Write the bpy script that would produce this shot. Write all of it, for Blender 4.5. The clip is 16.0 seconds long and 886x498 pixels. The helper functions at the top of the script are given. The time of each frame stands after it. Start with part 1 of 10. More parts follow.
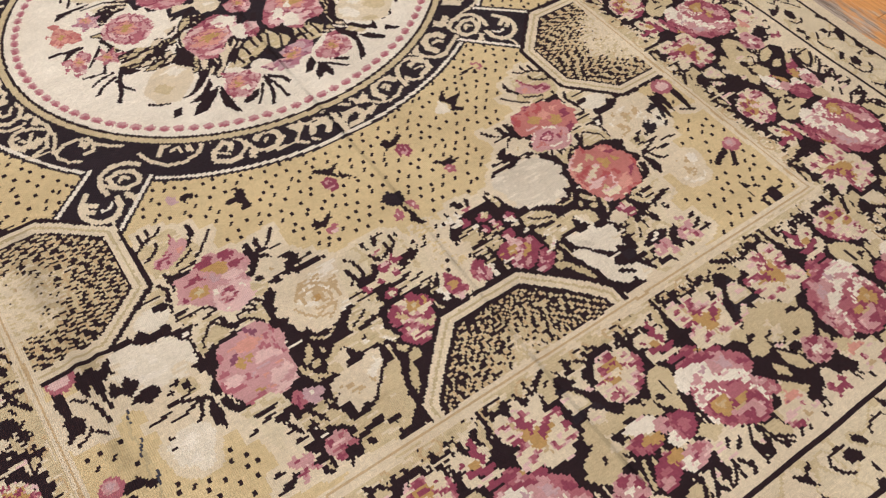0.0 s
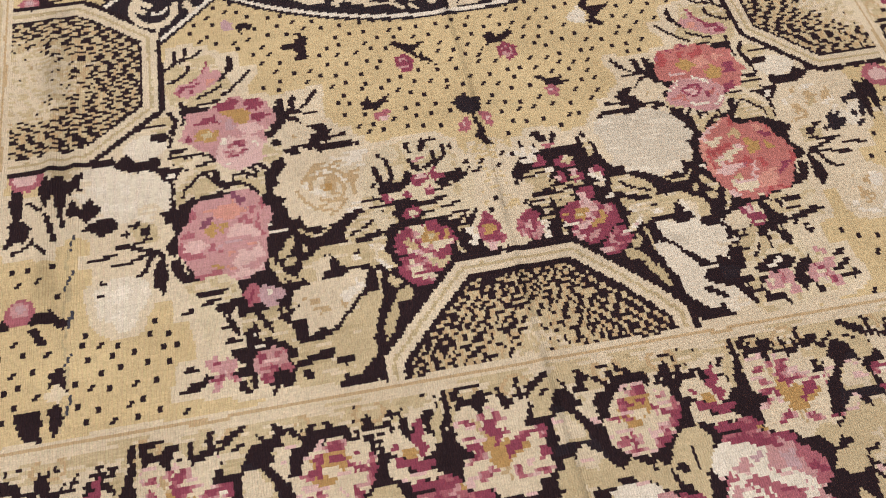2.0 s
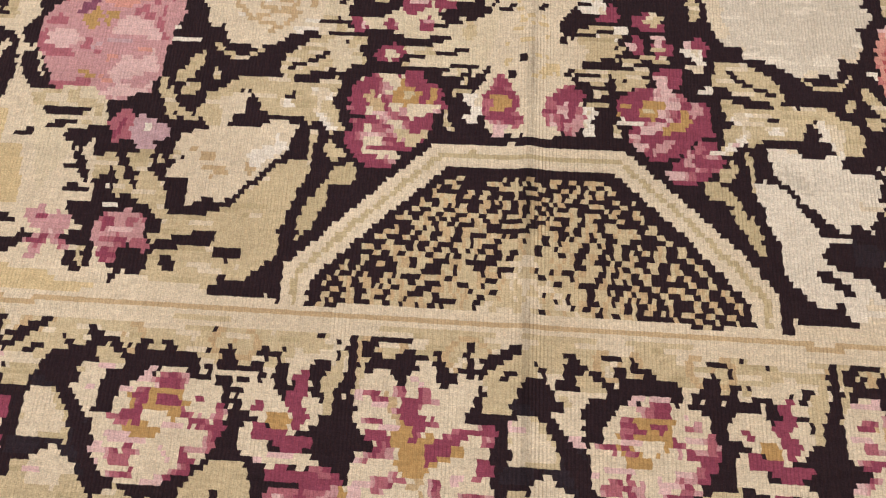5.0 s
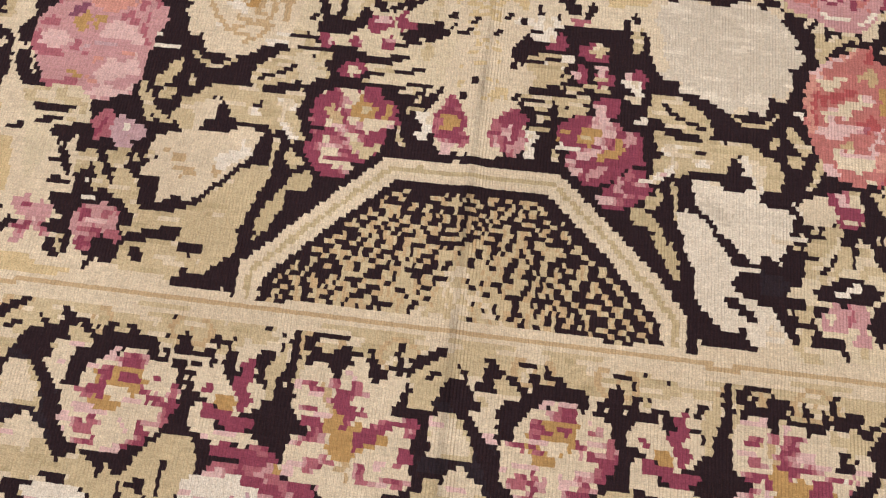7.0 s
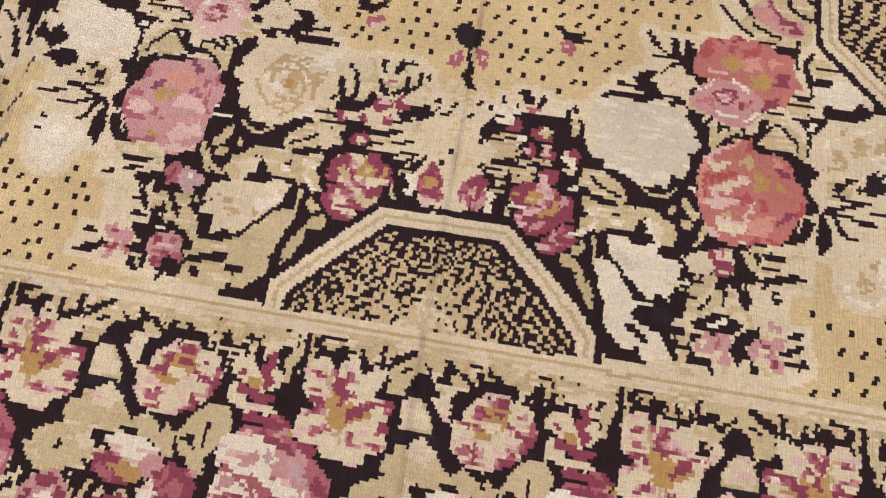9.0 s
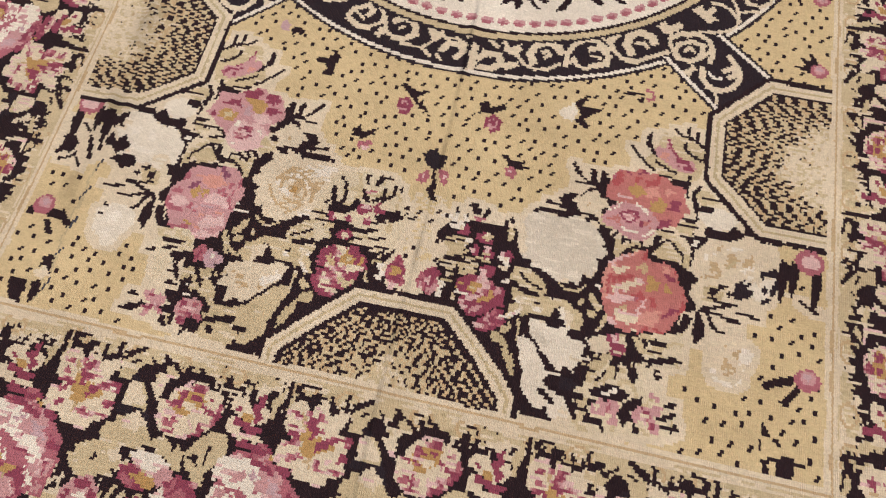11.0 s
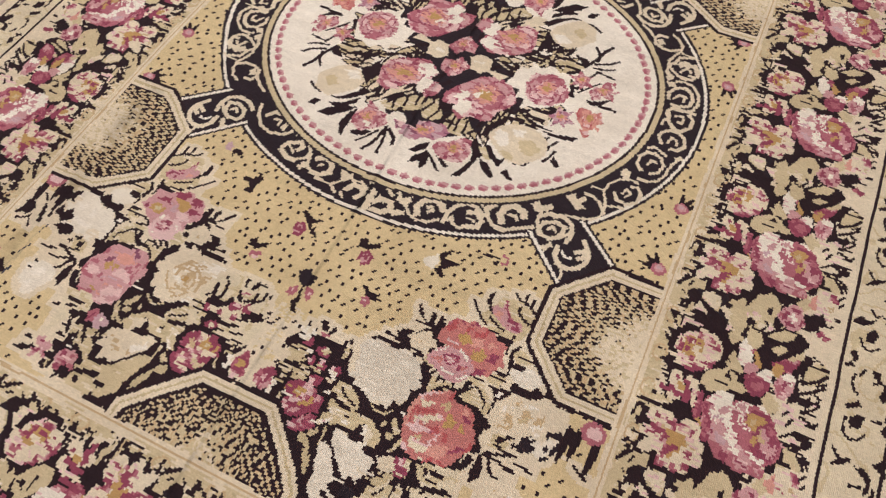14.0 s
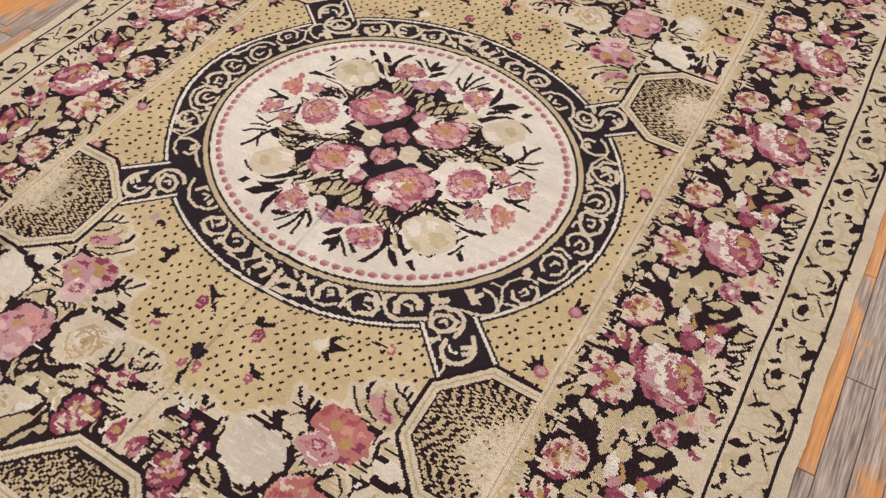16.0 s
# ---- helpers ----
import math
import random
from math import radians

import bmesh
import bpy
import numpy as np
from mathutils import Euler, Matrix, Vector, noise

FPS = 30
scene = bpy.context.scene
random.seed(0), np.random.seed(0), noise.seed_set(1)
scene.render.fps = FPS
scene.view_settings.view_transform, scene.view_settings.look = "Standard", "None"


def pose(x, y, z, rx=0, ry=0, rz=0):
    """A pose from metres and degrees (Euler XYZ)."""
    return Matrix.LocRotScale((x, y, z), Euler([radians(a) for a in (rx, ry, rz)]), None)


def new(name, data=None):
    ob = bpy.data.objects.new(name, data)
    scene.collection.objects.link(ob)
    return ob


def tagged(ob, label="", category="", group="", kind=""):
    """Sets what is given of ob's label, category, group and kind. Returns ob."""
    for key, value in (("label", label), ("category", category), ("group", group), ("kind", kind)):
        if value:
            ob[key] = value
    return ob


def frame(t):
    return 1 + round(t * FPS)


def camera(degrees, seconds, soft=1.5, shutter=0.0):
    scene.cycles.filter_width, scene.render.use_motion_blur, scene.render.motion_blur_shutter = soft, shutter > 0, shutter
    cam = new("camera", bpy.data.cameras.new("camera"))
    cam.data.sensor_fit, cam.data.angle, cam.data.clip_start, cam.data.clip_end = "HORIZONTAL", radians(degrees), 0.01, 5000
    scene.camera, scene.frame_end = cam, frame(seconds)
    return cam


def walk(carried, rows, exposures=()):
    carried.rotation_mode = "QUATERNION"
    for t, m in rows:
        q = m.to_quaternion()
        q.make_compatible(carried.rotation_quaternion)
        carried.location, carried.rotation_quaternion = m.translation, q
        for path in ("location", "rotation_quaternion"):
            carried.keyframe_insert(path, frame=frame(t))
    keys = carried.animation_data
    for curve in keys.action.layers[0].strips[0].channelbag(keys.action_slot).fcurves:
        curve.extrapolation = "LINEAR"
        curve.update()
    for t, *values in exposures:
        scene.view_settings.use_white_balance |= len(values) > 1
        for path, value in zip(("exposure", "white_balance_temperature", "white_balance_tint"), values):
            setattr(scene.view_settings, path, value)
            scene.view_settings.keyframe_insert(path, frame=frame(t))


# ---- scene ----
import itertools

cam = camera(60.0, 16.0, soft=1.28)
ROWS = [
    (0.0, -0.5318, -1.6592, 1.2972, 34.732, -1.410, -35.066),
    (0.5, -0.4591, -1.6717, 1.2599, 33.446, -1.329, -28.672),
    (1.0, -0.3799, -1.6542, 1.1839, 31.871, -1.206, -22.496),
    (1.5, -0.2954, -1.6307, 1.1230, 30.234, -0.974, -16.626),
    (2.0, -0.2272, -1.5940, 1.0455, 28.349, -0.742, -11.418),
    (2.5, -0.1765, -1.5467, 0.9572, 26.376, -0.526, -7.066),
    (3.0, -0.1171, -1.5127, 0.8679, 24.850, -0.079, -3.914),
    (3.5, -0.0950, -1.4793, 0.7716, 23.102, 0.092, -1.481),
    (4.0, -0.0770, -1.4540, 0.7050, 21.643, 0.289, 0.317),
    (4.2, -0.0754, -1.4457, 0.6834, 21.157, 0.285, 0.920),
    (6.3, -0.0061, -1.3802, 0.6830, 16.348, 0.687, 5.492),
    (6.5, 0.0004, -1.3800, 0.7018, 16.342, 0.641, 5.809),
    (7.0, 0.0173, -1.3881, 0.7610, 16.410, 0.680, 6.583),
    (7.5, 0.0301, -1.3984, 0.8179, 16.271, 0.876, 7.363),
    (8.0, 0.0410, -1.4027, 0.8808, 16.495, 0.779, 8.054),
    (8.2, 0.0478, -1.4044, 0.9091, 16.433, 0.800, 8.350),
    (10.3, 0.1562, -1.4989, 1.2392, 20.792, 1.414, 11.286),
    (10.5, 0.1747, -1.5060, 1.2680, 21.566, 1.511, 11.716),
    (11.0, 0.2081, -1.5204, 1.3275, 23.576, 1.387, 12.743),
    (11.5, 0.2596, -1.5161, 1.3626, 25.553, 1.375, 14.166),
    (12.0, 0.3223, -1.4905, 1.3800, 27.384, 1.121, 15.974),
    (12.5, 0.3872, -1.4832, 1.4246, 28.958, 0.972, 18.376),
    (13.0, 0.4697, -1.4693, 1.4683, 30.283, 0.957, 21.079),
    (13.5, 0.5760, -1.4621, 1.5124, 31.689, 0.793, 23.494),
    (14.0, 0.6875, -1.4594, 1.5281, 33.054, 0.807, 25.564),
    (14.5, 0.7934, -1.4582, 1.5403, 34.406, 0.851, 27.087),
    (15.0, 0.8632, -1.4274, 1.5590, 35.776, 0.782, 28.299),
    (15.5, 0.9150, -1.3569, 1.5724, 37.064, 0.703, 29.488),
    (16.0, 0.9880, -1.2750, 1.5901, 38.090, 0.656, 31.021),
]
walk(cam, [(t, pose(*p)) for t, *p in ROWS], [(0.0, -0.04, 6380, 8), (4.0, -0.01, 6420, 9), (8.0, 0.0, 6450, 10), (10.5, -0.02, 6410, 10), (13.0, -0.04, 6360, 10), (16.0, -0.08, 6300, 10)])

# ---- world and light: a plain shop room under warm ceiling panels ----
world = bpy.data.worlds.new("room_air")
scene.world = world
world.use_nodes = True
world.node_tree.nodes["Background"].inputs[0].default_value = (0.9, 0.85, 0.78, 1)
world.node_tree.nodes["Background"].inputs[1].default_value = 0.02
ROOM_X, ROOM_Y, ROOM_Z = 3.6, 4.2, 2.9
LAMP_WATTS = 20.1
scene.view_settings.exposure = 0.0
for lx in (-1.7, 0.1, 1.9):
    for ly in (-2.3, 0.2, 2.6):
        lamp = bpy.data.lights.new("ceiling_panel_light", "AREA")
        lamp.shape, lamp.size, lamp.size_y = "RECTANGLE", 0.58, 0.58
        lamp.energy, lamp.color = LAMP_WATTS * (1.03 - 0.11 * lx), (1.0, 0.985, 0.955)
        new("ceiling_panel_light", lamp).matrix_world = pose(lx, ly, ROOM_Z - 0.03)


# ---- materials ----
def lin(c):
    return tuple((v / 255 / 12.92) if v / 255 <= 0.04045 else ((v / 255 + 0.055) / 1.055) ** 2.4 for v in c)


def material(name):
    m = bpy.data.materials.new(name)
    m.use_nodes = True
    n, l = m.node_tree.nodes, m.node_tree.links
    return m, n, l, n["Principled BSDF"]


def node(n, kind, **values):
    made = n.new(kind)
    for key, value in values.items():
        made.inputs[key].default_value = value
    return made


def mix(n, l, kind, a, b, factor):
    m = n.new("ShaderNodeMix")
    m.data_type, m.blend_type = "RGBA", kind
    for socket, value in ((m.inputs[0], factor), (m.inputs[6], a), (m.inputs[7], b)):
        if hasattr(value, "is_linked"):
            l.new(value, socket)
        else:
            socket.default_value = value
    return m.outputs[2]


def ramp(n, l, source, stops):
    r = n.new("ShaderNodeValToRGB")
    l.new(source, r.inputs[0])
    e = r.color_ramp.elements
    while len(e) < len(stops):
        e.new(0.5)
    for k, (p, c) in enumerate(stops):
        e[k].position, e[k].color = p, (*c, 1)
    return r.outputs[0]


def wool_material():
    """Flat-woven wool: the dye of each stitch, uneven dye baths, faint fading, and the ribs of the warp."""
    m, n, l, b = material("woven_wool")
    dye = n.new("ShaderNodeVertexColor")
    dye.layer_name = "dye"
    where = n.new("ShaderNodeTexCoord").outputs["Object"]
    streak = n.new("ShaderNodeMapping")
    streak.inputs["Scale"].default_value = (70, 330, 1)
    l.new(where, streak.inputs[0])
    bath = node(n, "ShaderNodeTexNoise", Scale=1.0, Detail=4.0, Roughness=0.6)
    l.new(streak.outputs[0], bath.inputs[0])
    patch = node(n, "ShaderNodeTexNoise", Scale=5.0, Detail=5.0, Roughness=0.6)
    l.new(where, patch.inputs[0])
    fibre = node(n, "ShaderNodeTexNoise", Scale=900.0, Detail=2.0)
    l.new(where, fibre.inputs[0])
    c = mix(n, l, "MULTIPLY", dye.outputs[0], ramp(n, l, bath.outputs[0], [(0.3, (0.84, 0.82, 0.79)), (0.7, (1.12, 1.12, 1.12))]), 0.8)
    c = mix(n, l, "MULTIPLY", c, ramp(n, l, patch.outputs[0], [(0.3, (0.86, 0.83, 0.79)), (0.68, (1.07, 1.07, 1.06))]), 0.75)
    c = mix(n, l, "MULTIPLY", c, ramp(n, l, fibre.outputs[0], [(0.3, (0.8, 0.8, 0.8)), (0.7, (1.12, 1.12, 1.12))]), 0.9)
    bead = n.new("ShaderNodeMapping")
    bead.inputs["Scale"].default_value = (420, 1100, 1)
    l.new(where, bead.inputs[0])
    weft = node(n, "ShaderNodeTexNoise", Scale=1.0, Detail=2.0, Roughness=0.7)
    l.new(bead.outputs[0], weft.inputs[0])
    c = mix(n, l, "MULTIPLY", c, ramp(n, l, weft.outputs[0], [(0.3, (0.68, 0.67, 0.66)), (0.7, (1.3, 1.3, 1.3))]), 0.75)
    l.new(c, b.inputs["Base Color"])
    b.inputs["Roughness"].default_value = 0.88
    b.inputs["Specular IOR Level"].default_value = 0.1
    b.inputs["Sheen Weight"].default_value = 0.0
    b.inputs["Sheen Roughness"].default_value = 0.5
    rib = n.new("ShaderNodeTexWave")
    rib.wave_type, rib.bands_direction = "BANDS", "X"
    rib.inputs["Scale"].default_value = 2 * math.pi / 20 / 0.0034
    rib.inputs["Distortion"].default_value = 0.6
    rib.inputs["Detail Scale"].default_value = 3
    l.new(where, rib.inputs[0])
    bump = node(n, "ShaderNodeBump", Strength=0.8, Distance=0.0015)
    l.new(rib.outputs[1], bump.inputs["Height"])
    bump2 = node(n, "ShaderNodeBump", Strength=0.6, Distance=0.0012)
    l.new(weft.outputs[0], bump2.inputs["Height"])
    l.new(bump.outputs[0], bump2.inputs["Normal"])
    lump = node(n, "ShaderNodeTexNoise", Scale=14.0, Detail=3.0)
    l.new(where, lump.inputs[0])
    bump3 = node(n, "ShaderNodeBump", Strength=0.5, Distance=0.012)
    l.new(lump.outputs[0], bump3.inputs["Height"])
    l.new(bump2.outputs[0], bump3.inputs["Normal"])
    l.new(bump3.outputs[0], b.inputs["Normal"])
    return m


def plank_material(name, varnish):
    """Old boards: grey weathered grain with worn patches of orange varnish."""
    m, n, l, b = material(name)
    info = n.new("ShaderNodeObjectInfo")
    where = n.new("ShaderNodeTexCoord").outputs["Object"]
    shift = n.new("ShaderNodeVectorMath")
    shift.operation = "MULTIPLY_ADD"
    l.new(info.outputs["Random"], shift.inputs[0])
    shift.inputs[1].default_value = (37, 91, 13)
    l.new(where, shift.inputs[2])
    grainmap = n.new("ShaderNodeMapping")
    grainmap.inputs["Scale"].default_value = (190, 9, 20)
    l.new(shift.outputs[0], grainmap.inputs[0])
    grain = node(n, "ShaderNodeTexNoise", Scale=1.0, Detail=6.0, Roughness=0.65)
    l.new(grainmap.outputs[0], grain.inputs[0])
    stainmap = n.new("ShaderNodeMapping")
    stainmap.inputs["Scale"].default_value = (14, 5, 5)
    l.new(shift.outputs[0], stainmap.inputs[0])
    stain = node(n, "ShaderNodeTexNoise", Scale=1.0, Detail=5.0, Roughness=0.62)
    l.new(stainmap.outputs[0], stain.inputs[0])
    grey = ramp(n, l, grain.outputs[0], [(0.3, lin((84, 71, 66))), (0.46, lin((143, 128, 120))), (0.7, lin((204, 190, 180)))])
    warm = ramp(n, l, grain.outputs[0], [(0.3, lin((176, 118, 66))), (0.7, lin((226, 166, 104)))])
    share = n.new("ShaderNodeMath")
    share.operation = "ADD"
    l.new(stain.outputs[0], share.inputs[0])
    tilt = n.new("ShaderNodeMath")
    tilt.operation = "MULTIPLY_ADD"
    l.new(info.outputs["Random"], tilt.inputs[0])
    tilt.inputs[1].default_value, tilt.inputs[2].default_value = 0.24, varnish
    l.new(tilt.outputs[0], share.inputs[1])
    cover = ramp(n, l, share.outputs[0], [(0.5, (0, 0, 0)), (0.6, (1, 1, 1))])
    c = mix(n, l, "MIX", grey, warm, cover)
    l.new(c, b.inputs["Base Color"])
    b.inputs["Roughness"].default_value = 0.36
    bump = node(n, "ShaderNodeBump", Strength=0.45, Distance=0.0011)
    l.new(grain.outputs[0], bump.inputs["Height"])
    l.new(bump.outputs[0], b.inputs["Normal"])
    return m


def plain_material(name, colour, rough=0.8, spots=0.06):
    m, n, l, b = material(name)
    where = n.new("ShaderNodeTexCoord").outputs["Object"]
    fleck = node(n, "ShaderNodeTexNoise", Scale=9.0, Detail=6.0)
    l.new(where, fleck.inputs[0])
    lo, hi = tuple(v * (1 - spots) for v in lin(colour)), tuple(min(1, v * (1 + spots)) for v in lin(colour))
    l.new(ramp(n, l, fleck.outputs[0], [(0.35, lo), (0.65, hi)]), b.inputs["Base Color"])
    b.inputs["Roughness"].default_value = rough
    return m


WOOL, BOARD, WARM_BOARD = wool_material(), plank_material("weathered_board", -0.175), plank_material("varnished_board", -0.03)
PLASTER = plain_material("cream_plaster", (222, 212, 196))
GAP = plain_material("dark_joint", (40, 32, 27), 0.9, 0.3)
CEILING = plain_material("white_ceiling_paint", (236, 232, 224))
JUTE = plain_material("undyed_jute", (176, 156, 118), 0.95, 0.2)


# ---- room shell ----
def slab(name, lo, hi, mat, label):
    bm = bmesh.new()
    bmesh.ops.create_cube(bm, size=1)
    size = Vector(hi) - Vector(lo)
    bmesh.ops.scale(bm, vec=size, verts=bm.verts)
    bmesh.ops.translate(bm, vec=(Vector(hi) + Vector(lo)) / 2, verts=bm.verts)
    me = bpy.data.meshes.new(name)
    bm.to_mesh(me)
    bm.free()
    me.materials.append(mat)
    return tagged(new(name, me), label, name.split("_")[0], kind="structure")


floor = slab("floor", (-ROOM_X, -ROOM_Y, -0.12), (ROOM_X, ROOM_Y, -0.014), GAP, "floor of narrow weathered boards with orange varnish patches")
slab("wall_north", (-ROOM_X - 0.15, ROOM_Y, -0.12), (ROOM_X + 0.15, ROOM_Y + 0.15, ROOM_Z), PLASTER, "plain cream plastered wall")
slab("wall_south", (-ROOM_X - 0.15, -ROOM_Y - 0.15, -0.12), (ROOM_X + 0.15, -ROOM_Y, ROOM_Z), PLASTER, "plain cream plastered wall")
slab("wall_east", (ROOM_X, -ROOM_Y, -0.12), (ROOM_X + 0.15, ROOM_Y, ROOM_Z), PLASTER, "plain cream plastered wall")
slab("wall_west", (-ROOM_X - 0.15, -ROOM_Y, -0.12), (-ROOM_X, ROOM_Y, ROOM_Z), PLASTER, "plain cream plastered wall")
slab("ceiling", (-ROOM_X - 0.15, -ROOM_Y - 0.15, ROOM_Z), (ROOM_X + 0.15, ROOM_Y + 0.15, ROOM_Z + 0.12), CEILING, "plain white painted ceiling")

# ---- the rug's design, woven stitch by stitch (centimetres from the rug's middle) ----
STITCH_X, STITCH_Y = 0.36, 0.46
HALF_X, HALF_Y = 355 * STITCH_X, 381 * STITCH_Y
NX, NY = 710, 762
GX, GY = np.meshgrid((np.arange(NX) + 0.5) * STITCH_X - HALF_X, (np.arange(NY) + 0.5) * STITCH_Y - HALF_Y)

DYES = {
    "gold": (220, 194, 142), "cream": (230, 210, 173), "ivory": (244, 230, 202), "bone": (238, 223, 193), "grey": (222, 207, 178),
    "black": (48, 34, 36), "night": (50, 40, 43), "slate": (72, 70, 74), "sand": (212, 190, 145), "olive": (200, 179, 134), "tan": (204, 174, 128), "band": (226, 207, 168),
    "ochre": (194, 153, 94), "wine": (150, 73, 87), "rose": (180, 107, 111), "pink": (207, 155, 147), "blush": (230, 190, 176),
    "salmon": (198, 124, 112), "coral": (220, 156, 134), "brick": (184, 92, 88), "plum": (140, 84, 98), "mauve": (184, 124, 132), "lilac": (204, 166, 161),
}
DYE = {k: i for i, k in enumerate(DYES)}
ART = np.full((NY, NX), DYE["gold"], np.int16)
OWN = np.zeros((NY, NX), np.int16)
PETALLED = ("peony", "rose", "double_flower", "round_flower", "iris", "pale_blossom", "lily", "star_flower", "tulip", "bellflower", "small_flower")
LOOSE = ("leaf_spray", "leaf_ground", "guard_band", "stray_stitches", "field", "wreath", "medallion_ground", "border", "hem", "seam", "octagon")
MOTIFS = []  # (name, label, owner panel)


def grain(size, seed, octaves=3):
    """Smooth noise over the whole rug, about -1 to 1; size in cm."""
    g = np.random.default_rng(seed)
    out, amp = np.zeros((NY, NX)), 1.0
    for _ in range(octaves):
        ny, nx = int(2 * HALF_Y / size) + 3, int(2 * HALF_X / size) + 3
        a = g.uniform(-1, 1, (ny, nx))
        fy, fx = (GY + HALF_Y) / size, (GX + HALF_X) / size
        iy, ix = fy.astype(int), fx.astype(int)
        ty, tx = fy - iy, fx - ix
        ty, tx = ty * ty * (3 - 2 * ty), tx * tx * (3 - 2 * tx)
        out += amp * ((a[iy, ix] * (1 - tx) + a[iy, ix + 1] * tx) * (1 - ty) + (a[iy + 1, ix] * (1 - tx) + a[iy + 1, ix + 1] * tx) * ty)
        amp, size = amp * 0.55, size / 2
    return out / 1.4


def teeth(seed):
    """Noise that differs from pick to pick and runs on for a few stitches along the weft, as interlocked colours do."""
    a = np.random.default_rng(seed).uniform(-1, 1, (NY, NX))
    out = sum(np.roll(a, k, 1) for k in range(4)) / 2.0
    return out.clip(-1, 1)


TEETH = teeth(3)
JAG = 0.55 * TEETH + 0.6 * grain(2.4, 3)
SOFT = grain(9.0, 4)
LOBE = grain(2.6, 6, 1)


def bricks(wide, high, seed):
    """Random values that hold for a short run of stitches, each row of runs shifted against the next."""
    g = np.random.default_rng(seed)
    rows = []
    for _ in range(NY // high + 1):
        run = np.roll(np.repeat(g.uniform(0, 1, NX // wide + 2), wide), g.integers(0, wide))[:NX]
        rows += [run] * high
    return np.array(rows[:NY])


def maze(run, high, seed):
    """Values 0 to 1 that climb along each row of stitches and start over, for an even tangle of dashes."""
    g = np.random.default_rng(seed)
    rows = []
    for _ in range(NY // high + 1):
        slip = g.integers(0, 2, NX // run + 3).cumsum()
        at = (np.arange(NX) + np.repeat(slip, run)[:NX] + g.integers(0, run)) % run
        rows += [(at + 0.5) / run] * high
    return np.array(rows[:NY]) + 0.16 * g.uniform(-1, 1, (NY, NX))


FLECK, FLECK2 = bricks(2, 1, 5), bricks(1, 2, 15)
MAZE = np.where(bricks(6, 3, 45) > 0.5, maze(6, 1, 41), np.where(bricks(8, 4, 46) > 0.5, FLECK, maze(4, 1, 42)))
SLANT = maze(8, 1, 43)
FLECK3 = np.where(bricks(4, 5, 25) > 0.35, FLECK, FLECK2)


class Frame2:
    """Where a run of motifs lies on the rug: origin, turn in degrees, mirroring of its own x, stretch of its own y."""

    def __init__(self, ox=0.0, oy=0.0, turn=0.0, flip=1, tall=1.0):
        self.turn, self.tall = turn, tall
        self.ox, self.oy, self.c, self.s, self.flip = ox, oy, math.cos(radians(turn)), math.sin(radians(turn)), flip

    def out(self, x, y):
        x, y = x * self.flip, y * self.tall
        return self.ox + self.c * x - self.s * y, self.oy + self.s * x + self.c * y

    def window(self, x, y, r):
        gx, gy = self.out(x, y)
        i0, i1 = max(0, int((gx - r + HALF_X) / STITCH_X)), min(NX, int((gx + r + HALF_X) / STITCH_X) + 2)
        j0, j1 = max(0, int((gy - r + HALF_Y) / STITCH_Y)), min(NY, int((gy + r + HALF_Y) / STITCH_Y) + 2)
        sl = (slice(j0, max(j0, j1)), slice(i0, max(i0, i1)))
        dx, dy = GX[sl] - gx, GY[sl] - gy
        return sl, (self.c * dx + self.s * dy) * self.flip, (-self.s * dx + self.c * dy) / self.tall


F = Frame2()
NOW = 0
DYED_AS = {}


def motif(name, label, panel):
    """From here on the stitches belong to this motif."""
    global NOW
    MOTIFS.append((name, label, panel))
    NOW = len(MOTIFS)


def put(sl, mask, colour):
    ART[sl][mask] = DYE[colour]
    OWN[sl][mask] = NOW


def ellipse(x, y, rx, ry, colour, turn=0.0, jag=0.06, lobes=0, depth=0.0, phase=0.0):
    sl, u, v = F.window(x, y, max(rx, ry) * (1.15 + depth))
    c, s = math.cos(radians(turn)), math.sin(radians(turn))
    a, b = (c * u + s * v) / rx, (-s * u + c * v) / ry
    e = np.hypot(a, b) * (1 + jag * JAG[sl])
    if lobes:
        e = e / (1 + depth * np.cos(lobes * np.arctan2(b, a) + phase))
    put(sl, e < 1, colour)


def leaf(x, y, turn, length, width, colour, bend=0.0, vein=None, blunt=0.6):
    """A pointed leaf from its foot at x, y; turn in degrees from the local x."""
    sl, u, v = F.window(x, y, length * 1.15 + width)
    c, s = math.cos(radians(turn)), math.sin(radians(turn))
    a, b = c * u + s * v, -s * u + c * v
    t = np.clip(a / length, 0, 1)
    b = b - bend * length * t * t
    half = width / 2 * np.sin(np.pi * np.clip(t, 0.06, 1) ** blunt) ** 0.8 + 0.12
    inside = (a > 0) & (a < length) & (np.abs(b) < half)
    put(sl, inside, colour)
    if vein:
        put(sl, inside & (np.abs(b) < half * 0.42) & (t > 0.08) & (t < 0.86), vein)


def stroke(points, width, colour):
    for (x0, y0), (x1, y1) in zip(points, points[1:]):
        length = math.hypot(x1 - x0, y1 - y0)
        sl, u, v = F.window((x0 + x1) / 2, (y0 + y1) / 2, length / 2 + width)
        dx, dy = (x1 - x0) / (length + 1e-9), (y1 - y0) / (length + 1e-9)
        a, b = u * dx + v * dy, -u * dy + v * dx
        put(sl, (np.abs(a) < length / 2 + width * 0.3) & (np.abs(b) < width / 2), colour)


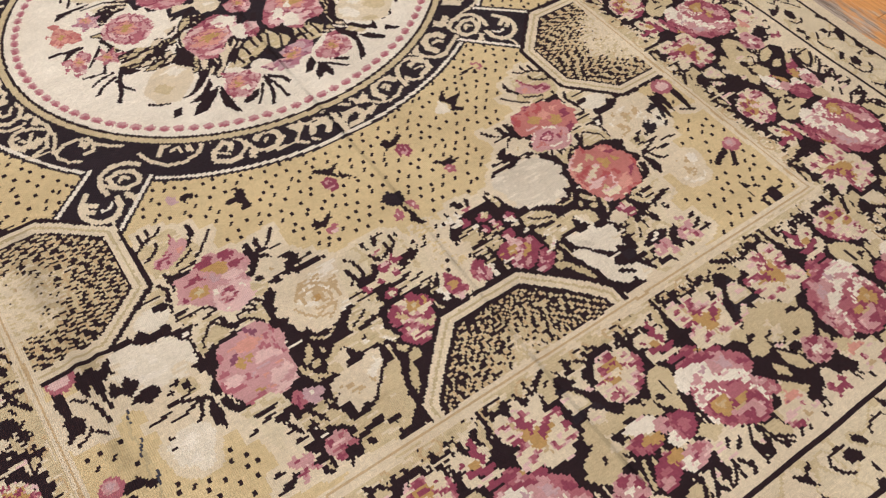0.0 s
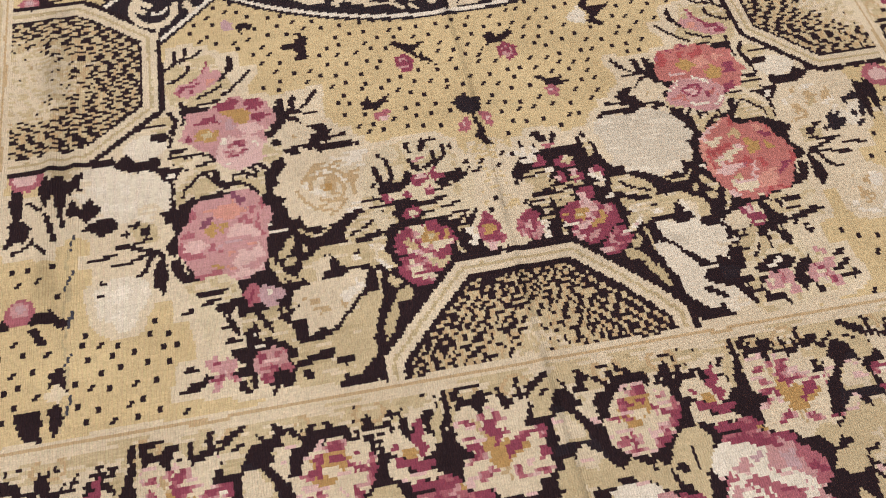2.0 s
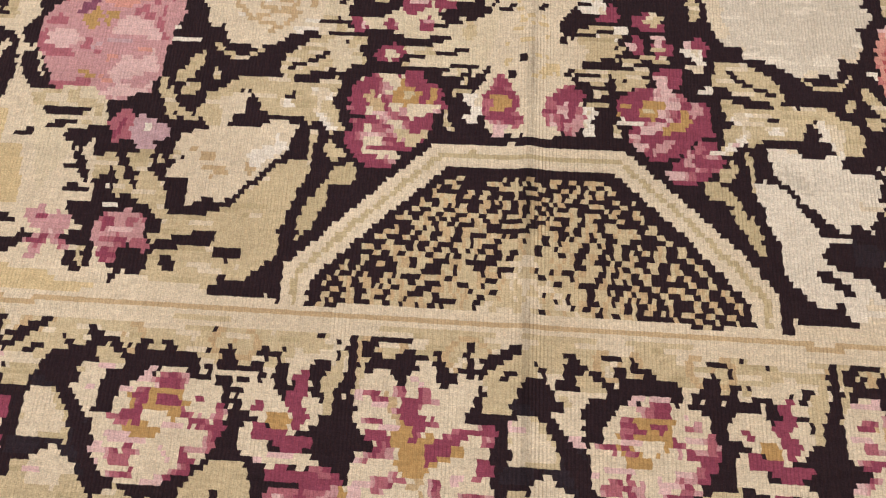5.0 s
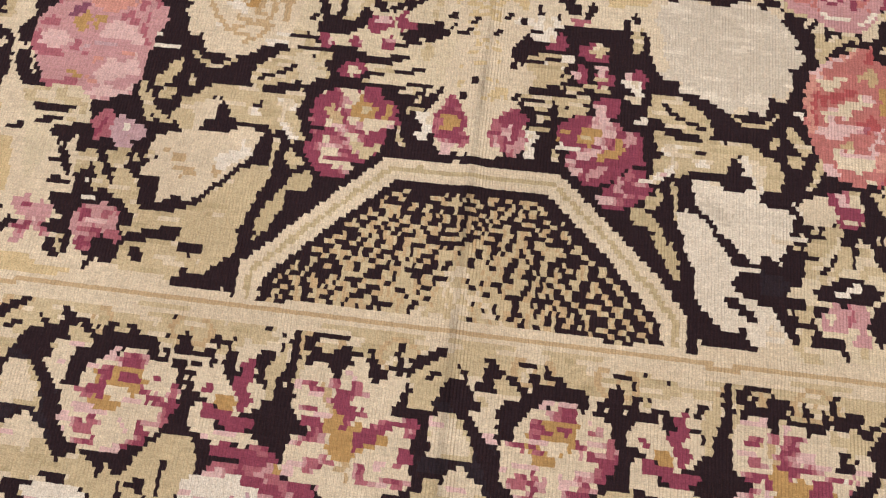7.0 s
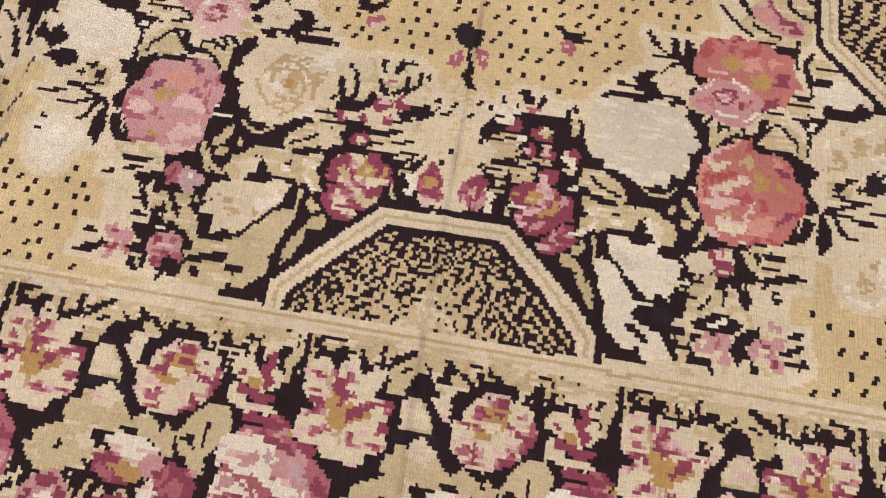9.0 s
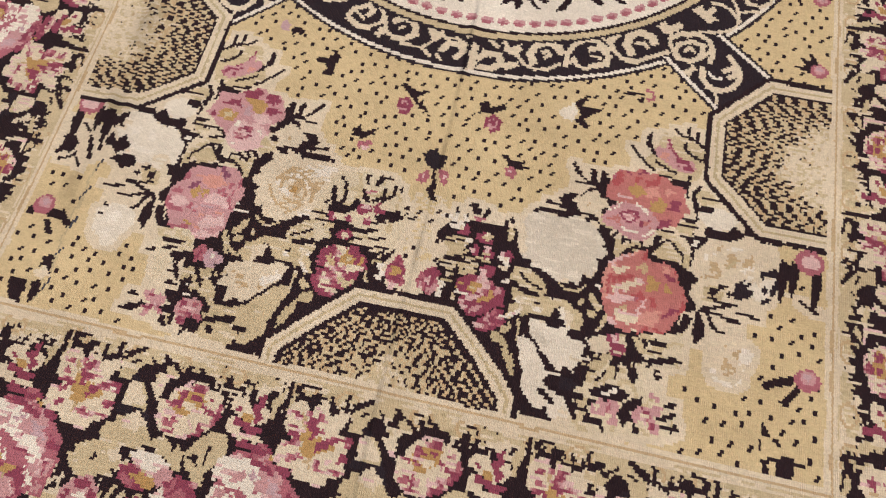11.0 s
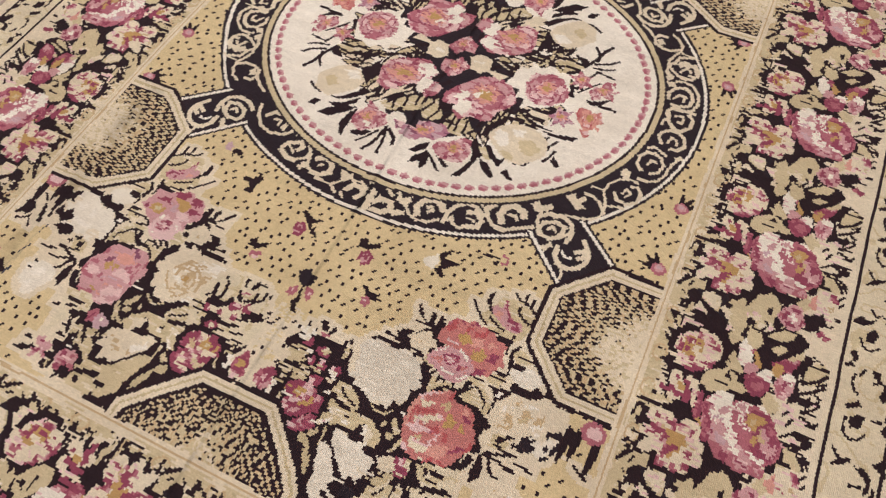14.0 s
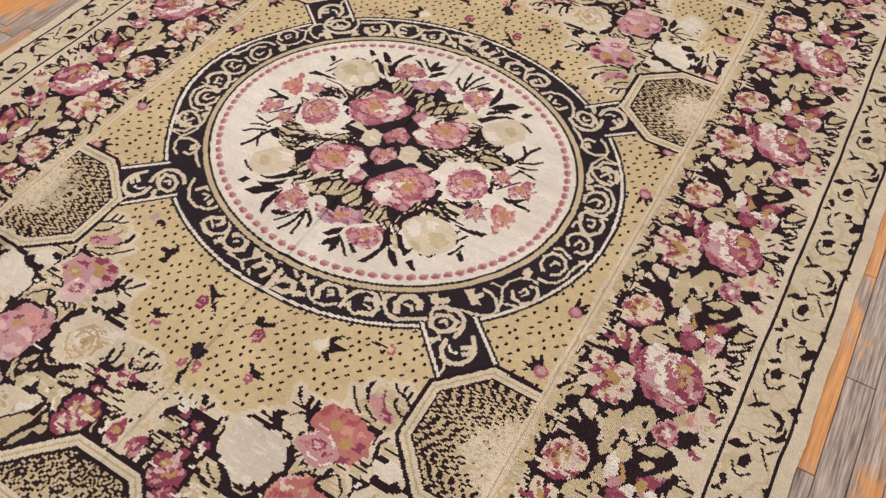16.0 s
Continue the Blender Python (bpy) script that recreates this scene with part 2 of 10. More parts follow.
def rosebud(x, y, r, tones, turn=90.0, outline=True):
    if outline:
        ellipse(x, y, r * 1.2, r * 1.15, "black", 0, 0.15)
    ellipse(x, y, r, r * 0.92, tones[0], 0, 0.1)
    c, s = math.cos(radians(turn)), math.sin(radians(turn))
    ellipse(x + 0.2 * r * c, y + 0.2 * r * s, r * 0.62, r * 0.58, tones[1], 0, 0.2)
    ellipse(x + 0.3 * r * c, y + 0.3 * r * s, r * 0.34, r * 0.3, tones[2], 0, 0.2)


def dots(mask, step, seed):
    """Small black stitches sprinkled in slanting rows over the gold."""
    g = np.random.default_rng(seed)
    rows_y = np.arange(-HALF_Y, 0, step * 0.72)
    for k, yy in enumerate(rows_y):
        for xx in np.arange(-74 + (k % 2) * step / 2, 74, step):
            px, py = xx + g.uniform(-0.7, 0.7), yy + g.uniform(-0.6, 0.6)
            i, j = int((px + HALF_X) / STITCH_X), int((py + HALF_Y) / STITCH_Y)
            if 0 <= i < NX - 3 and 0 <= j < NY - 2 and mask[j : j + 2, i : i + 3].all():
                lean = int(g.uniform() < 0.35)
                ART[j, i : i + 2] = DYE["black"]
                ART[j + 1, i + lean : i + lean + 2] = DYE["black"]


def grow(mask, across, up):
    """The mask spread by so many stitches along the weft and the warp."""
    out = mask.copy()
    for k in range(1, across + 1):
        out |= np.roll(mask, k, 1) | np.roll(mask, -k, 1)
    wide = out.copy()
    for k in range(1, up + 1):
        out |= np.roll(wide, k, 0) | np.roll(wide, -k, 0)
    return out


def halo(ground, inner):
    """Pale ground close round the leaves and flowers of the bouquets and in the gaps between them."""
    ids = [k for k, m in enumerate(MOTIFS, 1) if m[2] == "field" and m[0] not in ("field", "sprig", "butterfly_sprig", "bud", "ring_bud", "corner_mark", "worn_fold", "octagon")]
    full = np.isin(OWN, ids) & (GY < -56)
    near = ~grow(~grow(full, 5, 4), 2, 2)
    pale = near & inner & (OWN == ground) & (ART == DYE["gold"])
    ART[pale] = DYE["cream"]


def convex_depth(points):
    """How deep each stitch lies inside a convex outline (anticlockwise), in cm."""
    d = np.full((NY, NX), 1e9)
    for (x0, y0), (x1, y1) in zip(points, points[1:]):
        n = math.hypot(x1 - x0, y1 - y0)
        d = np.minimum(d, ((x1 - x0) * (GY - y0) - (y1 - y0) * (GX - x0)) / n)
    return d


def blot(colour, *xy, jag=0.3, lobe=0.0):
    """A patch of one dye inside a closed outline, its edge stepped from pick to pick."""
    jag = 0.9 if colour in ("inner", "outer", "folded") else jag
    lobe = 1.0 if colour in ("inner", "outer", "folded") else lobe
    tooth = min(jag, 0.5)
    rimmed = colour != "outer"
    colour = DYED_AS.get(colour, colour)
    xs, ys = xy[0::2], xy[1::2]
    cx, cy = (min(xs) + max(xs)) / 2, (min(ys) + max(ys)) / 2
    if jag > 0.8 and rimmed:
        wide = []
        for px, py in zip(xs, ys):
            q = 1 + 0.6 / math.hypot(px - cx, py - cy)
            wide += [cx + q * (px - cx), cy + q * (py - cy)]
        blot("black", *wide, jag=0.6, lobe=1.0)
    sl, u, v = F.window(cx, cy, math.hypot(max(xs) - min(xs), max(ys) - min(ys)) / 2 + 1)
    u, v = u + cx + tooth * TEETH[sl] + 0.9 * lobe * LOBE[sl], v + cy + 1.5 * lobe * LOBE[sl]
    inside = np.zeros(u.shape, bool)
    for x0, y0, x1, y1 in zip(xs, ys, xs[1:] + xs[:1], ys[1:] + ys[:1]):
        if y0 != y1:
            inside ^= ((v < y0) != (v < y1)) & (u < x0 + (v - y0) * (x1 - x0) / (y1 - y0))
    put(sl, inside, colour)


def patch(colour, *xy):
    """A patch of one dye inside a closed outline, kept to whole stitches."""
    colour = DYED_AS.get(colour, colour)
    xs, ys = xy[0::2], xy[1::2]
    cx, cy = (min(xs) + max(xs)) / 2, (min(ys) + max(ys)) / 2
    sl, u, v = F.window(cx, cy, math.hypot(max(xs) - min(xs), max(ys) - min(ys)) / 2 + 1)
    u, v = u + cx + 0.12 * TEETH[sl], v + cy
    inside = np.zeros(u.shape, bool)
    for x0, y0, x1, y1 in zip(xs, ys, xs[1:] + xs[:1], ys[1:] + ys[:1]):
        if y0 != y1:
            inside ^= ((v < y0) != (v < y1)) & (u < x0 + (v - y0) * (x1 - x0) / (y1 - y0))
    put(sl, inside, colour)


def line(width, colour, *xy):
    stroke(list(zip(xy[0::2], xy[1::2])), width, DYED_AS.get(colour, colour))


def garland():
    """One repeat of the garland of the border; x along the strip, y outwards below the seam."""
    patch("black", -19.9, -2.7, -19.2, -2.9, -18.4, -3.6, -17.5, -4.1, -16.7, -4.3, -16.3, -5.1, -15.2, -5.5, -15.6, -4.3, -15.2, -3.7, -14.6, -3.8, -14.2, -4.8, -13.0, -4.7, -13.4, -3.8, -12.6, -3.5, -12.0, -4.5, -10.1, -4.9, -9.6, -6.2, -19.4, -7.3)
    patch("black", -8.4, -6.0, -8.1, -4.6, -7.7, -3.9, -7.2, -4.1, -6.3, -6.0)
    patch("black", 2.4, -6.1, 2.9, -5.0, 2.4, -4.3, 2.3, -3.5, 2.9, -2.4, 3.5, -2.2, 3.3, -4.4, 3.9, -4.5, 3.9, -3.0, 4.8, -2.5, 6.4, -2.3, 7.0, -1.8, 7.5, -2.0, 7.2, -2.6, 5.4, -3.0, 4.8, -3.3, 5.5, -3.9, 6.5, -4.1, 7.4, -3.3, 8.5, -3.4, 8.4, -4.9, 7.8, -5.5, 7.7, -6.5, 6.6, -6.1, 6.4, -5.2, 4.9, -5.3, 3.8, -6.0, 3.2, -7.4)
    patch("black", 0.0, -4.5, 0.9, -4.5, 1.3, -5.0, 0.7, -5.6, 0.1, -6.1)
    patch("black", 10.0, -3.5, 10.6, -3.3, 10.7, -4.8, 11.5, -5.1, 12.7, -4.5, 12.4, -3.2, 13.0, -2.2, 13.8, -2.2, 13.2, -3.4, 13.6, -4.4, 14.0, -4.8, 14.6, -4.0, 15.4, -3.7, 15.9, -2.9, 16.6, -2.4, 17.8, -2.6, 17.7, -3.1, 16.8, -3.3, 16.2, -4.0, 15.3, -4.6, 14.4, -5.1, 14.0, -5.9, 13.8, -7.3, 16.5, -9.0, 16.6, -10.2, 15.9, -10.7, 15.5, -9.5, 12.8, -9.2, 12.7, -8.0, 13.1, -6.8, 13.8, -5.7, 12.4, -5.2, 11.3, -6.1, 10.4, -6.2, 10.2, -5.1)
    patch("black", 20.7, -2.9, 21.3, -3.3, 21.6, -4.2, 22.5, -4.1, 23.1, -4.7, 23.6, -5.6, 22.9, -5.5, 22.4, -5.0, 21.7, -5.0, 21.4, -5.8, 20.5, -6.0, 20.3, -5.2, 21.3, -4.9, 21.2, -4.2)
    patch("cream", -19.6, -6.0, -16.4, -5.9, -16.2, -6.4, -18.3, -6.8, -18.2, -9.7, -18.9, -10.3)
    patch("sand", -19.1, -4.8, -17.9, -4.3, -17.2, -5.0, -16.4, -5.5, -16.3, -5.9, -18.4, -5.8)
    patch("sand", 0.6, -6.3, 1.3, -5.0, 2.4, -4.4, 2.4, -5.5, 2.0, -7.0, 1.6, -7.5, 1.7, -9.7, 1.1, -9.7, 1.0, -7.5, 0.4, -7.0)
    patch("sand", 15.2, -4.8, 17.5, -4.2, 18.5, -4.7, 18.2, -5.8, 16.8, -6.8, 15.6, -6.6)
    patch("sand", 14.3, -6.8, 14.9, -6.3, 17.3, -6.7, 17.6, -7.2, 17.0, -8.0, 15.3, -8.3, 14.2, -8.2)
    patch("night", 17.0, -6.9, 17.6, -5.8, 18.6, -5.4, 19.6, -5.6, 19.9, -6.7, 20.8, -7.2, 21.3, -7.7, 21.1, -8.7, 20.1, -9.0, 18.7, -8.4, 17.2, -8.3, 16.5, -7.5)
    patch("night", 18.5, -9.9, 20.6, -9.6, 21.5, -10.3, 22.7, -11.0, 22.8, -12.9, 22.8, -15.2, 19.7, -15.7, 17.7, -15.3, 19.8, -13.4, 19.1, -12.6, 20.5, -12.0, 19.2, -10.6)
    patch("night", 15.9, -12.6, 18.5, -12.2, 18.7, -13.0, 18.1, -13.7, 16.5, -13.9, 15.6, -13.5)
    patch("sand", 20.6, -6.7, 22.3, -6.1, 24.2, -5.6, 24.3, -6.6, 22.7, -7.2, 21.0, -7.2)
    patch("cream", 16.7, -10.6, 17.2, -9.4, 18.2, -8.3, 19.4, -8.9, 20.2, -9.2, 19.6, -9.8, 18.9, -9.9, 19.3, -10.8, 20.5, -11.5, 20.7, -12.0, 19.9, -12.5, 16.5, -12.3)
    patch("cream", 20.2, -8.4, 21.2, -8.1, 21.8, -7.1, 22.1, -7.9, 22.1, -9.6, 22.9, -10.4, 22.2, -10.6, 21.3, -9.9, 21.1, -9.2, 20.1, -9.0)
    patch("cream", 18.9, -13.4, 20.1, -13.1, 20.8, -13.9, 21.7, -14.5, 21.9, -15.2, 19.7, -15.6, 18.5, -15.2, 19.0, -14.3)
    patch("sand", 16.4, -14.4, 17.6, -14.1, 18.1, -14.8, 17.6, -15.8, 16.6, -15.5)
    patch("sand", -8.8, -15.4, -8.6, -13.8, -6.2, -13.1, -5.1, -14.8, -4.6, -15.9, -5.0, -16.9, -6.3, -17.1, -7.1, -16.3, -7.4, -17.8, -7.4, -18.7, -8.3, -18.8, -8.5, -19.7, -7.5, -19.8, -6.9, -19.4, -7.0, -20.6, -7.4, -21.6, -8.1, -21.4, -8.7, -20.0, -9.4, -19.5, -10.1, -18.2, -10.2, -16.2, -9.8, -15.2)
    patch("black", -7.5, -16.1, -6.5, -15.9, -6.9, -17.2)
    patch("cream", -10.1, -16.7, -9.5, -15.4, -8.7, -15.6, -8.6, -18.9, -9.1, -19.5, -10.0, -18.5)
    patch("sand", -12.9, -16.6, -12.2, -17.0, -11.3, -17.8, -11.2, -18.9, -12.0, -18.9, -12.9, -17.7)
    patch("sand", -10.2, -16.2, -8.3, -14.8, -6.1, -14.8, -5.3, -16.2, -5.2, -18.3, -6.9, -19.2, -6.8, -21.8, -7.7, -22.7, -9.0, -21.1, -9.4, -19.5, -10.2, -18.3)
    patch("black", -6.8, -17.2, -5.8, -17.5, -6.4, -18.8, -7.5, -18.4)
    patch("sand", -13.8, -17.7, -11.7, -18.4, -10.8, -20.4, -11.9, -21.0, -13.5, -19.5)
    patch("sand", -25.3, -19.6, -24.1, -21.1, -22.2, -21.7, -22.4, -23.5, -24.6, -24.4, -26.8, -24.0, -28.4, -22.4, -29.3, -20.5, -27.5, -20.0)
    patch("black", -25.4, -20.6, -24.9, -21.2, -25.5, -22.2, -26.2, -21.8)
    patch("sand", -25.7, -15.8, -23.1, -15.8, -19.1, -17.1, -18.8, -18.3, -22.5, -18.1, -24.3, -18.7, -26.3, -17.9)
    patch("cream", -22.5, -13.6, -20.0, -15.2, -20.3, -16.4, -22.7, -16.1, -23.3, -15.1)
    patch("sand", 14.3, -19.1, 16.3, -18.1, 18.7, -18.1, 19.1, -19.3, 17.1, -20.3, 14.7, -20.1)
    patch("sand", 10.8, -21.8, 13.4, -21.3, 16.1, -21.0, 18.4, -21.7, 18.3, -23.2, 16.0, -23.8, 15.4, -25.0, 12.7, -24.5, 11.3, -23.1)
    patch("black", 15.9, -22.3, 16.5, -23.4, 14.8, -23.8)
    patch("cream", 18.3, -21.7, 21.7, -20.9, 22.4, -23.0, 23.2, -25.1, 22.0, -27.3, 20.7, -25.7, 19.4, -24.1, 17.7, -23.6)
    patch("sand", 19.5, -25.3, 19.8, -27.8, 19.2, -29.5, 18.2, -29.7, 17.8, -28.0, 18.4, -26.1)
    patch("sand", -8.4, -27.8, -6.5, -27.9, -5.9, -30.1, -8.0, -30.0)
    patch("cream", -6.1, -29.9, -4.4, -29.5, -2.8, -30.6, -3.3, -32.2, -3.9, -34.5, -5.5, -35.2, -7.7, -34.9, -8.5, -33.9, -7.5, -32.0)
    patch("cream", -11.6, -33.3, -9.6, -33.9, -9.3, -35.5, -11.3, -36.7, -12.8, -35.6)
    patch("cream", -0.8, -31.7, 0.4, -33.1, 0.3, -35.2, -1.4, -35.2, -2.0, -34.0)
    patch("sand", 1.2, -29.3, 4.3, -29.1, 6.7, -29.8, 5.8, -31.4, 2.9, -32.3, 0.6, -31.7)
    patch("cream", -13.5, -33.2, -11.5, -32.2, -10.5, -32.5, -11.6, -33.9, -13.7, -34.6)
    patch("sand", -22.3, -25.9, -20.5, -26.0, -21.3, -27.7, -23.2, -28.4)
    patch("sand", -18.5, -32.3, -16.3, -32.1, -15.0, -32.7, -16.6, -33.6)
    line(0.6, "black", -8.2, -33.9, -9.3, -35.5, -10.7, -36.7)
    line(0.6, "black", -5.4, -35.0, -5.8, -36.7, -6.9, -37.4)
    patch("black", -2.1, -34.5, -0.3, -35.0, -0.7, -36.7, -1.9, -37.0, -2.5, -35.6)
    line(0.6, "black", -0.0, -32.2, 0.7, -34.6, 1.5, -36.4, 2.8, -37.8)
    patch("black", 5.7, -37.6, 7.5, -37.5, 8.9, -37.7, 7.0, -39.1, 5.8, -38.9)
    line(0.6, "black", -9.9, -31.5, -10.4, -33.8, -11.8, -34.9)
    patch("black", -21.2, -23.0, -21.7, -24.9, -23.0, -30.3, -21.3, -30.1, -19.0, -25.6, -17.7, -24.6)
    line(0.7, "sand", -20.4, -25.0, -22.1, -29.8)
    line(0.8, "black", -18.2, -30.8, -17.5, -34.0, -18.0, -36.4)
    line(0.8, "black", -15.1, -32.1, -15.2, -35.1, -16.6, -37.9)
    line(0.7, "black", -11.6, -32.4, -13.5, -34.9, -12.3, -36.5)
    patch("black", -11.0, -30.0, -11.4, -33.1, -10.7, -35.7, -8.9, -34.2, -8.2, -31.5)
    line(0.7, "black", -6.2, -31.4, -6.9, -34.1, -5.9, -36.1, -7.1, -38.9)
    line(0.7, "black", -2.9, -32.8, -3.0, -35.7, -3.3, -37.5)
    patch("black", -0.3, -30.4, -0.3, -32.9, -1.3, -35.6, -0.1, -35.4, 1.0, -32.0)
    patch("sand", 1.1, -30.2, 2.1, -33.5, 1.8, -36.4, 4.5, -35.2, 5.3, -32.5)
    line(0.7, "black", 1.5, -33.3, 2.5, -36.4, 3.4, -37.3)
    patch("sand", -7.4, -25.6, -9.6, -26.9, -7.3, -29.4, -5.7, -29.3, -6.0, -27.3)
    line(0.8, "black", -20.0, -30.8, -18.7, -32.1, -19.1, -33.6)
    line(0.8, "black", -29.6, -30.7, -28.9, -32.5, -27.8, -34.0)
    patch("sand", -17.8, -31.9, -21.0, -35.5, -19.8, -37.6, -16.3, -36.5, -14.3, -33.9)
    patch("black", -18.4, -29.8, -21.4, -32.3, -20.8, -34.2, -18.1, -32.8, -16.2, -31.5, -9.8, -32.8, -8.6, -30.7, -15.1, -28.7)
    line(0.6, "black", -19.1, -32.4, -19.4, -34.8, -19.6, -37.2)
    line(0.8, "black", -14.4, -32.6, -16.1, -35.3, -18.4, -37.1)
    line(0.8, "black", -11.8, -32.3, -13.4, -34.9, -15.2, -36.9)
    line(0.8, "black", -9.1, -31.6, -10.6, -34.2, -11.3, -36.6)
    patch("cream", -4.9, -28.7, -8.0, -29.5, -9.8, -32.5, -9.1, -34.2, -6.5, -33.5, -3.4, -33.4, -2.1, -31.1, -3.0, -29.2)
    line(0.6, "black", -5.8, -30.3, -6.8, -31.4)
    line(0.6, "black", -3.9, -31.4, -5.6, -32.5)
    line(0.7, "black", -8.0, -33.5, -8.2, -34.8, -8.3, -36.4)
    line(0.6, "black", -0.8, -30.7, -2.6, -32.9, -1.6, -34.9, -2.4, -36.8)
    line(0.6, "black", -2.5, -34.4, -3.1, -36.4)
    patch("sand", 2.5, -30.0, 0.1, -31.6, 0.5, -34.4, 4.0, -36.7, 5.7, -34.4, 5.2, -31.4)
    line(0.6, "black", 0.4, -31.7, 1.1, -34.5, 4.1, -36.4)
    line(0.6, "black", 4.3, -30.8, 4.4, -33.5, 5.6, -34.9)
    patch("black", 6.2, -29.0, 4.0, -30.5, 6.3, -31.9, 8.0, -30.1)
    patch("sand", 11.1, -27.8, 7.9, -29.5, 10.9, -30.9, 13.5, -29.0)
    line(0.6, "black", 10.2, -27.3, 7.1, -29.6)
    patch("coral", 9.7, -30.0, 6.9, -31.5, 6.0, -34.6, 8.4, -34.7, 10.9, -33.2, 11.4, -31.0)
    line(0.6, "rose", 8.2, -31.4, 8.2, -33.2)
    line(0.6, "rose", 9.8, -33.4, 7.8, -34.6)
    patch("cream", 12.3, -30.0, 11.2, -33.3, 12.4, -35.1, 14.7, -33.6, 14.3, -31.0)
    line(0.5, "wine", 12.6, -32.4, 12.5, -34.4)
    line(0.7, "black", 8.7, -35.4, 7.1, -37.4)
    line(0.7, "black", 11.5, -35.1, 11.7, -37.7)
    line(0.6, "black", 6.8, -35.5, 5.1, -37.1)
    line(0.5, "black", 14.3, -34.7, 13.9, -36.3)
    patch("wine", 16.9, -33.0, 15.8, -34.5, 17.0, -34.9, 17.8, -33.6)
    patch("wine", 16.8, -34.7, 16.6, -36.5, 18.3, -35.6, 18.2, -34.6)
    patch("sand", 22.4, -22.1, 20.1, -25.8, 18.5, -30.4, 22.2, -30.6, 23.3, -26.7, 24.6, -23.3)
    line(0.7, "black", 24.5, -23.8, 23.4, -27.2, 22.3, -31.5)
    line(0.6, "black", 25.8, -25.9, 24.9, -28.4, 24.4, -31.3)
    line(0.5, "black", 21.8, -25.5, 21.2, -28.4)
    patch("sand", 25.3, -27.1, 22.7, -31.3, 24.2, -32.4, 25.9, -29.8)
    line(0.5, "black", 23.6, -32.2, 23.1, -33.9, 23.9, -35.7)
    line(0.7, "black", 17.0, -29.7, 16.7, -31.9, 15.9, -33.2)
    line(0.6, "black", 2.4, -34.9, 1.8, -37.0)
    patch("black", 24.0, -20.4, 21.4, -23.0, 18.2, -27.0, 18.5, -30.4, 20.6, -32.5, 23.5, -30.9, 26.2, -28.1, 29.7, -24.3)
    patch("black", 13.5, -29.6, 11.5, -33.7, 13.7, -34.8, 16.1, -32.6, 16.3, -30.6)
    patch("black", 1.2, -29.9, 0.9, -31.9, 4.1, -32.5, 4.7, -30.6)
    patch("black", -17.4, -17.7, -18.8, -18.4, -16.8, -19.0, -15.6, -18.4)
    patch("black", -16.8, -31.2, -20.2, -31.5, -18.3, -33.0, -15.4, -32.5)
    patch("sand", -5.7, -13.1, -9.1, -14.2, -11.2, -17.7, -10.2, -20.1, -7.3, -20.1, -5.1, -17.9, -4.3, -15.3)
    line(0.5, "black", -7.4, -16.0, -7.5, -18.6)
    patch("black", -9.2, -17.2, -10.7, -18.1, -8.6, -19.2)
    patch("sand", -14.1, -17.2, -15.9, -18.1, -12.7, -19.9, -11.3, -19.1)
    patch("sand", -6.9, -25.9, -8.7, -26.8, -7.4, -28.8, -5.6, -29.0, -4.4, -27.9)
    patch("sand", 15.7, -18.5, 12.0, -19.9, 12.3, -21.5, 14.8, -22.7, 16.1, -24.4, 18.5, -23.8, 19.8, -22.3, 19.5, -20.4, 17.9, -18.8)
    line(0.5, "black", 17.4, -20.4, 17.3, -21.9)
    line(0.5, "black", 14.6, -20.4, 15.6, -21.6)
    patch("sand", 19.3, -15.3, 15.2, -16.4, 16.2, -17.7, 19.9, -18.1, 23.0, -18.4, 23.3, -16.6, 21.8, -15.0)
    line(0.5, "black", 21.5, -16.8, 18.4, -16.8)
    patch("sand", 21.5, -19.3, 20.2, -21.2, 22.0, -22.5, 23.8, -20.7)
    patch("sand", 25.3, -15.8, 23.4, -17.2, 25.2, -19.5, 27.5, -17.1)
    patch("sand", 22.0, -23.5, 19.1, -26.7, 19.1, -29.5, 21.1, -28.8, 22.5, -26.0)
    patch("sand", 24.8, -24.9, 23.2, -26.9, 23.7, -28.7, 25.7, -26.7)
    patch("sand", 18.9, -8.3, 16.2, -10.0, 17.6, -12.1, 20.8, -12.7, 20.6, -10.5)
    patch("cream", 19.2, -17.2, 18.0, -18.3, 18.8, -19.4, 20.1, -18.3)
    patch("black", 2.3, -8.6, -0.8, -10.4, -0.4, -13.0, 3.0, -13.5, 4.5, -11.1)
    line(0.6, "sand", 2.3, -3.9, 1.5, -6.4, 1.1, -8.6)
    line(0.6, "sand", 4.1, -4.4, 3.5, -7.3)
    line(0.6, "black", 3.3, -2.3, 3.0, -4.8, 2.8, -7.0)
    line(0.6, "black", 8.9, -3.7, 6.7, -5.0, 5.1, -5.7)
    patch("sand", 16.2, -15.9, 18.9, -15.1, 20.8, -15.5, 23.4, -16.5, 24.1, -18.2, 22.0, -19.0, 19.5, -18.6, 17.1, -18.0)
    line(0.5, "black", 17.9, -14.8, 20.1, -16.3)
    patch("sand", 11.7, -20.7, 15.0, -20.0, 17.6, -20.3, 18.6, -21.1, 16.1, -23.0, 16.0, -24.2, 13.3, -24.9, 12.1, -23.0)
    patch("cream", 17.1, -20.1, 18.8, -19.4, 19.9, -20.9, 18.1, -21.7)
    patch("black", 14.8, -22.3, 16.9, -22.5, 16.7, -23.4, 14.6, -23.2)
    line(0.5, "black", 19.5, -20.2, 21.4, -20.4, 21.9, -21.7, 19.5, -23.3, 18.6, -22.5)
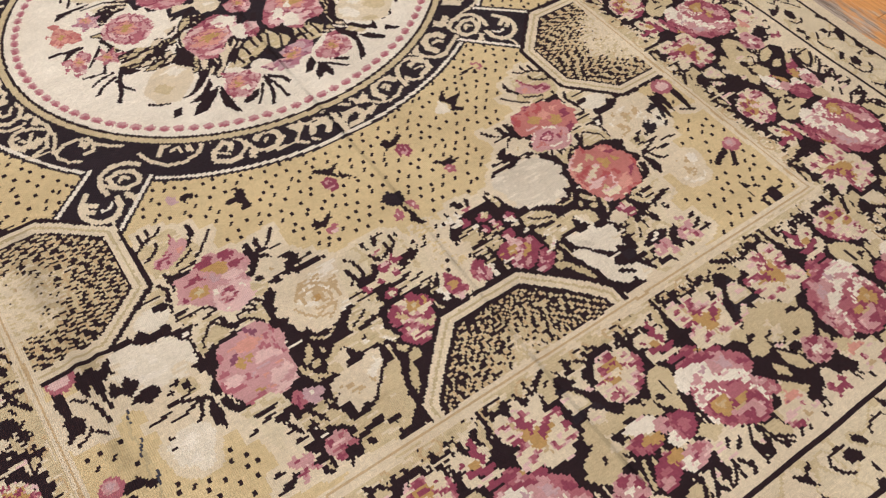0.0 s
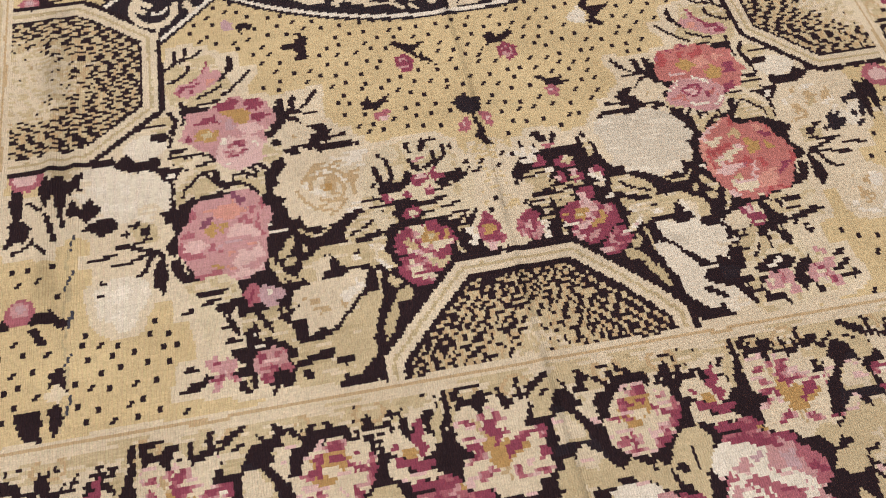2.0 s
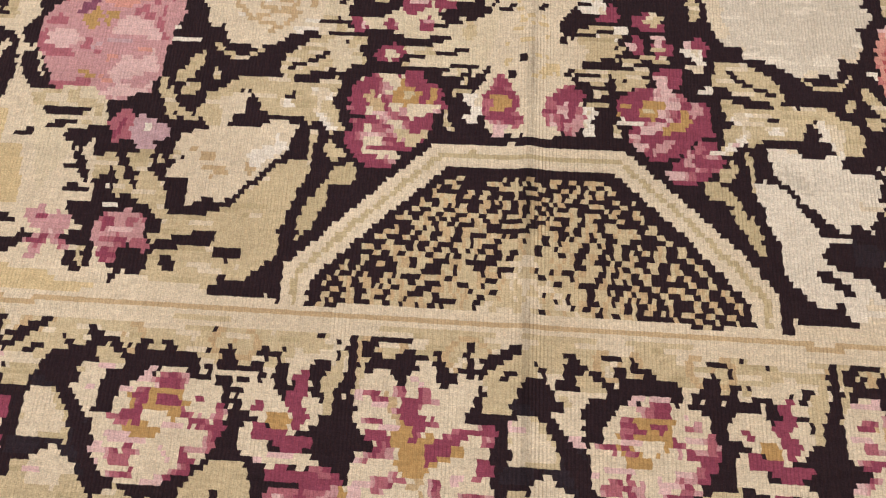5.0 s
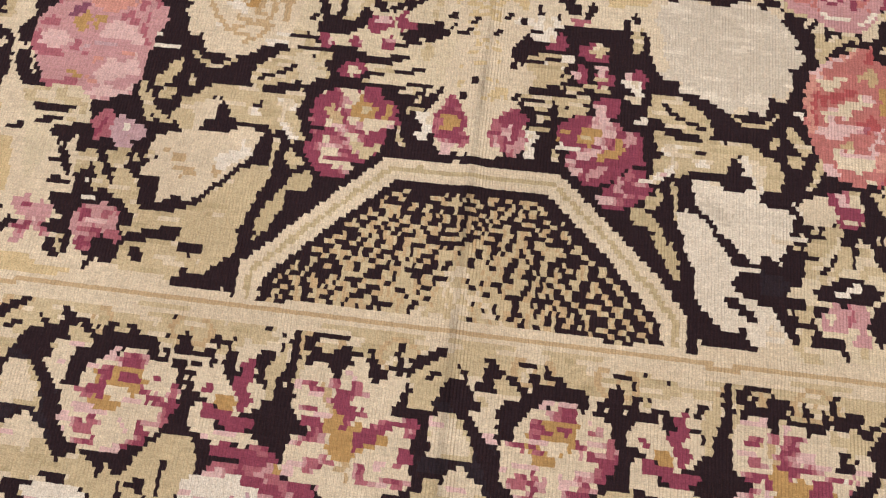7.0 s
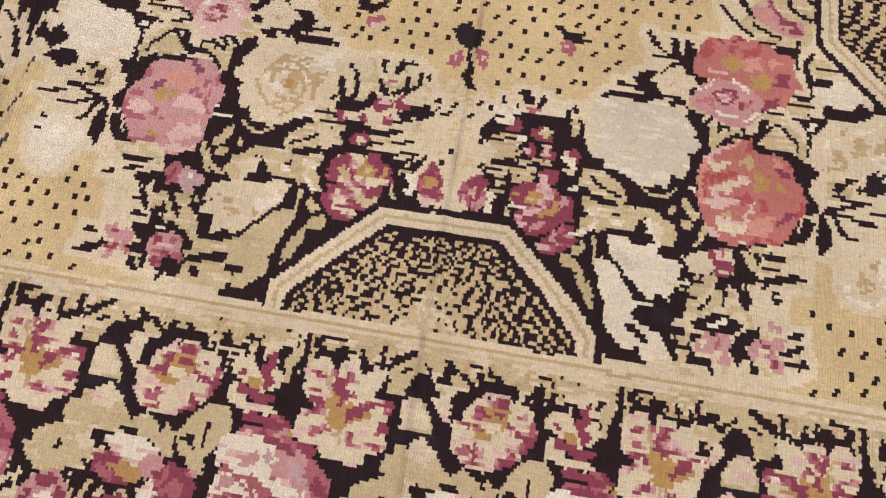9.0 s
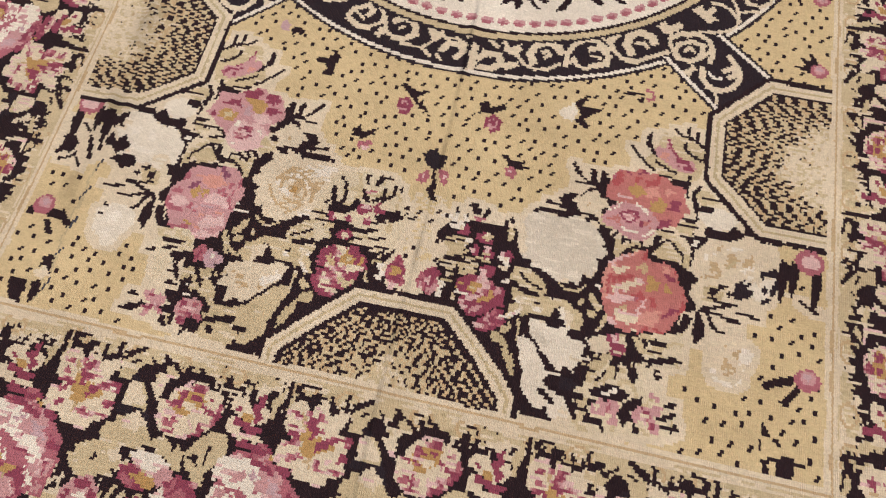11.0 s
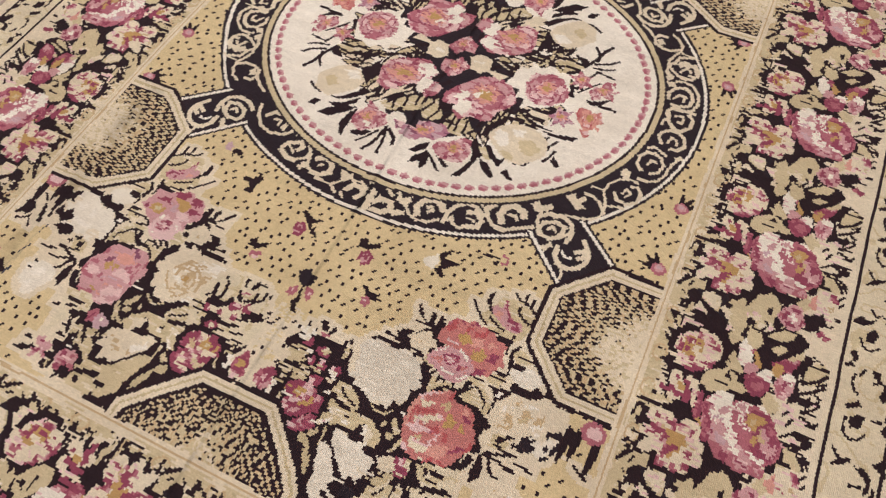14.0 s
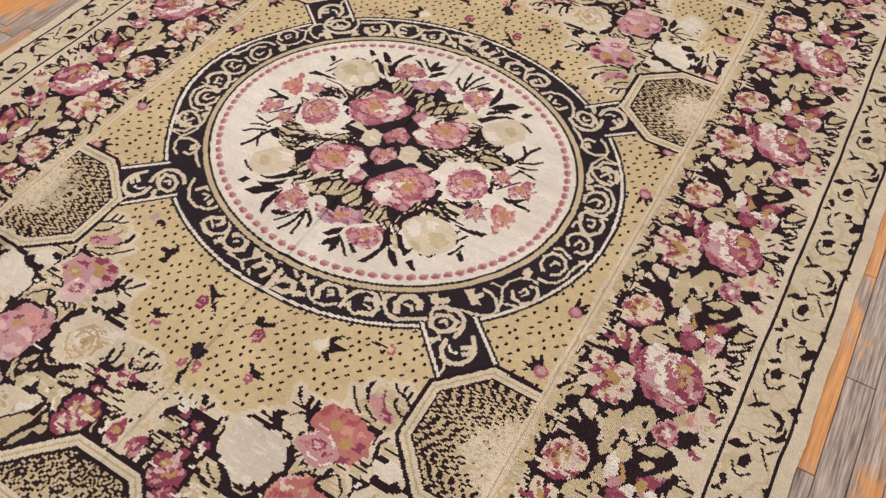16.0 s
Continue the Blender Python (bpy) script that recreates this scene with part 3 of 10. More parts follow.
    patch("sand", 22.8, -19.4, 25.7, -20.0, 26.5, -21.9, 24.6, -23.3, 22.0, -22.4)
    line(0.5, "black", 21.5, -22.3, 23.2, -23.4)
    patch("black", 17.2, -6.0, 18.3, -4.8, 19.5, -5.0, 20.8, -7.1, 22.1, -8.1, 21.8, -10.3, 23.1, -12.3, 23.9, -14.9, 22.8, -15.6, 21.4, -12.6, 19.9, -9.5, 18.0, -7.6, 17.0, -7.1)
    patch("cream", 16.5, -8.8, 17.5, -8.1, 18.7, -8.4, 19.2, -9.6, 20.1, -10.3, 20.5, -11.6, 19.1, -12.1, 17.3, -11.8, 16.6, -10.2)
    patch("cream", 20.0, -8.1, 21.4, -7.3, 22.2, -9.2, 21.7, -10.1, 20.8, -9.1)
    patch("sand", 14.2, -5.2, 16.4, -3.7, 18.6, -2.2, 20.8, -1.3, 22.7, -1.6, 23.7, -3.3, 21.6, -3.6, 20.6, -4.4, 18.9, -4.9, 16.7, -6.0, 14.8, -7.4)
    line(0.5, "black", 14.0, -4.1, 16.3, -2.9, 17.7, -2.0)
    patch("sand", 14.8, -16.7, 16.7, -15.3, 19.4, -14.7, 21.8, -16.2, 20.2, -17.1, 15.8, -17.7)
    patch("cream", 18.6, -13.5, 19.7, -12.7, 21.1, -14.2, 19.6, -14.5)
    line(0.5, "black", 15.7, -5.3, 17.1, -4.8)
    line(0.5, "black", 18.8, -4.0, 19.6, -4.7)
    motif("lily", "cream lily with wine streaks and ochre throat", "border")
    patch("cream", 3.2, -15.3, 4.3, -16.0, 6.7, -16.2, 7.1, -16.8, 7.9, -17.6, 9.9, -17.3, 10.3, -17.9, 11.9, -18.0, 12.7, -17.4, 12.8, -15.7, 14.5, -14.9, 14.9, -13.6, 13.9, -11.4, 8.7, -13.3, 3.8, -13.5)
    patch("cream", 3.4, -6.9, 3.9, -6.0, 4.9, -5.3, 6.4, -5.1, 6.9, -6.0, 7.6, -6.6, 8.1, -5.6, 9.9, -5.4, 10.4, -5.8, 10.4, -6.8, 11.9, -5.9, 13.8, -5.2, 13.9, -6.8, 13.1, -8.0, 12.8, -9.3, 15.5, -9.4, 15.4, -10.9, 14.9, -12.1, 15.4, -12.5, 15.1, -13.9, 15.2, -15.3, 14.0, -15.9, 10.2, -15.9, 5.5, -16.0, 4.5, -15.4, 3.5, -14.5, 3.3, -13.4, 3.8, -12.2, 5.0, -11.8, 5.4, -11.0, 3.9, -10.3, 3.4, -9.6, 3.6, -8.4)
    patch("ochre", 7.6, -8.1, 8.6, -8.3, 8.6, -10.8, 9.6, -10.3, 10.4, -9.8, 10.4, -10.8, 9.8, -12.2, 10.3, -13.1, 9.3, -14.1, 7.9, -13.8, 7.3, -12.2, 7.1, -10.3)
    patch("ochre", 10.3, -12.1, 11.7, -11.4, 12.8, -10.9, 13.0, -11.7, 11.7, -12.4, 10.5, -13.1)
    patch("wine", 7.3, -6.4, 7.9, -6.5, 7.9, -7.4, 8.9, -6.8, 9.7, -6.4, 9.7, -8.0, 8.9, -8.1, 8.6, -9.1, 9.8, -9.1, 10.4, -8.5, 10.4, -9.6, 9.6, -9.8, 9.2, -10.8, 8.8, -11.2, 8.4, -10.8, 8.6, -9.6, 7.6, -9.4, 7.3, -8.1)
    patch("wine", 4.4, -7.0, 5.6, -6.9, 6.3, -7.5, 6.2, -8.0, 5.4, -7.9, 4.5, -7.5)
    patch("wine", 4.4, -8.8, 4.9, -9.1, 6.1, -9.4, 6.2, -9.9, 4.9, -9.8)
    patch("wine", 4.4, -10.8, 5.4, -10.2, 6.2, -10.0, 6.5, -10.6, 7.2, -10.8, 7.1, -11.5, 6.2, -11.3, 4.6, -11.2)
    patch("wine", 4.7, -12.2, 5.5, -11.6, 6.5, -11.7, 6.2, -12.3, 5.0, -12.8)
    patch("wine", 10.3, -10.7, 11.8, -10.0, 12.8, -9.5, 15.5, -9.4, 15.3, -10.9, 14.4, -11.2, 13.7, -10.5, 12.7, -10.7, 12.0, -11.5, 10.8, -12.2, 10.3, -12.9, 9.7, -12.4)
    patch("ivory", 13.4, -10.1, 15.0, -9.9, 14.7, -10.5, 13.7, -10.6)
    patch("wine", 13.6, -12.6, 15.4, -12.4, 15.2, -13.5, 14.1, -13.6, 13.4, -13.9, 13.6, -13.0)
    patch("wine", 10.4, -14.9, 11.5, -14.6, 11.6, -15.4, 10.6, -15.6)
    patch("wine", 12.8, -14.6, 14.3, -15.1, 14.0, -15.8, 13.1, -15.5)
    patch("wine", 5.0, -14.8, 6.2, -14.3, 7.3, -13.5, 7.7, -13.9, 6.7, -14.8, 5.5, -15.2)
    line(0.5, "tan", 8.8, -14.1, 9.1, -15.5)
    line(0.5, "tan", 6.5, -6.9, 7.2, -9.4)
    line(0.5, "blush", 8.4, -5.6, 8.9, -6.9)
    patch("wine", 4.9, -14.8, 5.8, -14.5, 7.2, -13.8, 7.2, -14.4, 5.6, -15.0)
    patch("wine", 9.8, -14.8, 10.7, -14.3, 11.2, -15.2, 10.2, -15.6)
    patch("wine", 12.6, -14.6, 14.1, -14.6, 14.6, -15.2, 13.2, -15.3)
    motif("rose", "round blush rose with wine edge", "border")
    patch("cream", -18.1, -11.1, -18.0, -10.2, -16.6, -9.9, -16.6, -9.0, -16.1, -8.0, -15.2, -7.2, -13.5, -6.7, -13.1, -6.0, -11.1, -5.9, -10.7, -6.7, -10.2, -7.1, -9.5, -6.7, -9.2, -7.1, -7.8, -7.2, -7.5, -9.1, -7.2, -9.3, -7.1, -10.8, -7.5, -11.7, -8.0, -12.5, -8.6, -12.9, -8.8, -13.6, -9.7, -14.3, -11.1, -14.8, -12.0, -15.6, -13.4, -15.9, -15.3, -15.6, -16.6, -14.9, -16.9, -14.4, -17.7, -13.9, -18.0, -13.2, -17.7, -12.5)
    patch("wine", -13.3, -7.2, -12.8, -6.6, -11.1, -6.5, -10.9, -7.7, -12.4, -7.7, -13.2, -7.8)
    patch("ochre", -15.4, -8.2, -14.4, -7.7, -12.4, -7.8, -10.8, -7.7, -10.3, -9.4, -10.4, -10.1, -11.6, -10.4, -11.9, -9.8, -13.4, -9.8, -14.6, -9.9, -15.4, -9.4)
    patch("wine", -15.1, -8.0, -13.7, -8.1, -13.3, -8.9, -13.9, -9.7, -14.6, -9.6, -15.3, -8.9, -14.8, -8.6)
    patch("wine", -12.6, -8.4, -11.6, -8.2, -11.0, -8.6, -11.5, -9.1, -12.5, -9.2)
    patch("ochre", -15.6, -10.7, -15.3, -10.1, -14.1, -9.9, -13.5, -10.6, -13.7, -11.3, -12.5, -10.8, -12.3, -11.8, -13.4, -12.1, -14.3, -11.8, -13.9, -12.5, -14.3, -12.3, -15.2, -11.3)
    patch("wine", -17.3, -10.2, -16.1, -9.9, -15.4, -10.1, -15.7, -10.9, -16.7, -10.8)
    patch("wine", -14.8, -10.4, -14.1, -10.1, -13.7, -10.7, -14.5, -11.0, -15.0, -10.7)
    patch("wine", -11.0, -9.6, -10.5, -9.3, -9.6, -9.8, -9.6, -10.4, -10.6, -10.4)
    patch("wine", -9.7, -8.2, -9.1, -8.2, -8.9, -8.7, -9.5, -8.9)
    patch("wine", -8.1, -9.1, -7.3, -8.8, -7.1, -10.8, -7.5, -11.7, -8.0, -12.5, -8.7, -13.2, -8.9, -12.2, -8.8, -11.2, -9.4, -10.8, -9.9, -10.3, -8.0, -10.4)
    patch("wine", -16.7, -13.0, -15.6, -12.8, -15.3, -14.3, -16.4, -14.3)
    patch("wine", -15.0, -12.5, -14.4, -12.5, -14.2, -14.3, -13.9, -15.1, -15.3, -15.4, -15.7, -14.8, -14.7, -14.6)
    patch("wine", -10.6, -13.1, -10.0, -12.4, -9.8, -13.6, -9.1, -13.3, -9.7, -14.6, -11.1, -15.0, -12.0, -15.3, -11.8, -14.8, -10.7, -14.3)
    patch("wine", -10.4, -10.9, -9.8, -10.7, -9.9, -11.3)
    line(0.5, "blush", -16.0, -12.1, -13.8, -12.3)
    line(0.5, "blush", -12.3, -12.5, -11.5, -13.8)
    line(0.5, "blush", -14.5, -6.7, -13.7, -6.3)
    motif("bud", "wine and cream bud", "border")
    patch("cream", -6.3, -7.8, -5.5, -7.1, -3.5, -7.1, -2.7, -7.8, -3.0, -8.3, -2.2, -8.5, -1.8, -7.8, -0.8, -7.5, 0.5, -7.7, 0.9, -8.5, 0.6, -9.7, -0.2, -10.5, -0.9, -10.7, -1.3, -10.9, -2.3, -10.9, -4.3, -10.0, -4.9, -9.5, -6.0, -9.3)
    patch("cream", -6.0, -10.7, -5.3, -10.2, -4.3, -10.7, -3.2, -11.4, -3.4, -12.4, -4.1, -12.9, -5.1, -13.1, -5.7, -12.7, -6.0, -11.7)
    patch("wine", -1.9, -5.9, -0.7, -5.7, -0.6, -7.5, -1.5, -7.8)
    patch("wine", -2.8, -7.8, -2.0, -7.5, -0.6, -7.5, -1.0, -8.5, -0.3, -9.0, 0.0, -9.7, -0.7, -10.0, -0.9, -10.7, -1.6, -10.7, -1.7, -9.2, -2.2, -8.7)
    patch("wine", -5.2, -8.3, -4.5, -8.2, -4.0, -8.8, -4.4, -9.3, -4.9, -9.1)
    patch("ochre", -4.0, -9.0, -2.4, -9.2, -1.7, -10.0, -2.0, -10.6, -3.3, -10.6, -3.9, -9.7)
    patch("wine", -4.8, -10.2, -4.3, -9.9, -3.5, -10.7, -1.4, -10.9, 0.4, -10.9, 0.3, -11.9, -0.8, -12.4, -2.2, -12.4, -2.7, -11.9, -3.5, -11.5, -4.8, -11.6)
    motif("iris", "rose-red iris with blush falls", "border")
    patch("ivory", -14.8, -18.9, -18.0, -18.8, -19.9, -19.6, -18.1, -21.5, -15.2, -22.1, -12.9, -21.4, -12.9, -20.1)
    patch("pink", -12.1, -20.7, -14.1, -20.9, -15.0, -22.6, -13.5, -23.8, -11.4, -22.6)
    patch("wine", -18.2, -21.2, -21.0, -21.6, -20.7, -23.7, -17.9, -25.1, -15.5, -24.7, -15.3, -22.8)
    patch("rose", -20.1, -22.5, -19.9, -24.0, -18.0, -24.7, -17.7, -23.6)
    patch("ochre", -17.2, -22.1, -18.9, -22.9, -15.8, -24.5, -14.0, -24.0, -14.5, -22.8)
    patch("wine", -16.5, -25.9, -19.4, -26.9, -21.3, -29.1, -21.1, -31.1, -18.9, -31.4, -16.1, -30.1, -14.5, -28.1, -14.2, -26.7)
    patch("rose", -18.6, -27.6, -20.1, -28.7, -19.2, -29.6, -17.4, -28.5)
    patch("ochre", -14.8, -26.2, -17.0, -27.3, -16.7, -28.9, -14.2, -28.2, -13.4, -27.0)
    patch("pink", -20.1, -28.9, -21.1, -30.8, -19.0, -30.8, -18.1, -29.7)
    patch("wine", -11.0, -21.2, -12.7, -22.9, -12.9, -25.0, -12.3, -26.8, -9.5, -26.5, -7.7, -25.4, -7.1, -23.6, -8.6, -21.8)
    patch("rose", -10.2, -22.8, -11.4, -24.9, -9.3, -25.5, -8.4, -23.9)
    line(0.5, "rose", -11.1, -22.0, -12.1, -24.2)
    patch("ivory", -12.5, -23.2, -14.4, -25.1, -13.9, -26.5, -11.5, -26.9, -11.9, -25.7, -12.2, -24.2)
    patch("pink", -11.7, -27.3, -14.0, -27.7, -15.4, -29.6, -14.4, -31.2, -11.4, -31.1, -8.6, -29.8, -9.2, -28.1)
    patch("rose", -11.2, -27.6, -12.7, -28.2, -10.9, -29.4, -9.4, -28.8)
    patch("ivory", -13.9, -28.3, -15.9, -29.5, -14.8, -31.3, -12.5, -30.6, -13.2, -29.4)
    line(0.5, "wine", -11.5, -29.2, -13.3, -29.8)
    patch("blush", -9.5, -29.0, -11.7, -30.2, -9.6, -30.3)
    motif("peony", "large pink peony with an open wine cup", "border")
    patch("rose", -3.3, -15.5, -1.4, -15.0, 2.1, -15.4, 5.2, -17.1, 7.4, -18.5, 9.3, -20.3, 9.1, -22.3, 10.0, -23.6, 9.4, -26.4, 9.4, -29.2, 7.5, -29.5, 7.0, -28.8, 4.8, -31.2, 2.7, -31.7, 0.4, -31.3, -0.9, -29.7, -3.2, -29.4, -4.6, -27.9, -5.2, -25.8, -5.6, -24.3, -5.3, -22.4, -4.4, -20.3, -5.2, -19.5, -4.2, -17.5)
    patch("cream", -4.6, -13.2, -3.5, -12.3, -2.0, -12.3, -0.2, -12.5, 0.9, -13.2, -0.6, -13.7, -1.8, -13.3, -2.9, -13.8, -3.9, -13.4)
    patch("wine", -3.7, -14.3, -2.9, -13.4, -1.5, -13.6, 0.0, -13.9, 1.3, -13.3, 2.4, -13.8, 3.1, -14.5, 2.0, -15.3, 0.2, -15.0, -1.5, -14.9, -2.7, -14.8)
    patch("rose", -0.6, -13.8, 1.0, -13.3, 2.1, -13.8, 1.2, -14.3)
    patch("pink", 2.0, -15.2, 3.2, -15.7, 5.1, -16.8, 6.1, -19.0, 1.1, -19.7, 0.2, -18.1, 1.0, -16.2)
    patch("ivory", -5.9, -19.1, -5.4, -17.1, -3.5, -16.2, -0.3, -15.5, 1.3, -15.8, 0.1, -17.1, -0.3, -18.2, 1.4, -19.0, -0.6, -19.9, -5.5, -20.6)
    patch("pink", -3.8, -18.5, -3.1, -17.2, -2.4, -16.4, -1.1, -16.7, -2.1, -18.0, -2.7, -18.8)
    patch("lilac", -2.1, -18.0, -0.6, -16.6, 0.7, -17.0, -0.3, -18.3)
    patch("wine", 3.2, -15.9, 4.7, -16.0, 6.5, -16.4, 7.0, -17.5, 5.8, -17.9, 4.6, -17.1)
    patch("rose", 1.9, -15.5, 3.2, -15.8, 4.3, -17.0, 3.5, -17.7, 2.5, -16.8)
    line(0.5, "ochre", 2.4, -14.9, 3.5, -15.7)
    patch("wine", -2.4, -15.8, -0.5, -15.3, 3.3, -16.8, 4.6, -18.2, 0.9, -17.2, -1.6, -16.9)
    patch("pink", 2.5, -17.6, 4.9, -18.2, 6.2, -20.1, 7.0, -21.9, 6.6, -23.3, 4.6, -23.1, 3.5, -20.8, 1.5, -20.8, 1.5, -19.2)
    patch("lilac", 3.2, -18.4, 5.3, -19.1, 6.0, -21.2, 4.0, -20.5)
    patch("ivory", -4.5, -18.0, -3.0, -16.6, -0.8, -16.5, 1.7, -17.5, 1.9, -18.9, 0.9, -19.5, 2.0, -20.9, 1.6, -22.2, -0.7, -20.9, -2.5, -21.2, -4.4, -20.3, -5.3, -19.3)
    patch("pink", -2.8, -19.1, -0.8, -18.1, -0.3, -19.0, -1.8, -20.5, -3.0, -20.3)
    patch("lilac", 0.5, -17.6, 1.5, -18.4, 0.4, -19.4, -0.1, -18.8)
    patch("ivory", 2.1, -21.1, 4.2, -20.7, 5.4, -22.0, 4.8, -23.3, 2.8, -23.3, 1.6, -22.2)
    line(0.5, "wine", 2.1, -23.1, 4.7, -23.6, 6.2, -23.1)
    patch("ivory", 6.0, -21.8, 6.8, -23.8, 5.9, -25.0, 4.5, -24.5, 4.8, -23.1)
    patch("wine", 7.3, -20.0, 9.4, -21.8, 7.9, -22.4, 6.9, -21.4)
    patch("pink", 5.6, -25.0, 7.6, -23.1, 9.4, -23.8, 9.2, -26.3, 7.0, -26.9, 5.6, -25.9)
    line(0.5, "wine", 7.9, -24.2, 8.3, -26.1)
    line(0.5, "blush", 7.5, -23.8, 7.2, -25.9)
    patch("pink", 8.1, -27.2, 8.9, -28.6, 7.7, -29.1, 7.1, -28.3)
    patch("ivory", 5.0, -25.1, 6.2, -26.4, 6.7, -28.1, 5.9, -29.3, 5.1, -28.6, 4.6, -26.5)
    patch("ivory", -4.9, -21.6, -3.3, -21.0, -1.4, -21.9, -0.2, -22.5, 0.9, -23.9, 1.0, -25.4, -0.0, -25.1, -1.1, -23.6, -3.6, -23.6, -5.2, -24.4, -5.5, -23.4)
    patch("pink", -3.8, -21.5, -2.7, -22.5, -4.0, -23.5, -4.8, -23.1)
    patch("wine", -3.8, -23.9, -1.9, -23.3, -0.7, -23.8, 0.9, -25.8, 3.5, -25.9, 5.0, -26.0, 5.7, -27.8, 5.9, -29.7, 3.4, -31.5, 0.5, -31.2, -2.6, -29.3, -4.2, -28.0, -4.4, -26.1)
    patch("ochre", -3.1, -24.2, -1.2, -23.8, 0.5, -25.2, -0.4, -26.4, -2.6, -27.8, -3.4, -26.8, -3.7, -25.5)
    patch("tan", -2.1, -24.6, -0.6, -24.8, -1.3, -26.1, -2.5, -25.8)
    patch("ochre", 0.9, -25.9, 3.5, -26.0, 2.8, -27.1, 1.1, -27.0)
    patch("pink", -1.2, -27.3, 0.8, -27.4, 3.3, -27.6, 4.7, -29.2, 4.3, -30.5, 2.2, -31.1, 1.1, -30.5, 2.6, -29.3, 0.5, -28.6, -1.0, -28.4)
    line(0.5, "blush", 3.6, -28.4, 4.3, -29.6)
    patch("rose", -2.2, -27.9, -0.7, -28.7, 0.4, -30.2, -1.6, -29.8)
    line(0.5, "tan", -0.5, -27.0, 1.9, -27.6)
    patch("ivory", -5.5, -25.0, -4.9, -26.2, -4.3, -27.6, -5.3, -27.4, -5.7, -26.1)
    line(0.5, "rose", -2.4, -21.8, -0.3, -23.2, 0.6, -24.6)
    motif("small_flower", "small rose and cream flower", "border")
    patch("pink", 16.1, -24.3, 13.6, -25.2, 11.9, -27.2, 11.8, -29.2, 14.3, -29.8, 15.6, -30.6, 18.2, -29.5, 18.7, -27.8, 17.9, -26.0)
    patch("wine", 15.5, -24.8, 13.6, -26.1, 15.5, -26.9, 16.7, -25.7)
    patch("wine", 12.9, -26.8, 12.5, -29.0, 14.0, -28.6)
    patch("wine", 17.2, -26.4, 16.1, -27.4, 17.9, -28.7, 18.3, -27.3)
    patch("wine", 15.7, -28.7, 14.9, -30.1, 17.2, -29.8)
    patch("ivory", 15.5, -26.7, 14.2, -27.7, 15.8, -28.6, 16.9, -27.9)
    motif("small_flower", "small cream and tan star flower", "border")
    patch("cream", 6.0, -31.3, 8.7, -31.7, 11.2, -32.1, 11.5, -34.3, 12.8, -35.2, 10.9, -36.1, 7.5, -36.3, 5.1, -35.3, 4.6, -33.7)
    patch("wine", 5.4, -34.2, 8.0, -35.3, 7.2, -36.4, 5.0, -35.3)
    line(0.5, "wine", 9.7, -32.7, 10.4, -33.8)
    patch("tan", 9.2, -34.2, 10.4, -35.3, 8.6, -35.5)


def tendril():
    """One repeat of the tendrils on the guard band; x along the strip."""
    patch("black", 3.3, -49.3, 3.9, -50.3, 1.1, -51.6, 0.3, -50.8)
    line(0.6, "black", -3.2, -42.3, -5.1, -41.9, -7.4, -42.7, -7.6, -43.5)
    line(0.6, "black", -3.0, -43.2, -1.2, -44.4)
    patch("black", -0.7, -45.7, -0.7, -47.4, -2.9, -47.6, -2.6, -46.1)
    patch("black", -6.4, -47.4, -3.3, -48.6, -2.6, -50.2, -4.5, -51.2, -6.3, -49.6, -7.4, -48.2)
    line(0.6, "black", -4.0, -46.0, -2.9, -47.6, -3.7, -48.9)
    patch("black", -11.1, -41.2, -9.0, -43.7, -10.1, -44.5, -11.8, -42.1)
    patch("black", -10.0, -49.3, -7.0, -51.5, -8.9, -51.2, -11.3, -50.5, -11.7, -49.4)
    line(0.6, "black", -12.4, -46.9, -12.1, -48.8)
    patch("black", -13.8, -48.9, -12.0, -49.8, -14.3, -50.9, -15.0, -49.9)
    patch("black", -13.7, -42.6, -12.0, -44.1, -12.4, -45.6, -15.0, -45.1, -15.7, -43.3)
    line(0.6, "black", -13.6, -42.1, -15.3, -41.8, -17.3, -42.2, -18.4, -43.5, -17.6, -45.3, -15.9, -46.3)
    patch("black", -20.5, -40.4, -21.6, -41.9, -22.8, -41.6)
    patch("black", -25.5, -40.5, -22.9, -42.3, -22.2, -45.2, -24.3, -42.9)
    line(0.6, "black", -21.6, -41.0, -23.2, -42.5)
    patch("black", -21.7, -48.6, -19.4, -50.8, -20.6, -51.7, -22.7, -50.2)
    line(0.6, "black", -21.4, -50.5, -23.5, -51.3)
    patch("black", -23.4, -45.2, -23.3, -47.3, -24.8, -49.0, -27.5, -48.9, -29.0, -47.7, -26.0, -48.1)
    line(0.6, "black", -27.9, -45.0, -27.3, -47.3)
    patch("black", -30.6, -46.1, -29.9, -47.9, -28.0, -49.3, -25.6, -49.5, -29.0, -50.3, -30.7, -49.3, -31.1, -47.4)
    line(0.5, "black", -31.4, -43.1, -33.1, -44.3, -32.1, -45.4, -32.6, -46.8)
    patch("black", -35.9, -39.8, -33.9, -41.3, -34.7, -42.8, -33.7, -44.5, -35.1, -44.1, -36.3, -42.1, -36.5, -40.1)
    line(0.5, "black", -33.5, -46.6, -35.8, -47.9, -37.9, -49.0)
    line(0.5, "black", -34.4, -48.1, -32.5, -49.8)
    patch("black", -37.9, -43.0, -36.1, -44.6, -37.7, -45.7, -40.3, -44.7, -39.8, -43.2)
    line(0.5, "black", -39.8, -42.1, -41.8, -42.9, -42.1, -44.5, -40.6, -46.1)
    patch("black", -43.9, -40.5, -42.8, -41.7, -45.1, -42.6, -46.2, -41.6)
    patch("black", -47.5, -39.6, -46.2, -41.2, -47.2, -42.2, -47.9, -40.4)


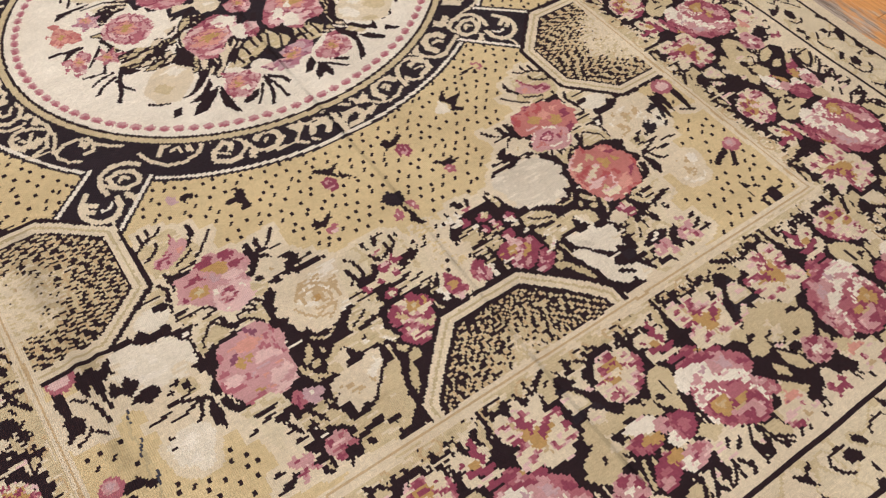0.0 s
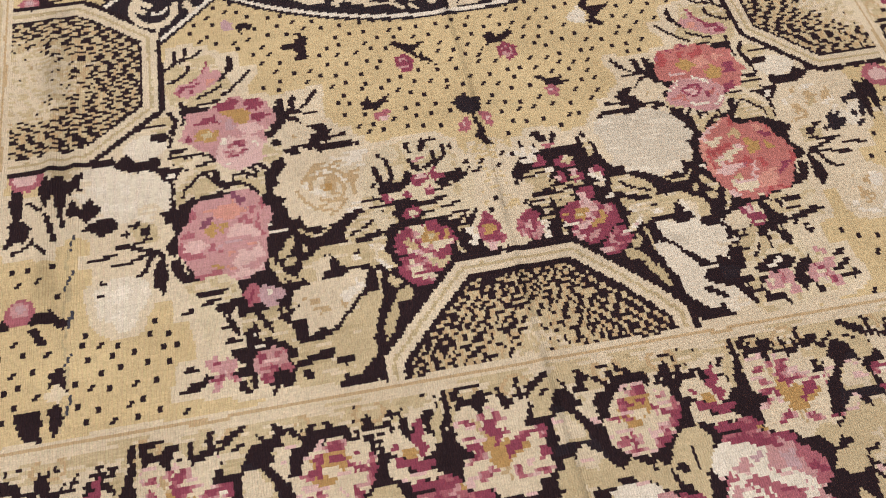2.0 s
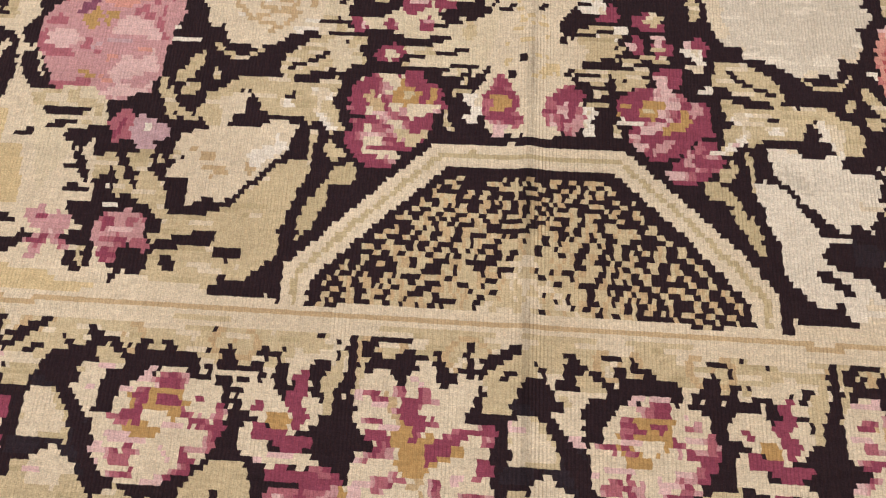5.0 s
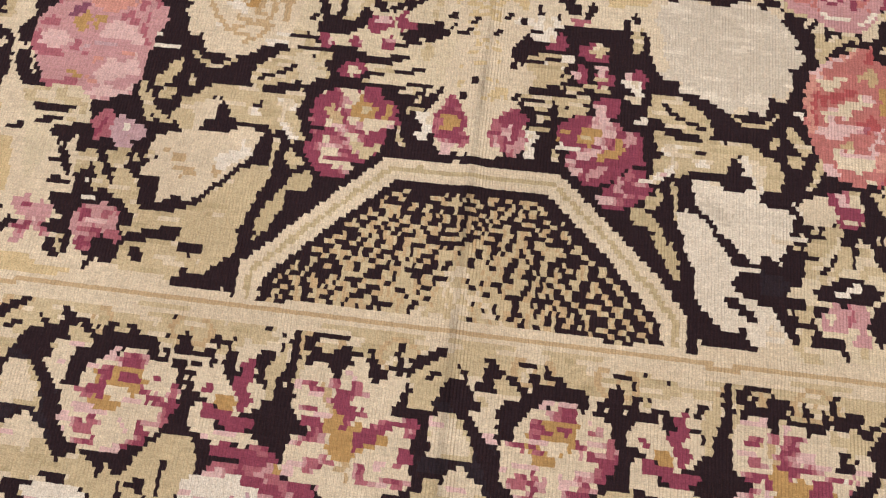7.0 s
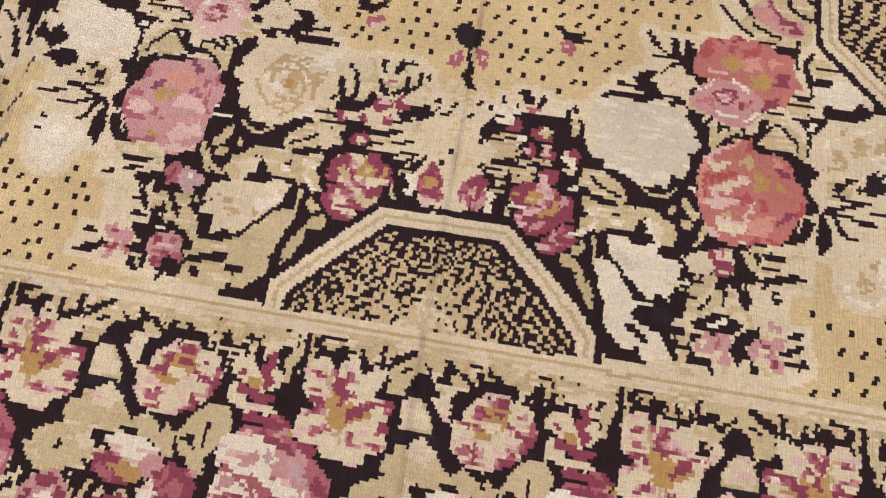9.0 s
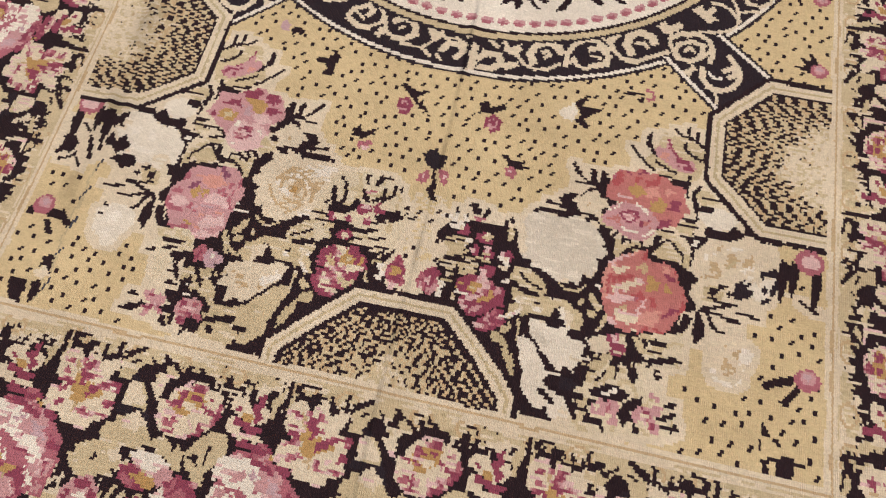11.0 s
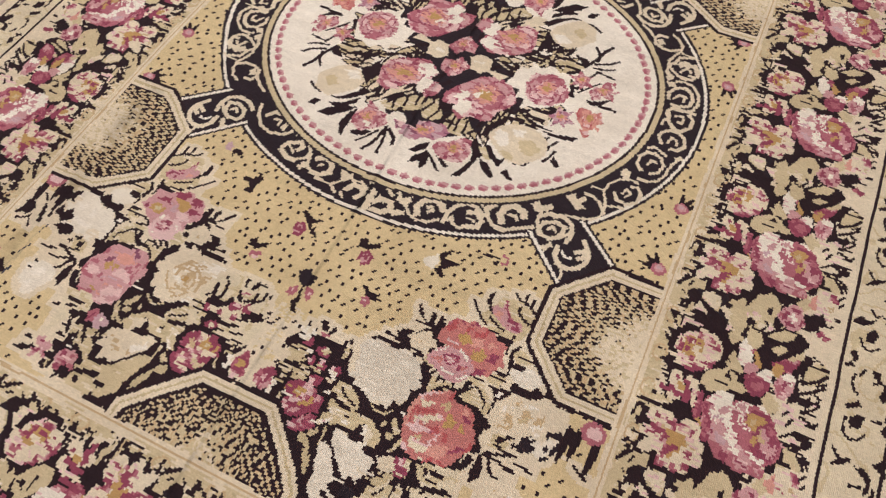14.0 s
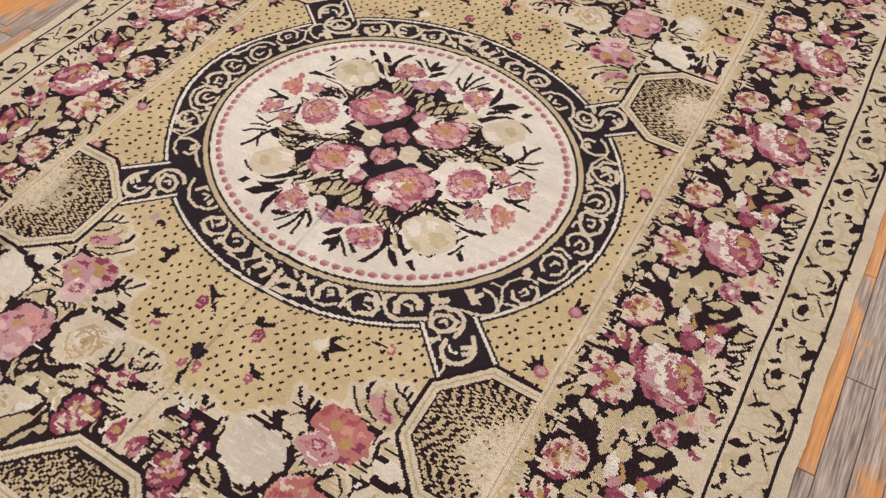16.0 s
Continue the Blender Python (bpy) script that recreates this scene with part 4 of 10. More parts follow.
def bouquet_spray():
    """Leaves and flowers that both great bouquets share."""
    motif("leaf_spray", "spiky black leaves with olive blades round the flowers", "field")
    patch("black", 49.7, -92.6, 48.5, -89.2, 45.6, -88.1, 34.2, -88.1, 31.8, -90.3, 32.2, -92.5, 33.1, -95.1, 30.0, -96.1, 27.0, -97.5, 21.8, -94.7, 18.3, -92.5, 17.3, -88.0, 5.6, -88.0, 3.2, -91.0, 3.9, -92.9, 7.5, -93.6, 5.7, -95.4, 4.0, -98.9, 5.2, -101.6, 1.9, -105.9, 1.5, -107.2, 8.2, -107.0, 10.9, -108.7, 13.7, -111.5, 16.3, -114.2, 18.9, -117.3, 21.0, -118.6, 21.2, -122.1, 28.7, -122.2, 27.6, -120.1, 25.3, -117.0, 33.8, -121.2, 38.1, -120.2, 39.2, -118.7, 42.0, -116.0, 40.2, -114.2, 40.7, -110.6, 41.1, -108.1, 42.0, -106.2, 46.3, -104.3, 47.7, -101.6)
    patch("sand", 24.6, -99.6, 24.0, -98.2, 21.7, -96.2, 20.0, -95.6, 18.1, -95.8, 17.7, -96.7, 17.8, -98.9, 19.2, -98.9, 19.8, -99.8, 21.5, -100.0, 23.8, -100.7, 24.4, -100.4)
    line(0.5, "black", 23.5, -99.5, 22.0, -98.9, 20.9, -98.4, 20.1, -97.8, 19.2, -96.8)
    patch("sand", 26.7, -102.4, 26.1, -101.0, 24.9, -100.8, 23.8, -100.7, 22.3, -101.4, 19.7, -100.7, 18.3, -99.9, 18.4, -101.3, 19.0, -102.7, 19.6, -102.3, 19.2, -103.3, 18.4, -104.0, 18.5, -104.9, 17.8, -106.0, 18.9, -106.6, 19.5, -106.0, 20.3, -105.3, 21.2, -105.6, 22.1, -104.9, 23.5, -104.7, 24.9, -104.9, 25.8, -104.4)
    patch("cream", 24.2, -103.3, 23.0, -103.0, 22.7, -103.9, 23.8, -104.2)
    patch("cream", 21.4, -101.6, 19.7, -101.5, 19.0, -102.7, 20.2, -103.3, 19.7, -104.7, 18.8, -105.3, 18.2, -106.1, 19.0, -106.3, 19.8, -105.6, 20.7, -104.7, 20.6, -103.0)
    patch("black", 24.0, -102.5, 22.8, -102.3, 22.7, -102.8, 23.7, -102.9)
    patch("cream", 17.8, -98.8, 16.2, -99.2, 15.9, -99.9, 16.9, -99.9, 17.7, -99.4)
    patch("sand", 19.6, -107.9, 18.8, -107.2, 18.5, -107.9, 17.3, -108.4, 17.8, -109.4, 18.7, -109.4, 19.3, -108.7)
    patch("sand", 21.0, -106.5, 20.1, -106.3, 20.0, -107.2, 20.5, -107.6)
    line(0.5, "sand", 20.6, -107.2, 20.6, -108.7, 21.0, -110.9)
    patch("olive", 21.3, -117.1, 21.1, -115.4, 20.7, -113.9, 20.1, -112.7, 19.4, -111.8, 18.7, -110.6, 17.9, -109.9, 16.5, -109.4, 16.1, -110.4, 16.4, -111.6, 18.6, -111.9, 18.6, -113.6, 19.6, -114.9, 19.8, -115.9, 20.5, -116.8, 21.1, -117.3)
    line(0.5, "black", 20.1, -113.1, 19.7, -111.8, 19.5, -110.6)
    patch("cream", 9.0, -93.2, 5.3, -93.0, 5.3, -93.6, 8.7, -93.8)
    patch("sand", 9.7, -94.1, 6.9, -94.0, 6.8, -94.5, 5.3, -94.5, 5.4, -94.8, 7.8, -95.0, 9.9, -94.8)
    patch("sand", 12.7, -95.0, 11.2, -95.0, 11.4, -95.6, 12.9, -95.7)
    patch("sand", 9.3, -95.5, 5.6, -95.4, 5.3, -96.1, 7.5, -96.5, 9.3, -96.3)
    patch("sand", 11.1, -96.7, 9.5, -96.7, 9.5, -97.1, 11.1, -97.1)
    patch("sand", 9.2, -97.2, 6.3, -97.3, 4.4, -97.2, 4.5, -97.6, 7.5, -98.1, 9.0, -97.9)
    patch("sand", 11.3, -98.1, 10.2, -97.9, 8.6, -98.8, 9.9, -99.1, 11.3, -99.0)
    patch("sand", 7.5, -98.4, 4.5, -98.5, 5.7, -99.0, 6.9, -99.0)
    patch("cream", 15.4, -94.3, 15.1, -95.0, 17.0, -96.8, 17.5, -96.2, 17.0, -95.5)
    patch("sand", 7.5, -99.9, 6.4, -99.6, 5.7, -100.1, 6.4, -100.7)
    patch("sand", 8.0, -101.6, 6.3, -101.1, 5.3, -101.2, 5.7, -101.6, 7.5, -101.9)
    patch("cream", 6.3, -101.6, 4.9, -101.5, 4.6, -102.3, 4.7, -104.0, 5.0, -104.9, 5.9, -105.1, 6.4, -104.1, 5.7, -103.6, 6.4, -102.6)
    patch("sand", 8.4, -103.7, 7.8, -103.6, 7.9, -104.9, 7.2, -105.6, 6.6, -105.9, 7.6, -106.4, 8.0, -105.6, 8.5, -105.1)
    patch("cream", 35.8, -95.3, 33.7, -95.1, 31.8, -94.8, 32.0, -95.4, 35.4, -95.7)
    patch("cream", 36.2, -96.7, 34.4, -96.7, 32.9, -96.3, 32.8, -96.8, 34.6, -97.2)
    patch("sand", 34.8, -100.7, 33.7, -100.0, 33.3, -98.9, 32.3, -98.1, 31.9, -98.9, 32.4, -100.0, 33.0, -101.0, 33.8, -101.7, 34.4, -101.4)
    patch("sand", 33.8, -102.0, 32.4, -101.6, 31.9, -102.3, 32.8, -103.2, 33.6, -103.0)
    line(0.5, "sand", 31.6, -95.3, 31.5, -96.5, 30.8, -97.5, 29.8, -98.4, 28.0, -98.6, 26.5, -97.7)
    patch("sand", 31.1, -99.9, 30.5, -99.9, 30.2, -101.0, 31.0, -101.4)
    patch("sand", 31.8, -104.3, 31.1, -102.6, 30.0, -102.3, 28.4, -100.9, 26.2, -100.6, 25.4, -102.3, 26.5, -102.7, 27.7, -102.0, 28.8, -103.0, 28.9, -104.7, 29.6, -106.4, 30.4, -106.6, 31.3, -106.0)
    patch("cream", 29.9, -103.3, 28.5, -102.6, 27.9, -103.0, 28.6, -104.7, 28.7, -106.6, 29.4, -106.6)
    patch("sand", 36.2, -102.0, 35.5, -100.9, 35.2, -102.3, 34.7, -103.3, 34.2, -104.9, 33.8, -105.6, 34.6, -105.7, 35.2, -104.3)
    patch("sand", 33.5, -108.1, 33.7, -109.9, 32.8, -110.1, 32.7, -108.7)
    patch("sand", 37.5, -109.2, 35.9, -109.6, 35.2, -110.3, 35.9, -111.6, 37.1, -111.3)
    patch("sand", 35.1, -109.6, 33.9, -110.0, 34.7, -110.7)
    patch("sand", 38.5, -110.9, 37.8, -110.6, 37.7, -112.2, 38.5, -111.9)
    patch("sand", 36.8, -113.0, 35.0, -112.4, 33.9, -112.4, 33.9, -113.9, 33.3, -114.8, 33.4, -116.3, 34.0, -116.0, 34.7, -114.8, 35.8, -114.6, 36.9, -113.7)
    patch("cream", 39.3, -112.7, 38.1, -113.3, 38.2, -114.2, 39.4, -114.0)
    patch("sand", 34.3, -117.3, 33.0, -117.3, 32.1, -118.0, 31.7, -118.7, 32.9, -118.4, 33.7, -118.2, 34.3, -117.9)
    patch("sand", 40.3, -109.9, 39.5, -109.2, 39.0, -110.6, 39.3, -111.9, 39.9, -111.8)
    patch("sand", 50.2, -62.0, 46.2, -59.8, 42.1, -59.3, 40.2, -64.2, 38.8, -67.0, 41.4, -69.6, 46.6, -71.1, 49.1, -69.4, 50.3, -66.0)
    patch("black", 39.5, -60.0, 38.7, -60.2, 38.6, -63.2, 39.5, -64.1, 40.2, -65.4, 41.5, -65.7, 40.5, -64.2, 39.7, -63.0)
    line(0.6, "black", 35.9, -64.0, 37.5, -66.0, 38.8, -67.2, 39.5, -68.1, 40.8, -68.8)
    line(0.6, "black", 40.7, -66.6, 42.3, -67.6, 43.7, -68.3, 44.9, -68.7)
    line(0.7, "black", 46.0, -61.3, 46.3, -62.8, 47.7, -64.0, 49.3, -64.7)
    line(0.6, "black", 43.7, -58.1, 45.2, -59.4, 47.1, -59.7, 49.0, -61.0, 50.0, -61.8)
    line(0.6, "black", 48.3, -57.9, 48.3, -60.4, 49.4, -61.4)
    line(0.6, "black", 46.5, -57.3, 46.6, -59.7, 47.3, -60.3)
    line(0.5, "black", 41.3, -69.9, 43.8, -70.0, 45.4, -70.6, 47.7, -70.2)
    patch("black", 47.9, -70.9, 45.7, -70.8, 42.8, -70.8, 42.7, -71.5, 44.9, -72.1, 47.6, -71.9)
    line(0.6, "black", 47.6, -69.0, 47.0, -71.5, 47.5, -74.0)
    line(0.5, "black", 49.4, -71.1, 48.3, -73.0, 49.0, -75.8)
    line(0.6, "black", 50.4, -75.3, 49.3, -76.4, 49.6, -78.2)
    line(0.5, "black", 47.0, -78.7, 48.2, -79.4, 49.6, -79.6)
    line(0.5, "black", 46.2, -80.7, 47.8, -80.8, 49.2, -81.6)
    patch("black", 33.4, -73.0, 32.0, -72.7, 32.4, -71.7, 30.9, -71.1, 30.9, -74.0, 30.0, -73.6, 30.3, -72.1, 29.5, -70.9, 28.8, -71.4, 29.3, -73.5, 29.2, -74.3, 27.9, -73.4, 26.7, -71.7, 25.6, -70.3, 24.9, -70.7, 26.4, -72.8, 27.8, -74.0, 28.9, -74.7, 25.6, -74.9, 25.7, -75.3, 30.8, -75.1, 29.4, -75.6, 28.6, -76.8, 27.5, -77.9, 26.0, -77.5, 24.7, -78.1, 24.6, -79.1, 23.3, -78.9, 24.6, -80.5, 21.5, -80.1, 21.6, -81.0, 23.7, -81.1, 25.2, -81.7, 27.8, -80.8, 27.4, -79.7, 26.3, -79.3, 26.9, -78.3, 29.3, -77.5, 29.8, -76.2, 31.0, -76.1, 31.6, -77.5, 32.6, -78.5, 34.5, -79.6, 35.9, -78.9, 35.2, -77.9, 33.6, -77.6, 33.4, -75.9, 32.3, -75.8, 32.4, -74.3)
    patch("black", 33.6, -79.4, 32.0, -79.7, 31.9, -81.3, 33.7, -80.9)
    patch("black", 27.3, -80.6, 25.2, -82.1, 22.9, -82.0, 21.8, -81.8, 19.7, -82.5, 19.6, -83.3, 22.2, -83.1, 24.0, -83.2, 26.8, -83.6, 28.0, -82.5, 29.3, -81.8, 29.8, -82.4, 28.1, -83.5, 30.3, -83.2, 31.7, -82.9, 31.6, -82.0, 30.2, -81.5, 27.9, -81.3)
    patch("black", 36.1, -81.7, 34.3, -81.8, 33.7, -82.8, 34.8, -83.2)
    patch("black", 64.7, -87.0, 64.2, -85.7, 62.4, -85.8, 61.5, -86.7, 61.9, -89.1, 64.5, -88.8)
    patch("black", 62.7, -91.4, 61.6, -90.1, 60.1, -90.3, 59.8, -89.4, 58.7, -89.3, 58.2, -91.2, 59.6, -91.6, 59.7, -92.7, 60.4, -92.0)
    patch("black", 58.4, -80.6, 57.5, -79.8, 55.8, -80.4, 54.0, -79.8, 52.2, -80.0, 52.5, -81.8, 53.6, -82.3, 54.9, -82.1, 56.6, -81.5)
    line(0.5, "black", 52.8, -81.8, 47.0, -82.9)
    patch("black", 51.9, -82.2, 47.9, -83.0, 48.9, -84.8, 50.2, -85.1, 51.1, -84.1)
    patch("cream", 50.2, -83.2, 49.3, -83.1, 49.0, -84.3, 50.1, -84.4)
    patch("black", 49.8, -85.1, 49.1, -85.2, 49.1, -90.1, 50.0, -90.4)
    patch("black", 52.1, -89.9, 50.4, -89.9, 49.1, -90.2, 48.2, -91.0, 46.2, -89.6, 45.2, -88.6, 43.3, -88.4, 42.0, -87.6, 41.2, -89.0, 41.9, -89.7, 44.0, -89.3, 46.2, -90.7, 48.0, -92.7, 48.7, -95.6, 48.4, -97.7, 49.4, -98.4, 50.5, -97.7, 51.0, -96.6, 50.2, -95.6, 49.1, -94.5, 49.2, -92.2, 50.4, -92.5, 50.9, -91.1)
    patch("sand", 48.9, -86.4, 46.8, -84.1, 45.4, -83.8, 45.9, -85.9, 47.3, -87.8, 47.8, -89.3, 49.0, -89.6)
    patch("sand", 46.9, -86.8, 45.5, -85.4, 43.7, -84.6, 42.8, -85.7, 42.2, -87.1, 43.5, -88.2, 45.7, -88.6, 47.0, -88.4)
    line(0.5, "black", 47.8, -88.0, 47.5, -86.6, 46.4, -85.8, 45.5, -84.5, 44.1, -83.9, 43.3, -83.5)
    line(0.5, "black", 44.3, -84.4, 43.3, -85.6, 42.1, -87.1)
    patch("sand", 46.3, -83.1, 44.3, -82.6, 42.3, -82.7, 43.0, -83.7, 44.7, -83.8)
    line(0.6, "black", 37.7, -85.8, 39.1, -86.8, 40.2, -86.2)
    line(0.6, "black", 36.6, -84.9, 35.9, -87.0, 36.4, -88.8)
    patch("sand", 56.0, -91.8, 53.4, -91.6, 52.0, -92.4, 51.6, -95.1, 54.3, -95.2, 55.1, -94.4)
    patch("black", 56.3, -91.7, 54.6, -91.1, 54.1, -92.0, 55.0, -92.4)
    patch("black", 57.1, -93.0, 56.3, -92.4, 55.6, -93.2, 56.5, -93.8)
    patch("black", 54.6, -92.5, 53.0, -92.2, 52.7, -93.8, 53.4, -94.2, 54.2, -93.6)
    line(0.6, "black", 57.8, -95.2, 55.5, -95.3, 53.4, -94.6, 52.9, -94.5)
    line(0.6, "black", 61.6, -96.9, 59.9, -96.7, 57.8, -96.4)
    line(0.6, "black", 58.4, -98.3, 56.3, -98.2, 54.7, -97.6, 52.6, -97.2)
    line(0.7, "black", 55.5, -95.7, 53.3, -96.6, 51.8, -96.9, 51.1, -98.0)
    line(0.7, "black", 55.9, -101.0, 54.7, -100.8, 53.7, -99.9, 53.1, -98.3, 52.3, -97.3)
    patch("black", 51.5, -97.8, 50.7, -98.0, 50.5, -102.3, 51.2, -104.6, 51.8, -103.1, 52.4, -102.8, 52.6, -100.1)
    patch("black", 50.3, -99.6, 49.5, -98.8, 48.6, -98.5, 48.3, -100.9, 47.1, -102.5, 46.3, -103.3, 48.0, -103.2, 49.2, -102.2, 49.9, -100.7)
    patch("black", 46.0, -103.3, 44.4, -103.1, 42.8, -102.8, 41.5, -103.6, 42.5, -104.7, 44.9, -104.3)
    line(0.5, "black", 46.6, -105.1, 44.5, -104.9, 42.9, -104.8, 41.6, -104.6)
    line(0.5, "black", 45.5, -106.7, 43.8, -106.4, 42.1, -105.8)
    line(0.6, "black", 48.9, -107.9, 47.0, -107.6, 45.5, -108.3, 43.9, -108.3, 43.1, -108.1)
    line(0.5, "black", 45.7, -111.0, 44.6, -110.5, 44.3, -109.6)
    line(0.6, "black", 71.9, -93.5, 69.9, -92.7, 68.8, -91.5)
    patch("black", 43.0, -115.1, 42.5, -114.7, 40.9, -114.7, 40.6, -115.1, 39.7, -115.1, 39.9, -115.7, 39.0, -116.2, 39.2, -116.8, 40.3, -116.6, 41.2, -116.3, 42.0, -115.9, 42.4, -115.3)
    patch("black", 40.7, -114.6, 39.4, -113.9, 39.2, -113.3, 37.3, -113.3, 37.0, -113.9, 36.1, -114.2, 35.9, -114.8, 34.9, -114.8, 34.6, -115.3, 34.0, -115.7, 33.5, -116.2, 32.5, -116.5, 32.8, -117.1, 34.4, -116.8, 34.4, -117.5, 35.7, -117.4, 35.1, -116.9, 34.7, -116.2, 35.3, -115.3, 37.1, -115.1, 37.8, -115.3, 40.1, -114.9)
    patch("cream", 39.0, -114.1, 38.0, -113.9, 37.7, -114.3, 38.8, -114.6)
    patch("black", 48.9, -116.4, 48.5, -115.8, 47.6, -115.8, 47.5, -116.5, 46.6, -116.6, 46.6, -117.1, 47.7, -117.0, 48.4, -117.0)
    patch("black", 47.1, -117.3, 45.7, -117.1, 45.5, -117.6, 44.4, -117.7, 44.5, -118.2, 45.6, -118.5, 46.5, -119.2, 47.4, -119.6, 49.6, -119.8, 49.7, -119.3, 48.6, -119.0, 48.0, -118.3, 46.2, -117.9, 45.7, -117.7)
    patch("black", 41.8, -120.6, 41.7, -119.2, 40.7, -119.1, 41.1, -118.2, 41.7, -117.7, 41.2, -117.4, 39.6, -117.6, 39.0, -118.1, 39.3, -119.3, 39.2, -120.3, 40.0, -120.7, 40.4, -120.0, 40.6, -120.7)
    patch("sand", 40.6, -119.0, 40.2, -118.6, 39.9, -120.0, 40.3, -120.3)
    line(0.5, "black", 37.1, -119.8, 35.0, -119.8, 34.3, -119.4, 32.5, -119.2, 31.6, -119.0)
    line(0.5, "black", 37.2, -121.6, 36.9, -120.9, 36.5, -120.4)
    line(0.5, "black", 34.7, -120.7, 33.9, -120.3, 32.6, -120.4, 31.9, -119.7)
    patch("black", 35.0, -81.7, 33.7, -81.3, 31.8, -81.6, 32.1, -84.7, 30.4, -84.5, 32.2, -85.8, 33.4, -86.9, 32.8, -88.1, 34.1, -89.2, 33.8, -90.8, 32.5, -91.6, 33.1, -93.1, 31.7, -95.4, 30.3, -94.6, 29.6, -96.8, 31.9, -97.0, 35.1, -95.3, 36.2, -95.7, 34.7, -92.8, 35.1, -90.6, 35.8, -88.3, 35.0, -85.2, 34.1, -85.2)
    patch("sand", 40.4, -86.4, 39.0, -85.7, 36.5, -87.1, 35.6, -87.8, 36.7, -88.8, 38.7, -87.7, 40.0, -87.6)
    line(0.6, "black", 40.2, -85.5, 38.5, -85.1, 36.8, -86.0, 36.0, -87.0)
    line(0.6, "black", 41.0, -87.4, 39.1, -86.8, 37.5, -88.0, 36.2, -89.4)
    patch("sand", 36.4, -85.5, 35.2, -85.2, 35.3, -89.5, 36.1, -90.0, 36.6, -88.2)
    line(0.6, "black", 37.6, -84.2, 35.8, -84.0, 34.9, -85.1)
    patch("black", 43.7, -83.6, 42.4, -83.7, 42.0, -85.5, 41.3, -86.7, 39.8, -86.4, 40.4, -87.6, 41.8, -87.8, 42.9, -85.8)
    patch("sand", 49.6, -79.7, 47.0, -79.6, 45.7, -81.5, 48.9, -82.5)
    line(0.5, "black", 49.6, -78.9, 46.9, -78.7)
    line(0.5, "black", 49.9, -80.4, 47.0, -80.5, 45.3, -80.2, 43.5, -80.8, 42.6, -82.2)
    line(0.5, "black", 45.4, -82.4, 43.4, -82.3, 42.8, -81.4)
    patch("sand", 36.2, -80.8, 34.6, -80.4, 33.3, -81.3, 31.9, -80.9, 32.0, -83.1, 34.0, -84.1, 35.6, -83.4)
    patch("bone", 57.1, -77.2, 55.7, -75.7, 53.5, -74.9, 50.4, -75.6, 49.9, -77.9, 51.4, -79.4, 52.7, -80.3, 54.9, -79.6, 56.2, -79.1)
    patch("sand", 53.6, -73.2, 51.2, -71.8, 49.3, -71.6, 48.9, -73.5, 50.4, -75.1, 52.6, -74.3)
    line(0.6, "black", 57.9, -75.5, 55.7, -74.3, 53.9, -73.5, 50.3, -73.4)
    patch("black", 52.7, -75.2, 50.4, -74.9, 49.4, -76.3, 50.4, -76.8, 52.2, -76.5)
    line(0.6, "black", 49.8, -70.8, 48.5, -73.0, 49.5, -75.3)
    patch("black", 57.1, -78.8, 56.4, -78.3, 55.3, -79.7, 54.5, -80.4, 53.2, -80.7, 52.7, -79.6, 51.3, -79.8, 50.9, -81.1, 51.9, -82.1, 53.6, -82.3, 55.8, -81.9, 57.4, -80.9, 58.0, -79.7)
    patch("black", 61.9, -79.0, 58.4, -78.4, 57.8, -80.3, 60.9, -80.2, 62.5, -79.5)
    motif("tulip", "pink tulip with wine streaks", "field")
    patch("pink", 48.5, -66.8, 47.8, -65.5, 46.4, -65.3, 45.0, -64.6, 43.9, -63.2, 43.2, -62.1, 43.0, -60.7, 42.5, -62.5, 42.6, -63.5, 41.1, -62.9, 40.4, -64.1, 41.2, -65.5, 42.2, -66.4, 43.7, -67.2, 45.1, -68.0, 46.5, -68.4, 48.2, -67.8)
    patch("wine", 48.6, -67.2, 47.5, -65.9, 45.8, -65.6, 47.2, -67.0, 47.8, -67.9)
    line(0.5, "wine", 45.5, -65.3, 44.3, -64.0, 43.3, -62.6, 42.9, -61.1)
    line(0.5, "wine", 47.6, -67.5, 45.0, -67.0)
    line(0.5, "wine", 46.9, -66.1, 44.3, -65.7)
    patch("coral", 43.1, -64.9, 41.8, -64.8, 42.1, -65.7, 43.4, -66.2)
    motif("double_flower", "ruffled flower with ochre heart", "field")
    patch("rosy", 48.2, -77.2, 47.5, -75.5, 46.9, -73.3, 47.1, -72.1, 45.3, -71.6, 43.5, -71.6, 42.0, -70.7, 40.6, -70.3, 39.2, -69.4, 37.8, -69.3, 37.4, -70.3, 35.0, -70.3, 33.6, -71.4, 33.1, -73.0, 32.5, -74.3, 32.4, -75.7, 33.8, -77.1, 34.8, -77.7, 34.2, -79.4, 35.3, -81.1, 36.9, -81.7, 37.5, -82.7, 39.3, -83.2, 41.4, -82.5, 42.8, -81.1, 43.9, -80.1, 45.2, -79.5, 46.5, -78.1)
    patch("wine", 42.1, -71.0, 40.6, -70.6, 39.6, -69.4, 38.4, -70.3, 38.9, -72.0, 39.9, -72.6, 40.7, -72.2, 41.7, -72.1)
    patch("wine", 37.9, -70.8, 36.4, -70.3, 34.7, -70.8, 34.4, -71.6, 35.8, -73.2, 36.6, -72.4, 37.5, -71.8)
    patch("wine", 35.9, -73.6, 33.9, -73.5, 33.2, -74.7, 34.5, -75.2, 35.9, -75.3)
